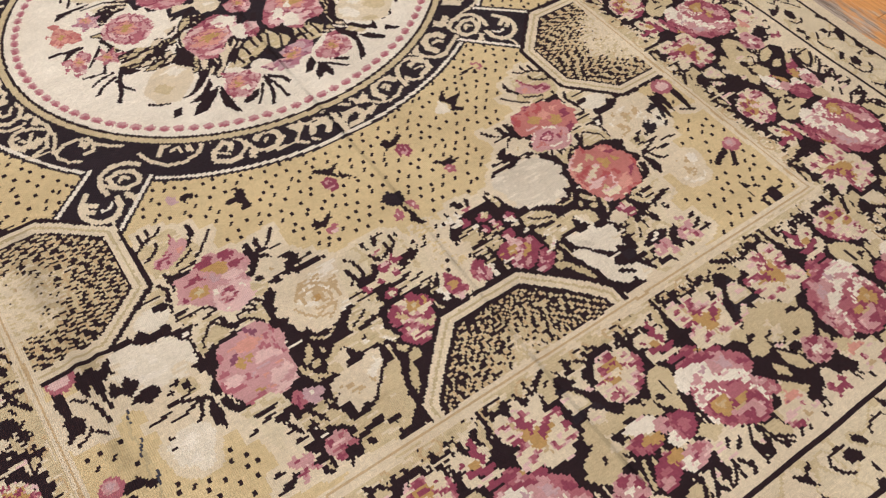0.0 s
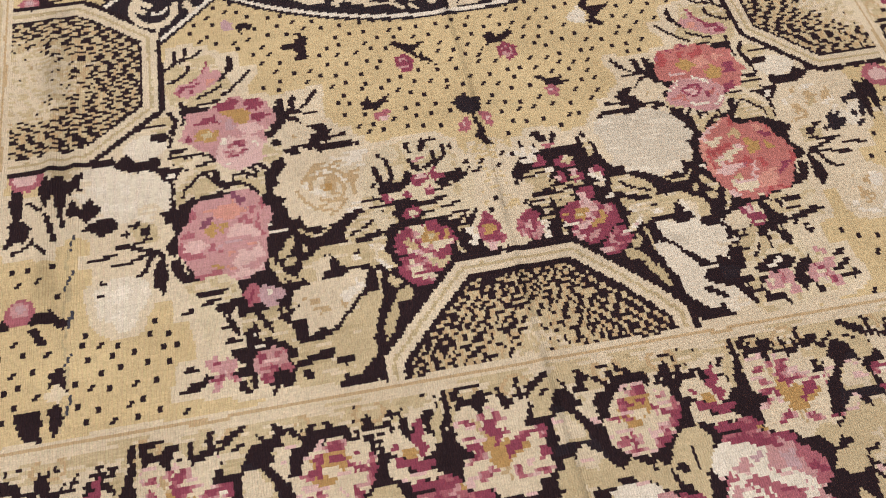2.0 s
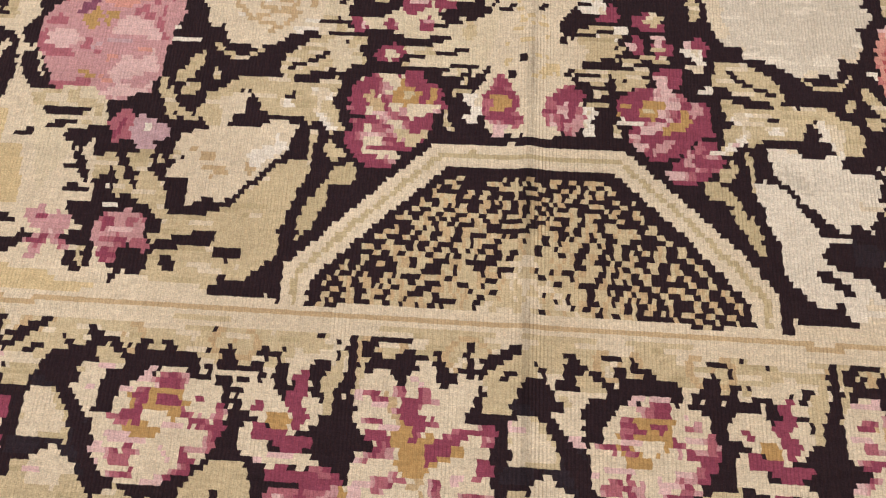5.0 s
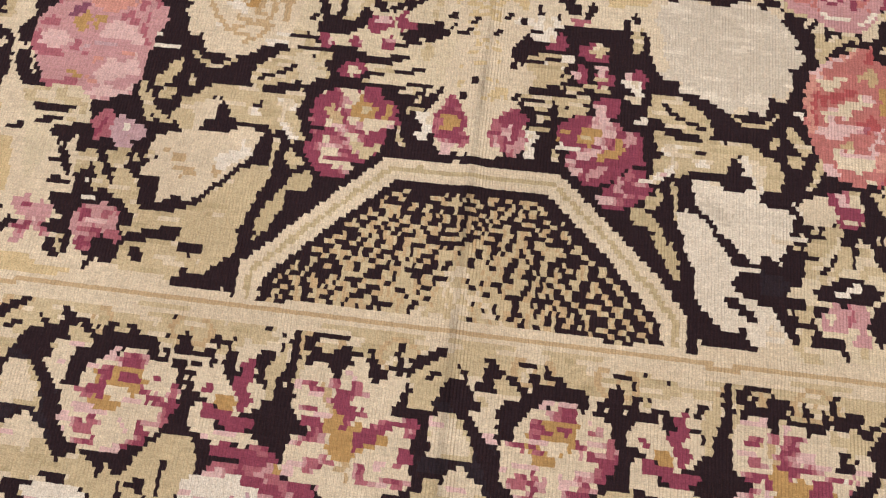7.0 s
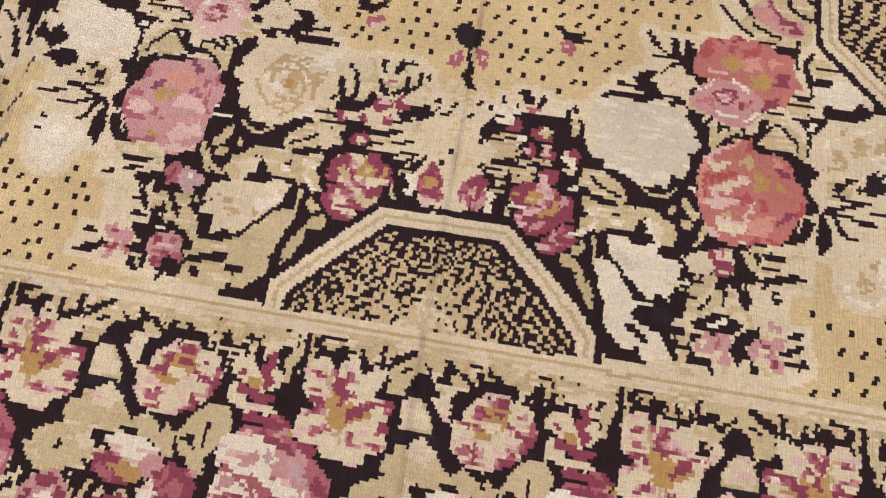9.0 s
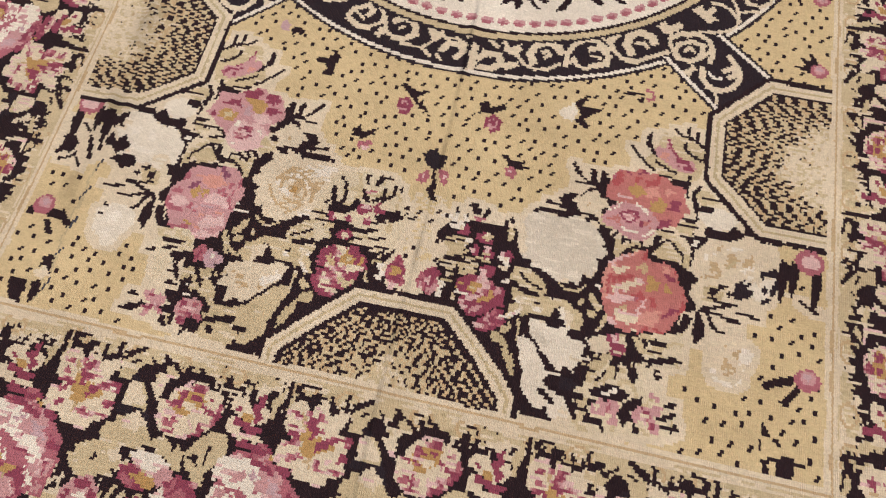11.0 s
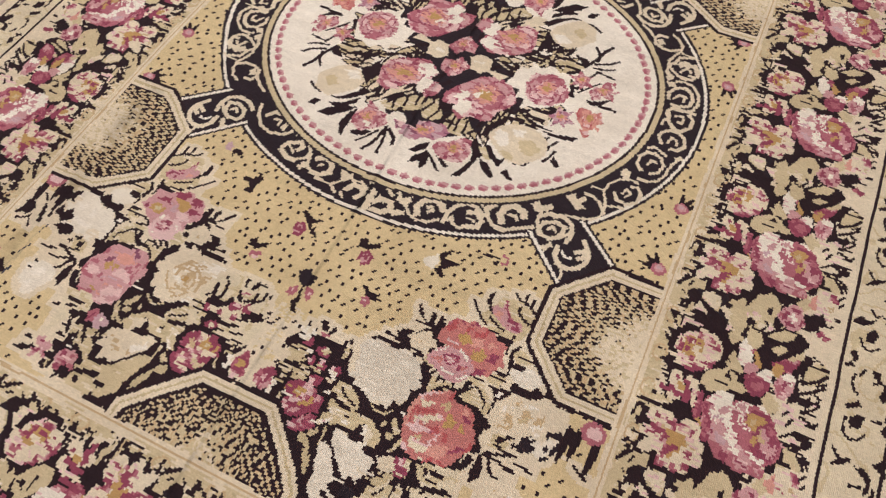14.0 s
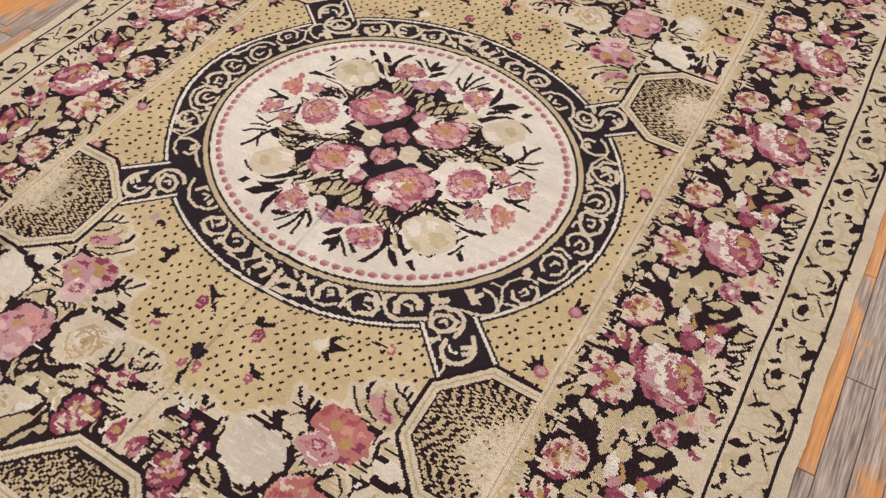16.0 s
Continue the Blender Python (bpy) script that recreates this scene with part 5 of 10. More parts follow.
    patch("wine", 46.1, -74.3, 44.5, -73.5, 43.5, -73.1, 42.6, -72.8, 42.0, -73.9, 41.7, -75.0, 43.6, -74.4, 45.0, -75.0, 45.7, -75.2)
    patch("wine", 47.1, -76.9, 46.0, -76.2, 45.8, -77.5, 46.5, -77.8)
    patch("ochre", 41.6, -71.9, 40.3, -72.7, 38.4, -72.0, 37.0, -72.2, 36.2, -73.6, 36.3, -74.9, 37.8, -75.5, 39.1, -74.6, 40.4, -73.9)
    patch("ochre", 45.5, -75.9, 43.7, -75.3, 41.8, -76.6, 41.9, -78.2, 43.8, -78.1, 45.1, -77.8)
    patch("sand", 44.6, -76.8, 43.3, -76.0, 42.5, -77.1, 43.8, -77.6)
    patch("face", 38.7, -75.7, 36.4, -75.2, 34.2, -76.9, 36.6, -77.7, 38.4, -77.4)
    patch("lilac", 41.3, -74.0, 39.1, -74.8, 39.1, -76.4, 41.0, -76.1)
    motif("double_flower", "ruffled flower with ochre heart", "field")
    patch("face", 42.2, -79.6, 41.4, -77.9, 40.2, -77.4, 38.9, -78.3, 37.5, -77.7, 35.7, -78.4, 34.4, -79.8, 35.5, -81.3, 34.7, -82.7, 36.2, -83.5, 37.6, -84.3, 39.4, -84.5, 41.1, -83.6, 42.4, -82.3)
    line(0.5, "ivory", 41.5, -79.0, 40.5, -78.3)
    line(0.5, "ivory", 36.5, -79.0, 35.6, -80.2)
    line(0.5, "ivory", 41.0, -82.8, 39.5, -83.5)
    line(0.5, "wine", 40.4, -80.0, 39.4, -79.4, 38.3, -79.3, 37.8, -80.5, 38.7, -81.4, 39.9, -81.7, 40.4, -80.7, 40.4, -80.0)
    patch("rose", 38.5, -78.6, 37.5, -78.6, 37.9, -79.7)
    motif("pale_blossom", "small cream blossom among spiky leaves", "field")
    patch("cream", 32.6, -77.8, 31.1, -77.2, 29.2, -76.6, 27.8, -77.8, 27.0, -78.6, 27.4, -80.3, 28.3, -81.3, 30.2, -81.6, 31.9, -80.4, 32.9, -78.9)
    patch("tan", 30.4, -78.7, 29.4, -79.6, 30.0, -80.2)
    motif("pale_blossom", "pale blossom with a lobed edge", "field")
    patch("outer", 63.2, -81.9, 62.5, -80.2, 60.9, -80.0, 58.4, -80.2, 57.1, -81.5, 54.9, -82.3, 53.6, -81.9, 52.2, -82.5, 51.0, -84.1, 49.7, -85.1, 49.9, -90.1, 52.1, -90.0, 52.5, -91.4, 53.8, -91.7, 55.0, -90.4, 56.3, -91.2, 57.9, -91.2, 58.7, -89.7, 60.0, -89.5, 61.6, -90.2, 62.4, -87.6, 63.5, -86.6, 64.1, -84.9)
    patch("rosette2", 61.3, -83.9, 59.2, -83.3, 59.0, -84.7, 60.7, -85.4)
    patch("rosette2", 57.5, -83.1, 55.6, -84.5, 56.0, -86.5, 57.3, -85.8)
    patch("rosette2", 60.0, -86.8, 57.1, -87.9, 55.0, -87.6, 55.2, -88.6, 57.9, -88.9, 59.8, -88.1)
    if F.flip < 0:
        motif("pale_blossom", "pale blossom with a lobed edge", "field")
        patch("bone", 60.6, -104.5, 61.1, -102.1, 59.1, -100.6, 55.9, -100.1, 53.3, -101.6, 52.9, -103.7, 54.4, -106.1, 55.2, -108.7, 57.2, -109.0, 59.1, -107.9, 60.3, -106.3)
        patch("fawn2", 59.1, -102.5, 57.1, -101.5, 55.6, -102.7, 56.8, -104.3, 58.3, -104.4)
        patch("fawn2", 58.7, -105.7, 57.1, -105.4, 56.8, -106.9, 57.9, -107.3)
        line(0.5, "black", 60.1, -100.7, 59.3, -100.9)
        line(0.5, "black", 60.3, -103.0, 59.6, -103.0)
    motif("pale_blossom", "pale blossom with a rosette of tan petals", "field")
    patch("inner", 33.6, -87.2, 32.4, -85.8, 30.9, -83.8, 28.5, -82.8, 27.1, -82.5, 25.9, -83.7, 23.1, -83.3, 20.8, -83.0, 18.7, -84.2, 18.0, -86.3, 19.2, -88.3, 19.1, -90.5, 19.9, -92.0, 18.7, -93.3, 19.8, -93.9, 21.5, -93.6, 20.7, -95.0, 22.6, -95.4, 24.0, -95.8, 25.0, -96.8, 26.4, -97.3, 27.5, -96.1, 28.5, -96.9, 29.8, -97.1, 30.5, -95.7, 30.5, -94.2, 31.7, -95.0, 32.4, -93.4, 32.9, -92.1, 32.5, -91.1, 34.0, -90.3, 34.1, -88.7, 32.9, -88.4)
    patch("rosette", 28.4, -86.1, 27.0, -85.5, 25.6, -85.3, 26.2, -86.2, 28.0, -86.5)
    patch("rosette", 29.6, -87.9, 28.6, -87.5, 27.5, -88.7, 28.8, -88.9, 29.6, -89.1)
    patch("rosette", 26.5, -88.9, 25.4, -87.9, 24.3, -89.5, 24.1, -90.9, 25.4, -90.5, 26.2, -89.8)
    patch("rosette", 22.7, -87.6, 21.1, -88.1, 20.8, -89.6, 21.9, -90.6, 23.1, -90.1)
    patch("rosette", 26.3, -91.2, 25.1, -90.9, 24.4, -91.8, 26.1, -92.2)
    patch("rosette", 25.4, -92.7, 22.6, -92.7, 23.1, -93.4, 25.3, -93.2)
    patch("rosette", 27.7, -93.6, 26.2, -93.5, 26.8, -94.6, 27.5, -94.5)
    patch("rosette", 25.1, -85.5, 23.5, -85.5, 23.6, -87.0, 24.5, -86.6)
    patch("light", 27.8, -87.7, 26.3, -86.9, 24.5, -86.6, 23.7, -88.0, 24.7, -88.5, 25.7, -87.6, 27.0, -88.9)
    patch("light", 28.9, -89.7, 26.8, -90.6, 26.4, -91.9, 28.2, -91.5)
    motif("peony", "great round peony with ochre heart", "field")
    patch("body", 49.1, -97.3, 49.1, -95.8, 48.7, -94.7, 48.0, -93.3, 47.2, -92.9, 47.2, -91.4, 46.6, -90.0, 45.4, -89.4, 43.2, -89.4, 41.5, -88.9, 40.3, -88.4, 38.8, -88.1, 37.5, -88.8, 36.1, -89.9, 35.7, -91.8, 34.9, -92.2, 34.7, -93.7, 35.2, -94.8, 35.7, -95.5, 35.7, -97.2, 35.9, -98.6, 36.0, -99.7, 36.0, -101.0, 36.7, -101.7, 36.7, -102.7, 37.1, -103.0, 38.4, -103.2, 39.0, -103.8, 40.4, -104.0, 41.5, -103.8, 42.3, -102.7, 43.7, -102.7, 44.8, -103.0, 46.0, -102.9, 46.9, -101.6, 47.7, -100.3, 48.2, -99.1)
    patch("deep", 49.0, -98.0, 48.7, -96.1, 47.4, -96.8, 47.0, -98.2, 45.5, -98.6, 45.4, -99.5, 47.2, -99.3, 48.5, -98.7)
    patch("deep", 46.7, -102.3, 45.0, -102.0, 42.6, -102.3, 42.2, -102.7, 44.8, -103.0, 46.0, -103.0)
    patch("deep", 47.3, -92.6, 46.7, -90.6, 45.9, -91.4, 46.0, -92.3, 46.7, -92.8)
    patch("deep", 48.6, -95.2, 47.8, -94.4, 46.8, -95.1, 46.0, -95.7, 47.9, -95.5)
    patch("plum", 45.8, -93.7, 45.1, -92.9, 44.3, -92.3, 43.8, -93.1, 44.6, -93.9, 45.0, -94.8, 45.6, -94.4)
    patch("mauve", 40.9, -89.2, 39.6, -88.9, 38.5, -89.9, 39.0, -91.0, 40.0, -90.4)
    patch("deep", 40.5, -93.8, 39.0, -93.3, 38.0, -93.8, 37.3, -94.8, 37.9, -95.1, 39.2, -94.4, 40.4, -94.2)
    patch("deep", 38.6, -92.2, 37.4, -91.9, 37.2, -93.0, 37.9, -92.8)
    patch("deep", 44.6, -97.2, 43.8, -97.3, 43.2, -98.4, 42.3, -98.9, 43.2, -99.1, 44.0, -98.4)
    patch("fawn", 45.1, -91.1, 43.0, -90.8, 41.5, -90.6, 40.4, -90.2, 39.2, -91.4, 38.2, -92.2, 39.7, -93.0, 41.4, -93.3, 43.6, -93.0, 43.8, -91.8)
    patch("ochre", 44.8, -94.7, 44.1, -93.6, 43.1, -93.8, 43.1, -95.5, 44.0, -96.1, 44.7, -95.4)
    patch("ochre", 42.8, -94.0, 41.3, -93.8, 41.7, -95.1, 42.3, -95.5)
    line(0.5, "fawn", 41.7, -99.4, 40.0, -99.0, 38.9, -98.4, 37.4, -98.1)
    line(0.5, "fawn", 42.0, -101.6, 40.5, -102.0)
    line(0.5, "ochre", 44.4, -101.0, 43.0, -101.4)
    patch("face", 41.6, -96.2, 40.9, -94.6, 39.7, -94.3, 38.8, -94.7, 37.5, -95.4, 36.5, -96.1, 36.9, -97.2, 38.2, -96.9, 39.8, -96.6, 40.9, -96.8)
    patch("face", 48.2, -97.5, 47.5, -95.9, 45.4, -96.2, 44.7, -97.2, 45.4, -98.3, 46.5, -98.3, 47.8, -98.0)
    line(0.5, "lilac", 43.6, -98.1, 42.0, -97.5, 39.9, -97.1)
    patch("face", 41.3, -100.4, 39.9, -99.6, 38.2, -99.3, 36.8, -98.6, 36.6, -100.0, 37.6, -101.4, 39.3, -101.4, 40.1, -102.0, 41.4, -101.7)
    patch("face", 42.0, -103.0, 39.7, -102.6, 36.8, -102.3, 37.1, -103.0, 38.8, -103.4, 40.4, -103.8, 41.6, -103.6)
    line(0.5, "deep", 36.9, -92.9, 36.8, -95.1, 36.3, -97.2)
    line(0.5, "deep", 36.8, -90.3, 36.1, -92.2)
    motif("bud", "rose and pale bud", "field")
    patch("rose", 40.3, -106.6, 39.6, -105.2, 38.1, -104.9, 37.5, -105.6, 37.9, -106.4, 37.9, -107.9, 38.9, -108.2, 39.0, -108.8, 39.6, -108.5)
    line(0.5, "wine", 39.6, -108.1, 39.1, -106.9, 38.6, -105.9)
    patch("lilac", 38.1, -106.9, 37.7, -105.6, 36.7, -105.5, 35.8, -105.9, 35.1, -106.3, 34.3, -106.5, 34.2, -107.6, 34.7, -108.2, 35.6, -108.1, 35.4, -108.8, 36.3, -109.1, 37.1, -108.8, 37.8, -107.9)
    patch("ivory", 36.7, -106.2, 35.9, -106.3, 35.9, -107.2, 36.5, -107.2)
    motif("small_flower", "small pink flower with wine streaks", "field")
    patch("pink", 46.2, -115.7, 45.4, -115.4, 44.5, -115.0, 43.9, -116.2, 43.2, -115.6, 42.0, -116.0, 41.6, -116.8, 42.0, -117.4, 41.4, -118.2, 40.7, -118.4, 41.5, -119.0, 42.5, -119.0, 42.7, -118.0, 43.3, -117.6, 43.4, -118.5, 44.1, -119.3, 44.2, -120.3, 45.3, -120.1, 45.1, -119.3, 44.7, -118.7, 45.6, -118.5, 44.4, -117.6, 44.2, -117.1, 45.3, -117.1, 45.8, -116.5)
    patch("wine", 45.0, -116.0, 44.5, -115.8, 44.2, -116.2, 44.7, -116.5)
    patch("wine", 45.4, -118.5, 44.3, -117.9, 43.7, -117.7, 43.7, -118.7, 44.4, -119.0)
    patch("wine", 42.7, -117.7, 42.1, -117.7, 41.9, -119.0, 42.5, -119.0)
    patch("blush", 43.7, -117.4, 43.2, -117.1, 42.7, -118.5, 43.2, -118.8)
    motif("small_flower", "small pink flower with wine streaks", "field")
    patch("rose", 39.6, -116.5, 39.1, -115.6, 38.0, -115.8, 37.7, -116.5, 37.0, -115.4, 35.4, -115.2, 34.9, -116.2, 35.2, -117.1, 35.7, -117.4, 34.8, -117.9, 34.4, -118.4, 34.9, -119.1, 35.8, -118.4, 36.6, -118.3, 37.0, -118.7, 37.1, -119.9, 38.4, -120.0, 39.1, -119.2, 38.7, -118.3, 38.2, -117.9, 38.3, -117.3, 39.2, -117.1)
    patch("wine", 39.1, -115.8, 38.2, -116.0, 37.7, -116.6, 37.0, -117.1, 36.6, -116.2, 36.1, -116.2, 36.2, -117.1, 36.9, -117.7, 37.8, -117.4, 38.9, -117.0)
    patch("wine", 38.8, -119.2, 37.6, -118.6, 37.0, -119.7, 38.3, -120.0)
    patch("wine", 36.7, -117.6, 35.5, -117.9, 35.6, -118.6, 36.4, -118.3)
    line(0.5, "pink", 36.3, -115.8, 35.4, -116.0)
    line(0.5, "pink", 38.0, -119.1, 37.6, -118.5)
    motif("lily", "folded pale lily with a long pale leaf", "field")
    patch("tail", 24.0, -110.0, 22.9, -109.9, 21.8, -109.3, 20.9, -109.4, 20.9, -111.3, 21.6, -112.5, 21.8, -113.7, 22.0, -114.6, 22.5, -115.4, 22.8, -116.6, 22.6, -118.1, 23.3, -118.9, 24.5, -120.2, 25.0, -120.7, 26.5, -121.4, 28.5, -121.7, 32.2, -121.5, 33.9, -120.8, 32.4, -120.2, 31.7, -119.1, 29.9, -118.6, 26.9, -117.6, 26.2, -116.5, 27.0, -115.7, 29.2, -115.4, 31.3, -116.3, 32.0, -117.1, 32.8, -117.1, 31.3, -116.0, 27.7, -114.8, 26.3, -114.8, 25.6, -113.3, 24.6, -112.1, 24.3, -110.9)
    patch("folded", 33.4, -108.1, 32.6, -107.1, 31.0, -106.7, 30.2, -106.2, 29.3, -106.2, 27.1, -106.3, 25.9, -106.3, 25.1, -105.6, 23.5, -105.4, 22.2, -105.9, 22.3, -106.6, 22.7, -107.2, 22.6, -108.2, 23.2, -109.1, 24.0, -109.6, 24.5, -110.2, 24.7, -111.0, 25.7, -111.9, 26.5, -112.4, 26.7, -113.1, 27.8, -113.6, 28.2, -114.3, 29.1, -114.3, 29.4, -113.4, 30.2, -113.6, 30.4, -114.3, 31.5, -114.6, 31.7, -111.9, 33.8, -111.6, 33.6, -110.3, 32.5, -110.0, 32.6, -109.4, 33.3, -109.1)
    patch("folded", 28.8, -106.3, 28.6, -104.6, 28.2, -103.2, 27.7, -102.2, 27.0, -102.6, 27.6, -103.9, 27.4, -104.4, 27.9, -106.3)
    patch("rosette3", 32.1, -109.1, 30.7, -108.8, 29.4, -109.1, 29.5, -109.6, 30.9, -109.9, 31.9, -109.6)
    patch("rosette3", 30.0, -110.6, 28.6, -110.2, 27.8, -110.3, 28.3, -111.3, 29.3, -111.6)
    patch("rosette3", 27.0, -110.6, 25.5, -110.6, 25.8, -111.2, 26.8, -111.2)
    patch("light", 26.0, -108.7, 24.4, -108.1, 23.1, -106.8, 23.2, -108.8, 24.8, -110.0, 26.4, -111.0)
    patch("black", 28.8, -106.0, 28.3, -104.9, 27.2, -104.6, 26.4, -104.2, 26.0, -104.9, 24.6, -104.9, 22.3, -104.9, 22.0, -105.3, 23.4, -105.4, 25.1, -105.6, 25.6, -106.4, 27.3, -106.4, 28.5, -106.3)
    patch("black", 29.5, -117.9, 28.7, -117.3, 27.7, -116.9, 27.5, -117.4, 28.7, -117.7, 29.3, -118.2)
    patch("black", 28.8, -119.7, 27.8, -118.6, 26.8, -117.9, 25.7, -117.8, 25.6, -118.6, 26.7, -118.9, 27.7, -119.7, 28.5, -119.9)
    line(0.5, "black", 31.5, -114.7, 30.1, -114.3, 28.7, -114.7, 26.5, -114.3, 25.9, -113.0, 24.7, -111.5, 24.2, -110.3, 23.1, -109.2)
    motif("leaf_spray", "black leaf at the foot of the octagon", "field")
    patch("black", 28.8, -122.0, 27.8, -121.6, 27.6, -120.3, 26.8, -120.3, 26.9, -121.2, 25.0, -120.6, 23.5, -119.6, 22.8, -118.1, 22.7, -116.5, 22.0, -115.0, 21.4, -113.9, 21.0, -118.6, 21.6, -120.1, 21.7, -122.1, 28.5, -122.2)
    patch("sand", 23.1, -121.3, 22.3, -121.0, 21.8, -121.6, 22.3, -122.2, 23.0, -121.9)
    motif("leaf_spray", "twigs with berries above the roses", "field")
    patch("black", 7.4, -84.9, 8.3, -83.7, 9.4, -84.3, 9.2, -84.9, 10.0, -85.2, 10.1, -86.5, 9.1, -86.4, 8.4, -85.9, 8.1, -85.0)
    line(0.6, "black", 5.5, -85.9, 6.1, -87.5, 6.9, -88.4, 7.9, -88.3, 8.7, -88.8)
    patch("black", 7.4, -86.8, 7.9, -86.4, 7.9, -87.7, 8.5, -88.1, 8.0, -88.8, 7.2, -88.3)
    patch("black", 10.8, -85.5, 11.4, -83.9, 11.9, -85.8, 11.3, -86.3, 10.8, -87.2, 10.4, -86.8)
    patch("black", 10.8, -89.1, 11.4, -88.2, 12.2, -87.7, 12.3, -89.0, 11.2, -89.9, 9.8, -90.0, 9.2, -91.0, 8.9, -90.2, 9.7, -89.0, 10.5, -89.5)
    patch("black", 2.6, -91.8, 3.9, -90.7, 6.4, -90.4, 6.2, -91.3, 7.9, -91.5, 8.1, -92.7, 3.9, -93.6, 3.1, -93.0)
    patch("black", 8.4, -93.0, 11.0, -91.8, 15.2, -91.0, 15.4, -92.8, 18.1, -93.6, 20.3, -94.1, 20.1, -94.6, 18.2, -94.8, 18.0, -97.4, 15.7, -98.5, 9.0, -100.2, 7.5, -98.4, 8.6, -96.0, 6.6, -96.3, 8.8, -94.1)
    line(0.7, "black", 15.0, -86.8, 15.2, -89.3, 15.8, -92.1)
    patch("black", 15.5, -86.1, 16.2, -85.5, 16.6, -86.3, 16.1, -86.9)
    line(0.6, "black", 17.5, -88.5, 17.2, -90.2, 16.6, -91.5, 17.5, -91.8)
    line(0.6, "black", 12.3, -88.4, 13.0, -90.0, 14.1, -91.0, 14.9, -91.7)
    patch("sand", 15.5, -88.6, 16.7, -87.4, 16.9, -90.0, 16.0, -90.9)
    patch("cream", 4.7, -89.5, 7.7, -88.8, 8.1, -89.9, 6.7, -90.5, 5.1, -90.6)
    patch("cream", 8.1, -92.0, 9.5, -91.6, 10.0, -92.4, 8.7, -93.0)
    patch("sand", 8.9, -97.5, 11.0, -97.3, 11.0, -97.7, 9.0, -98.0)
    patch("sand", 8.4, -98.7, 10.9, -98.1, 11.6, -98.7, 10.7, -99.3, 8.3, -99.8)
    patch("sand", 7.5, -95.0, 10.2, -94.0, 8.6, -95.3, 7.6, -95.8)
    patch("sand", 10.7, -95.5, 13.1, -95.4, 13.8, -96.1, 12.1, -96.1)
    motif("berry", "wine-red berry", "field")
    patch("wine", 6.0, -91.0, 7.4, -90.5, 8.0, -89.0, 8.8, -89.2, 8.9, -91.0, 7.9, -91.6)
    motif("berry", "wine-red berry", "field")
    patch("rose", 8.8, -87.4, 9.9, -86.7, 11.1, -87.1, 10.3, -87.8, 9.3, -87.8)
    motif("berry", "wine-red berry", "field")
    patch("wine", 9.9, -90.4, 12.3, -89.8, 12.6, -91.3, 11.4, -92.4, 10.4, -92.0)
    line(0.5, "pink", 10.6, -91.1, 11.8, -91.3)
    motif("berry", "wine-red berry", "field")
    patch("wine", 10.1, -93.0, 11.2, -93.1, 11.4, -95.0, 10.3, -95.5)
    patch("blush", 9.4, -94.0, 10.4, -93.6, 10.4, -95.1)
    motif("berry", "wine-red berry", "field")
    patch("wine", 11.9, -94.0, 12.9, -93.3, 14.2, -94.1, 13.8, -95.4, 12.3, -95.6)
    patch("blush", 12.1, -92.8, 13.3, -92.6, 13.0, -94.0, 12.1, -94.9)
    motif("berry", "wine-red berry", "field")
    patch("wine", 15.0, -93.6, 16.7, -92.9, 17.7, -94.0, 17.2, -95.2, 15.5, -95.2)
    patch("blush", 14.9, -93.6, 16.0, -93.4, 15.6, -95.2)
    motif("berry", "wine-red berry", "field")
    patch("wine", 11.8, -97.6, 13.2, -96.6, 14.9, -97.1, 14.8, -98.7, 13.7, -99.4, 12.4, -99.1)
    patch("blush", 12.0, -97.8, 13.3, -97.6, 13.4, -99.0, 12.4, -99.0)
    motif("pale_blossom", "tiny cream bud", "field")
    patch("cream", 15.0, -96.3, 17.0, -95.8, 16.9, -97.5, 16.0, -97.4)
    motif("berry", "wine-red berry", "field")
    patch("wine", 13.2, -91.4, 12.2, -91.0, 10.8, -90.8, 10.2, -90.4, 10.3, -92.0, 11.7, -92.4, 13.1, -92.4)
    patch("cream", 12.9, -89.8, 11.4, -90.2, 10.5, -90.2, 12.3, -91.0)


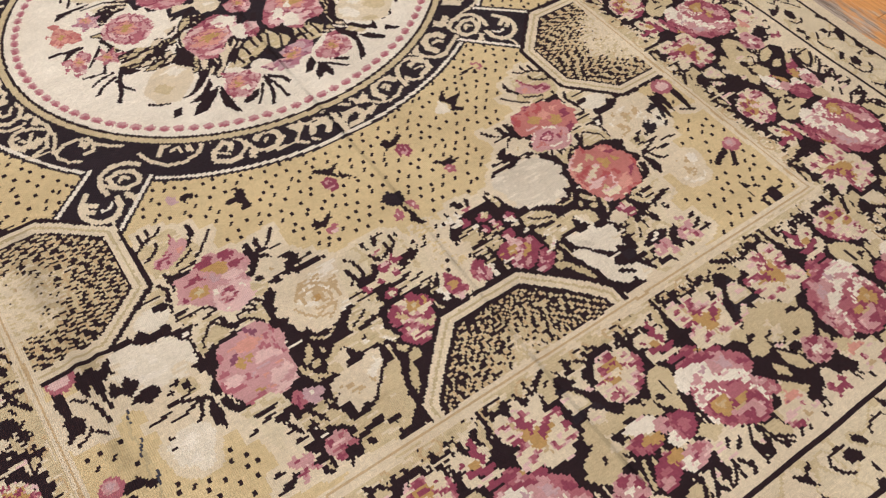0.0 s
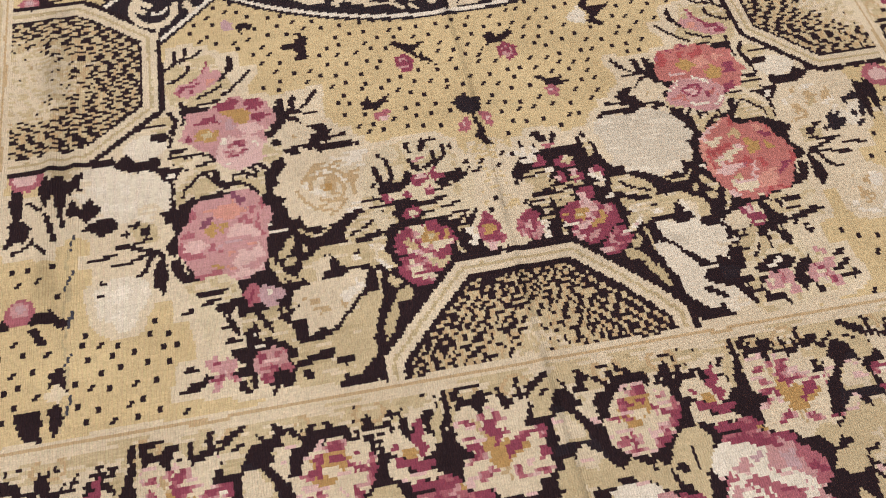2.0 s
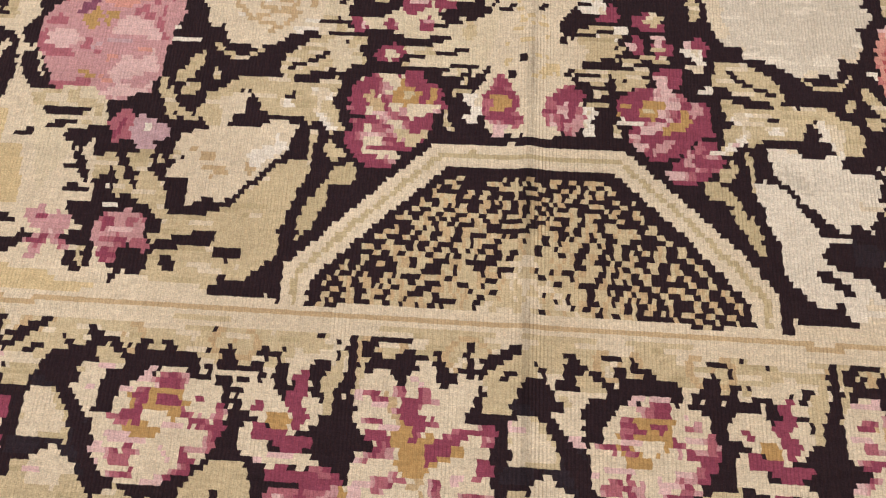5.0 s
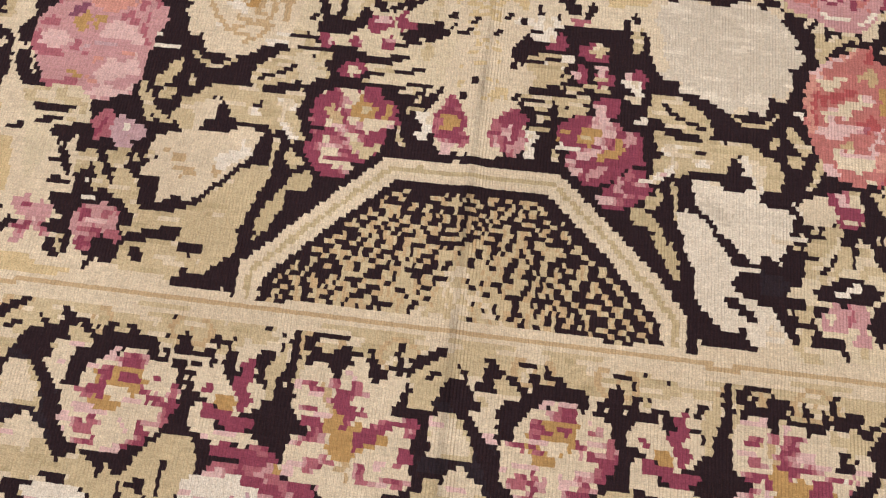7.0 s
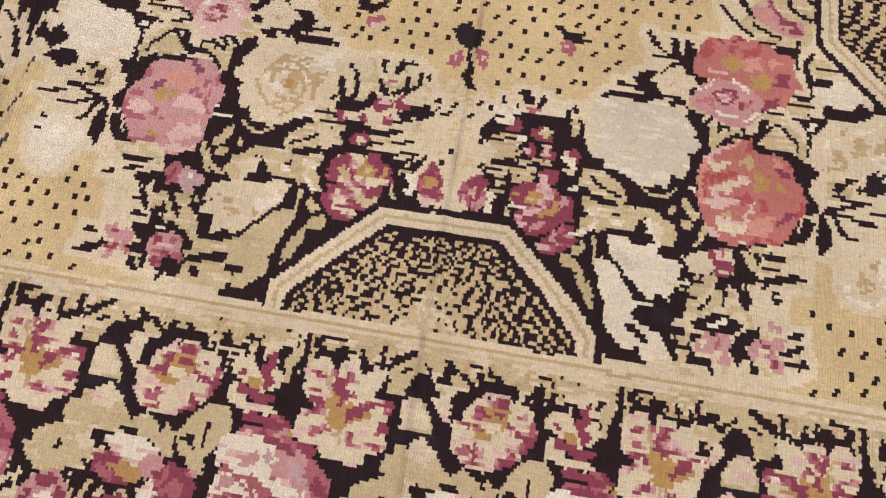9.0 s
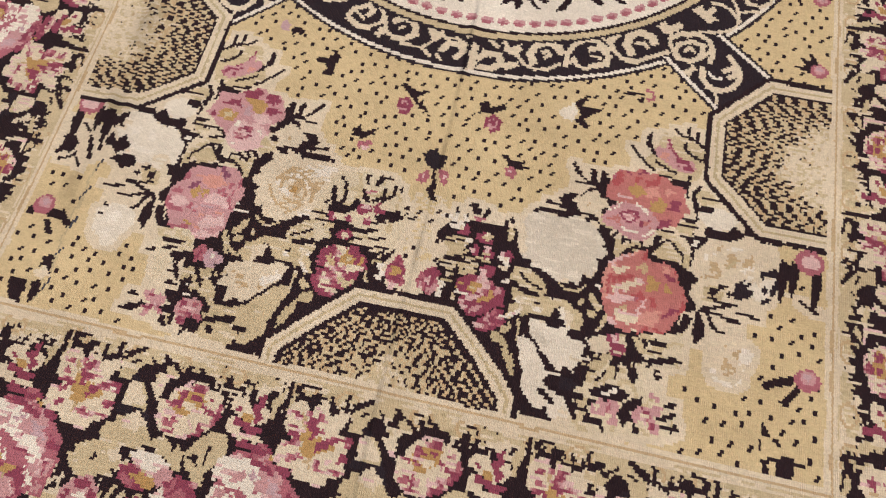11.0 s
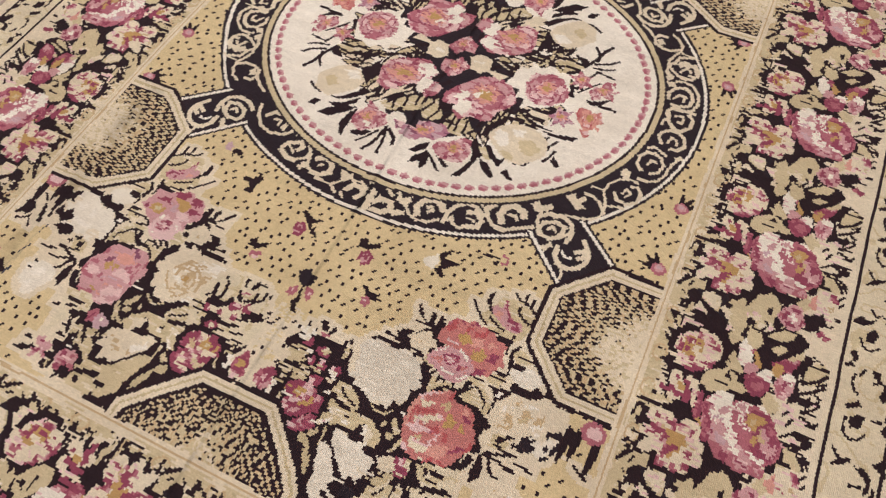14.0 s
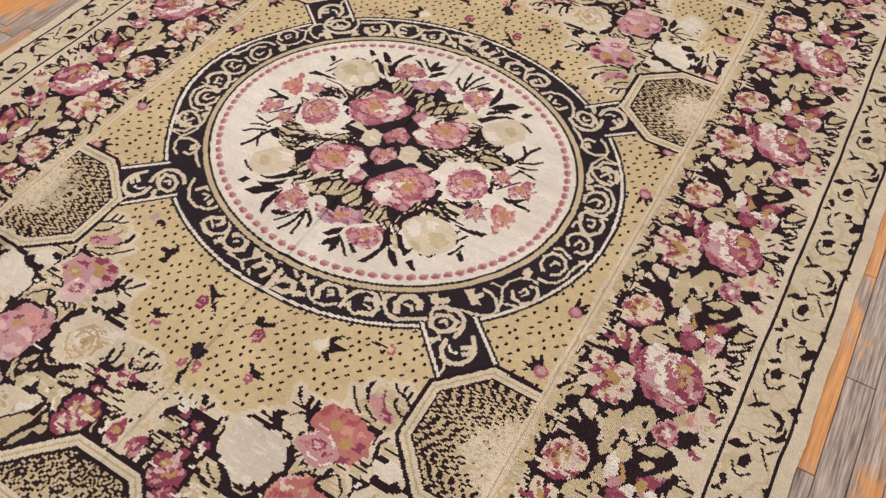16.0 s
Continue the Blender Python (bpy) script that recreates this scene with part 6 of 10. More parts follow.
def left_blooms():
    """The rose and the small flower of the pink bouquet by the octagon."""
    motif("leaf_spray", "black and sand leaves round the small bud", "field")
    patch("black", 72.8, -83.6, 71.3, -83.5, 70.8, -86.6, 71.3, -88.6, 72.0, -87.8)
    patch("black", 73.0, -92.2, 72.2, -89.3, 70.9, -88.5, 70.3, -90.7, 72.3, -92.4)
    patch("black", 67.6, -80.4, 66.4, -81.7, 64.6, -82.1, 63.2, -80.9, 62.4, -79.8, 63.1, -83.0, 63.9, -84.5, 65.3, -84.2, 66.4, -82.9)
    patch("sand", 67.3, -79.0, 63.2, -79.8, 64.6, -81.6, 66.1, -81.5)
    patch("black", 72.7, -88.3, 71.3, -87.0, 69.2, -89.4, 70.0, -91.9, 71.6, -91.6)
    line(0.7, "black", 67.2, -87.4, 66.1, -92.3)
    line(0.7, "black", 65.9, -85.1, 65.1, -90.0)
    patch("black", 63.5, -88.5, 61.9, -85.6, 60.0, -88.0, 62.1, -90.2)
    patch("black", 62.2, -91.3, 60.5, -89.8, 58.2, -89.9, 57.4, -91.9, 60.1, -93.0)
    line(0.6, "black", 67.6, -81.8, 65.0, -82.5, 62.8, -83.9)
    line(0.6, "black", 69.9, -84.6, 67.9, -86.6)
    line(0.5, "black", 69.3, -91.8, 67.0, -94.5)
    patch("band", 48.3, -103.2, 42.6, -102.4, 40.8, -104.1, 40.2, -106.7, 42.4, -107.4, 43.6, -110.1, 45.5, -113.8)
    patch("black", 46.8, -105.1, 45.0, -104.8, 42.0, -104.9, 42.0, -105.5, 44.7, -105.8, 46.7, -105.7)
    patch("black", 46.2, -106.7, 44.6, -106.3, 42.9, -106.3, 44.4, -107.1, 45.9, -107.1)
    patch("black", 44.3, -107.5, 42.7, -107.1, 41.1, -106.7, 39.5, -107.2, 39.8, -108.0, 41.7, -108.4, 42.1, -109.3, 42.9, -109.1, 44.1, -108.2)
    patch("black", 43.2, -109.1, 42.1, -109.5, 41.5, -110.9, 40.8, -112.9, 41.3, -112.7, 42.5, -111.0)
    line(0.5, "black", 43.5, -110.9, 42.6, -111.1)
    patch("black", 43.6, -113.2, 42.2, -112.8, 40.8, -113.4, 42.2, -113.8)
    line(0.5, "sand", 40.4, -109.9, 40.3, -112.2)
    line(0.5, "sand", 39.0, -109.6, 38.0, -112.7)
    patch("sand", 37.9, -109.3, 35.5, -109.2, 35.6, -110.7, 37.1, -111.1)
    patch("sand", 38.7, -112.9, 37.2, -112.2, 36.6, -113.5, 38.0, -113.9)
    patch("sand", 36.9, -111.7, 35.0, -111.3, 34.5, -112.8, 33.4, -113.4, 33.7, -114.4, 35.4, -114.3)
    patch("sand", 34.9, -114.3, 33.4, -114.4, 33.3, -116.1, 34.2, -115.7)
    patch("sand", 35.6, -102.6, 34.6, -102.2, 34.0, -104.0, 32.3, -105.2, 31.7, -104.6, 31.7, -105.7, 33.2, -105.6, 34.7, -104.4)
    patch("sand", 33.4, -115.6, 31.2, -115.1, 28.6, -114.6, 25.8, -112.2, 24.2, -110.5, 23.7, -112.7, 24.6, -115.7, 25.2, -117.5, 25.3, -119.2, 26.5, -120.2, 29.9, -121.4, 32.1, -121.6, 34.5, -121.0, 34.0, -119.2, 33.5, -117.4)
    line(0.5, "black", 33.0, -115.0, 30.3, -115.2, 27.7, -114.3, 26.2, -112.4, 24.6, -111.0, 23.8, -109.7)
    patch("black", 42.6, -115.1, 41.1, -114.7, 40.6, -115.5, 39.4, -115.7, 39.3, -114.2, 37.0, -113.8, 36.4, -114.5, 38.2, -115.1, 39.3, -116.2, 41.2, -116.3)
    patch("cream", 39.2, -114.6, 37.9, -114.3, 37.9, -114.8, 38.9, -115.1)
    patch("black", 42.3, -118.0, 40.9, -117.1, 39.8, -117.5, 39.8, -118.5, 41.4, -118.7)
    patch("black", 41.5, -119.5, 40.6, -119.1, 39.7, -120.7, 40.8, -121.0)
    patch("sand", 40.8, -119.4, 40.0, -119.4, 39.8, -120.5, 40.3, -120.7)
    patch("black", 34.5, -118.2, 32.5, -117.5, 30.4, -117.0, 28.6, -116.7, 28.0, -117.3, 29.2, -118.1, 31.0, -118.1, 32.5, -118.9, 33.4, -118.8)
    patch("black", 33.1, -119.3, 32.1, -119.0, 31.6, -120.3, 32.5, -120.7)
    patch("black", 28.5, -118.5, 27.2, -118.0, 25.8, -118.1, 25.8, -119.1, 27.1, -119.4, 28.4, -119.1)
    motif("small_flower", "small pink flower with wine streaks", "field")
    patch("pink", 39.8, -117.1, 38.9, -116.0, 38.1, -115.5, 36.7, -115.1, 35.4, -115.8, 34.7, -116.8, 35.2, -117.8, 37.0, -118.2, 38.1, -119.2, 39.1, -118.9)
    patch("wine", 39.3, -116.3, 38.2, -116.0, 37.7, -116.9, 38.6, -117.2)
    patch("wine", 37.6, -117.8, 36.3, -117.9, 36.6, -118.6)
    patch("wine", 39.0, -119.2, 37.9, -118.7, 37.4, -119.8, 38.6, -120.0)
    patch("rose", 37.3, -115.9, 36.2, -115.7, 35.7, -116.6, 36.6, -116.9)
    line(0.5, "blush", 37.7, -117.1, 36.3, -117.2)
    line(0.5, "rose", 38.8, -118.1, 37.7, -117.8)
    motif("pale_blossom", "pale blossom with a rosette of tan petals", "field")
    line(0.7, "ivory", 29.4, -89.6, 27.7, -88.0, 25.0, -87.9, 23.0, -89.6)
    line(0.7, "tan", 29.7, -88.7, 28.2, -86.9, 25.7, -86.7, 23.5, -87.9, 21.9, -89.9, 21.9, -92.2)
    line(0.7, "tan", 28.5, -90.6, 28.3, -88.6, 26.6, -87.9, 24.7, -88.5, 23.5, -90.2, 23.6, -92.3, 25.2, -93.1, 27.1, -92.6)
    line(0.5, "tan", 26.9, -90.2, 25.6, -89.5, 24.7, -90.7, 25.3, -91.8)
    line(0.6, "tan", 30.7, -90.3, 29.6, -92.4, 28.1, -94.0, 25.6, -94.8)
    patch("ochre", 26.2, -89.8, 25.2, -89.9, 25.4, -91.3, 26.4, -91.1)
    line(0.5, "tan", 23.4, -93.1, 24.5, -94.5, 26.1, -95.6)
    motif("leaf_spray", "twigs with berries above the roses", "field")
    patch("band", 20.0, -88.4, 18.4, -84.9, 12.1, -83.6, 6.8, -85.0, 3.9, -90.3, 2.9, -92.5, 4.7, -99.7, 8.9, -99.9, 18.4, -101.1, 21.3, -95.0)
    patch("black", 19.0, -88.4, 18.5, -87.8, 17.9, -87.9, 17.7, -89.7, 17.1, -90.4, 17.3, -91.3, 18.0, -91.2, 19.0, -91.9, 19.6, -91.7, 18.5, -90.8, 18.5, -89.4)
    line(0.7, "black", 16.5, -86.7, 16.0, -88.6, 16.0, -90.7, 16.8, -92.1)
    patch("black", 17.8, -86.1, 17.0, -85.5, 16.6, -86.3, 17.3, -86.4)
    patch("black", 13.0, -84.5, 12.4, -84.0, 11.9, -84.4, 12.4, -85.7, 11.9, -86.6, 12.6, -86.2)
    patch("black", 11.0, -86.4, 10.7, -85.1, 10.2, -83.8, 9.3, -84.1, 9.3, -85.3, 10.2, -86.5)
    patch("black", 13.1, -87.6, 12.4, -87.3, 11.9, -88.5, 11.2, -88.8, 10.8, -90.3, 11.7, -90.4, 12.5, -89.4)
    line(0.7, "black", 8.8, -86.7, 8.8, -88.5, 10.4, -89.7)
    line(0.7, "black", 6.9, -85.8, 6.8, -87.6, 7.7, -88.5, 8.7, -89.3)
    patch("black", 18.1, -91.4, 16.6, -90.9, 15.4, -91.8, 14.4, -91.3, 13.3, -89.5, 12.5, -90.6, 13.2, -92.3, 14.2, -92.9, 15.5, -93.5, 17.0, -93.3, 18.0, -93.7, 18.5, -93.0)
    patch("black", 9.3, -92.6, 7.3, -91.1, 4.8, -90.7, 4.7, -91.6, 3.6, -91.2, 4.0, -92.3, 5.6, -93.3, 7.0, -93.1, 8.7, -93.8)
    line(0.6, "black", 21.1, -94.2, 19.3, -93.9, 17.4, -94.5)
    line(0.6, "black", 20.1, -95.6, 17.3, -95.3, 13.8, -95.2)
    patch("black", 19.6, -96.7, 16.5, -95.8, 13.1, -95.0, 12.3, -95.7, 8.0, -95.2, 7.9, -95.7, 10.1, -96.5, 12.8, -96.6, 11.8, -98.4, 13.2, -99.0, 16.0, -99.0, 17.1, -96.8)
    line(0.5, "black", 10.4, -94.4, 6.9, -93.5)
    line(0.5, "black", 12.0, -97.7, 6.4, -96.9)
    patch("sand", 11.5, -97.0, 9.6, -96.7, 9.5, -97.3, 11.2, -97.6)
    patch("sand", 18.2, -96.1, 16.6, -95.6, 16.1, -96.3, 17.7, -97.0)
    patch("black", 18.6, -100.1, 17.4, -99.0, 13.2, -98.9, 11.8, -98.7, 9.0, -98.7, 8.4, -99.8, 9.4, -100.5, 11.6, -99.9, 14.4, -99.7, 16.4, -100.4, 17.6, -101.5, 18.5, -100.9)
    line(0.5, "black", 8.7, -99.1, 6.3, -98.5, 5.0, -98.9)
    line(0.6, "black", 8.8, -100.7, 7.1, -100.2, 6.0, -99.3)
    line(0.5, "black", 6.1, -100.1, 4.6, -99.5)
    patch("sand", 8.6, -99.5, 6.9, -99.1, 7.1, -99.8, 8.4, -100.1)
    line(0.5, "pink", 11.9, -88.2, 10.6, -87.5)
    line(0.5, "rose", 11.5, -87.6, 10.4, -87.6)
    motif("berry", "wine-red berry", "field")
    patch("wine", 18.0, -93.8, 17.1, -93.2, 16.3, -94.3, 16.6, -95.2, 17.5, -95.2)
    patch("blush", 17.0, -93.7, 16.3, -94.3, 16.7, -94.9)
    motif("berry", "wine-red berry", "field")
    patch("wine", 14.8, -93.8, 13.8, -93.2, 13.1, -94.3, 13.8, -95.0, 14.6, -94.9)
    patch("pink", 14.1, -93.6, 13.3, -93.7, 13.6, -94.5)
    motif("berry", "wine-red berry", "field")
    patch("wine", 13.3, -92.0, 12.4, -90.6, 10.2, -90.9, 10.0, -91.7, 11.0, -92.5, 12.4, -92.9)
    patch("blush", 12.5, -91.0, 11.0, -90.7, 10.4, -91.3, 11.9, -91.8)
    motif("berry", "wine-red berry", "field")
    patch("wine", 10.0, -90.8, 9.3, -89.7, 8.3, -90.1, 8.4, -91.0, 7.3, -91.1, 7.6, -91.8, 9.3, -92.3)
    patch("cream", 9.2, -90.3, 7.8, -90.4, 6.6, -91.0, 7.5, -91.2, 8.6, -91.1)
    motif("berry", "wine-red berry", "field")
    patch("wine", 11.3, -93.7, 10.2, -93.0, 9.6, -94.2, 10.3, -95.0, 11.2, -94.9)
    patch("pink", 10.7, -93.5, 9.8, -93.6, 10.1, -94.3)
    motif("berry", "wine-red berry", "field")
    patch("wine", 15.6, -97.8, 14.6, -96.5, 13.3, -96.3, 12.3, -97.3, 13.3, -98.5, 14.8, -98.7)
    patch("cream", 14.5, -97.3, 13.4, -97.0, 13.0, -97.7, 14.0, -98.3)
    motif("rose", "blush rose with wine shading", "field")
    patch("wine", 17.4, -101.3, 16.5, -100.8, 16.0, -100.3, 15.2, -99.9, 13.9, -99.6, 13.4, -99.9, 12.2, -99.6, 10.7, -99.4, 10.3, -100.4, 9.3, -100.8, 8.5, -101.6, 8.5, -102.6, 8.0, -102.6, 8.1, -103.3, 8.8, -103.8, 9.4, -104.2, 9.4, -105.0, 9.7, -106.4, 10.3, -107.2, 10.7, -107.9, 12.4, -107.9, 13.2, -108.1, 11.7, -108.7, 11.9, -109.4, 13.2, -109.9, 15.4, -109.7, 16.2, -109.3, 16.9, -108.4, 17.8, -107.5, 17.9, -106.7, 17.3, -106.3, 17.0, -105.6, 17.4, -104.9, 17.5, -102.6)
    patch("cream", 14.1, -99.9, 12.7, -99.7, 12.4, -100.6, 12.8, -101.3, 13.0, -102.4, 13.6, -103.0, 14.3, -102.6, 14.3, -100.9)
    patch("ochre", 13.3, -101.1, 12.5, -100.9, 11.6, -101.1, 10.7, -101.6, 10.5, -102.7, 11.1, -103.2, 12.4, -103.3, 13.2, -103.0)
    patch("sand", 12.6, -101.6, 11.4, -101.7, 11.2, -102.7, 12.3, -102.8)
    patch("cream", 13.9, -103.1, 13.0, -103.1, 11.9, -103.3, 11.0, -103.1, 10.5, -102.9, 9.9, -103.1, 8.6, -103.1, 9.4, -104.0, 10.7, -104.3, 11.3, -104.7, 12.4, -104.5, 13.0, -104.0)
    patch("tan", 15.9, -101.3, 15.2, -101.6, 14.9, -102.6, 14.4, -103.5, 13.8, -104.0, 14.4, -104.2, 15.3, -103.5, 15.9, -102.8)
    patch("cream", 17.0, -103.4, 15.9, -103.3, 14.9, -103.9, 13.8, -104.1, 13.3, -104.9, 12.1, -105.1, 11.6, -106.0, 12.4, -106.1, 13.4, -105.8, 14.4, -105.0, 15.1, -104.3, 16.7, -104.0)
    patch("sand", 13.8, -104.9, 13.2, -105.6, 11.8, -105.9, 11.0, -106.3, 10.4, -106.1, 10.0, -105.5, 9.8, -106.4, 10.7, -107.2, 11.2, -107.5, 12.1, -107.2, 12.9, -106.8, 13.7, -106.1)
    patch("cream", 16.7, -105.1, 15.8, -105.2, 15.0, -105.9, 14.4, -106.3, 13.8, -107.2, 13.1, -107.7, 14.0, -107.9, 15.2, -107.5, 15.8, -106.8, 16.3, -106.1)
    patch("cream", 16.1, -107.8, 14.9, -108.1, 13.5, -107.9, 12.5, -108.4, 11.7, -108.7, 12.0, -109.4, 12.9, -109.3, 13.7, -109.0, 14.9, -108.7, 15.8, -108.5)
    patch("black", 17.5, -104.4, 15.9, -104.5, 15.9, -105.1, 17.5, -105.0)
    patch("ochre", 9.9, -101.7, 9.2, -101.7, 8.9, -102.9, 9.6, -103.0)
    motif("small_flower", "small wine and ochre flower", "field")
    patch("wine", 3.7, -100.3, 3.1, -99.2, 2.5, -99.7, 2.1, -100.4, 1.4, -101.3, 1.0, -102.3, 1.5, -103.3, 0.9, -103.9, 0.8, -105.0, 1.6, -105.3, 2.2, -105.0, 2.7, -104.2, 3.6, -104.5, 4.3, -104.3, 4.7, -103.3, 4.7, -101.9, 4.2, -101.3, 3.7, -100.9)
    patch("ochre", 4.0, -102.3, 2.9, -101.5, 2.1, -102.3, 2.2, -103.5, 3.3, -103.8, 4.1, -103.3)
    patch("cream", 4.2, -104.3, 2.7, -104.4, 2.2, -104.9, 1.9, -105.8, 2.5, -106.1, 3.5, -106.1, 4.1, -105.4)
    line(0.5, "wine", 3.7, -103.9, 3.5, -104.7)
    line(0.5, "wine", 2.6, -103.7, 2.6, -104.9)


def right_blooms():
    """The roses and the small flower of the salmon bouquet by the octagon."""
    motif("leaf_spray", "black and sand leaves under the salmon peony", "field")
    patch("band", 38.3, -105.9, 49.0, -103.5, 49.2, -109.6, 44.3, -110.9, 43.0, -113.2, 43.7, -115.7, 46.7, -116.6, 48.9, -117.2, 48.7, -120.1, 45.9, -120.9, 32.4, -122.6, 31.6, -117.5, 32.2, -112.5, 37.3, -111.2)
    patch("black", 29.1, -107.1, 31.4, -106.5, 33.4, -106.6, 32.2, -107.8, 33.5, -109.0, 34.1, -110.0, 32.5, -111.6, 32.1, -110.9, 32.8, -109.1, 31.5, -108.6, 29.4, -108.3)
    patch("black", 39.2, -106.1, 39.9, -104.6, 41.3, -104.8, 41.9, -106.5, 41.2, -107.9, 42.8, -108.7, 43.1, -109.9, 41.1, -110.7, 39.9, -109.2, 39.5, -107.8)
    patch("sand", 40.2, -106.0, 41.2, -105.7, 41.9, -106.6, 42.8, -107.4, 43.8, -108.3, 45.1, -108.5, 43.1, -109.1, 41.5, -108.0)
    patch("black", 43.0, -106.2, 44.4, -105.5, 46.4, -105.9, 46.4, -106.5, 43.8, -106.6)
    patch("black", 43.0, -107.6, 45.7, -107.6, 45.6, -108.1, 43.4, -108.2)
    patch("black", 42.1, -106.1, 42.9, -105.7, 43.2, -107.3, 42.4, -107.5)
    patch("black", 42.9, -109.6, 45.0, -108.7, 47.6, -108.2, 49.2, -108.6, 49.2, -109.1, 47.5, -109.3, 45.0, -110.1, 43.4, -110.1)
    patch("black", 43.3, -110.4, 44.1, -109.9, 43.9, -111.0, 43.4, -111.1)
    patch("black", 44.4, -111.2, 45.0, -110.9, 45.3, -111.8, 45.9, -112.0, 45.7, -112.6, 45.0, -112.6)
    patch("black", 31.2, -113.0, 33.5, -112.4, 34.8, -112.9, 35.1, -113.9, 33.8, -113.7, 33.5, -115.0, 32.9, -116.6, 31.6, -116.5, 31.2, -114.7)
    patch("night", 29.0, -115.2, 30.9, -115.3, 32.3, -116.4, 31.3, -117.1, 29.1, -117.1)
    patch("sand", 33.7, -111.7, 36.0, -110.9, 36.7, -111.6, 35.4, -113.4, 33.7, -113.1)
    patch("sand", 33.4, -113.7, 35.4, -113.4, 35.1, -114.8, 33.7, -115.7)
    patch("black", 35.0, -114.8, 36.3, -113.3, 37.0, -111.9, 37.6, -110.1, 39.9, -109.1, 40.9, -110.0, 40.5, -111.5, 39.8, -111.2, 38.9, -111.0, 38.6, -113.0, 38.6, -114.1, 37.9, -114.2, 37.6, -113.2, 36.6, -113.7, 35.3, -115.2)
    patch("sand", 37.2, -111.9, 38.0, -111.6, 38.1, -113.8, 36.6, -114.7, 35.3, -115.5, 36.3, -114.0)
    patch("sand", 38.8, -111.3, 39.9, -111.1, 40.2, -112.8, 41.1, -113.3, 40.4, -114.8, 39.8, -112.9, 38.8, -112.7)
    patch("black", 40.1, -111.5, 41.5, -110.9, 42.1, -112.5, 41.5, -114.3, 41.0, -113.7, 40.3, -112.9)
    patch("black", 34.1, -116.7, 36.0, -115.6, 37.0, -115.0, 39.2, -115.0, 39.2, -115.5, 41.1, -115.9, 40.8, -116.7, 38.5, -117.6, 36.7, -117.6, 36.0, -117.1, 34.7, -117.2)
    line(0.5, "cream", 37.5, -116.0, 38.7, -115.9)
    line(0.5, "cream", 36.5, -116.8, 37.7, -116.4)
    patch("black", 30.6, -117.1, 32.9, -117.3, 34.8, -117.9, 36.1, -117.8, 35.8, -118.4, 34.2, -118.6, 34.5, -119.2, 34.9, -120.2, 37.0, -120.2, 37.4, -121.4, 37.7, -122.0, 37.2, -121.9, 36.7, -121.0, 34.2, -121.1, 33.5, -119.6, 32.3, -119.5, 32.7, -121.0, 32.0, -121.0, 31.3, -119.6, 30.0, -118.2, 32.3, -118.5)
    patch("sand", 32.5, -118.2, 34.2, -117.8, 34.4, -118.8, 32.9, -119.2)
    patch("sand", 33.0, -119.7, 33.9, -119.7, 34.0, -121.4, 33.0, -121.5)
    patch("black", 40.0, -117.4, 40.7, -116.9, 42.0, -116.3, 43.3, -116.0, 43.0, -117.1, 42.0, -118.0, 41.0, -118.6, 40.4, -118.8, 42.6, -118.6, 42.3, -119.3, 41.0, -119.8, 40.4, -120.8, 41.0, -121.0, 40.3, -120.6, 40.0, -119.7, 39.4, -119.2, 38.8, -118.8, 40.0, -118.1)
    patch("black", 42.2, -119.8, 43.2, -119.9, 43.2, -120.8, 42.1, -120.9)
    patch("black", 45.3, -118.6, 47.2, -117.8, 48.9, -117.2, 48.8, -117.8, 47.5, -118.4, 46.0, -118.9)
    patch("black", 46.5, -119.1, 48.4, -119.1, 48.8, -119.6, 48.7, -120.1, 48.1, -119.7, 46.8, -119.6)
    motif("bud", "cream and wine bud", "field")
    patch("cream", 33.2, -107.6, 35.0, -106.6, 36.4, -106.9, 37.0, -108.5, 36.7, -109.6, 34.7, -110.2, 33.4, -109.7)
    patch("wine", 35.8, -106.3, 36.7, -106.4, 37.3, -107.6, 39.3, -107.4, 39.6, -108.8, 38.6, -110.1, 37.6, -109.8, 36.6, -109.6, 37.1, -108.5, 36.2, -107.4)
    line(0.5, "cream", 37.7, -109.1, 38.7, -109.1)
    motif("small_flower", "small pink flower with cream petals", "field")
    patch("pink", 34.7, -119.5, 35.4, -118.4, 36.3, -117.2, 37.0, -118.0, 38.5, -117.2, 39.5, -117.7, 39.8, -118.6, 38.9, -119.2, 39.8, -119.9, 39.5, -120.4, 37.9, -120.4, 37.6, -119.7, 36.4, -119.6)
    patch("cream", 35.0, -118.2, 36.1, -117.8, 36.2, -118.6, 35.4, -119.1)
    patch("cream", 37.5, -119.1, 38.6, -119.2, 38.5, -120.1, 37.7, -120.0)
    line(0.5, "rose", 37.6, -117.6, 37.3, -119.0)
    patch("rose", 38.5, -119.8, 39.7, -120.0, 39.2, -120.4)
    motif("small_flower", "small pink flower with wine streaks", "field")
    patch("pink", 41.6, -118.9, 42.3, -117.6, 43.5, -117.2, 44.8, -117.6, 45.1, -116.8, 46.7, -116.7, 46.7, -117.9, 45.4, -118.5, 46.0, -118.9, 46.6, -119.8, 46.6, -120.4, 44.9, -120.3, 44.4, -118.9, 44.1, -118.2, 43.5, -118.3, 43.4, -119.3, 42.2, -119.5)
    patch("wine", 43.1, -117.5, 44.8, -117.6, 44.9, -119.1, 46.0, -119.7, 44.7, -120.1, 44.2, -118.8, 43.4, -117.9)
    patch("cream", 43.6, -118.2, 44.3, -118.1, 44.3, -120.1, 43.5, -120.2)
    motif("leaf_spray", "pale slivers among the twigs above the roses", "field")
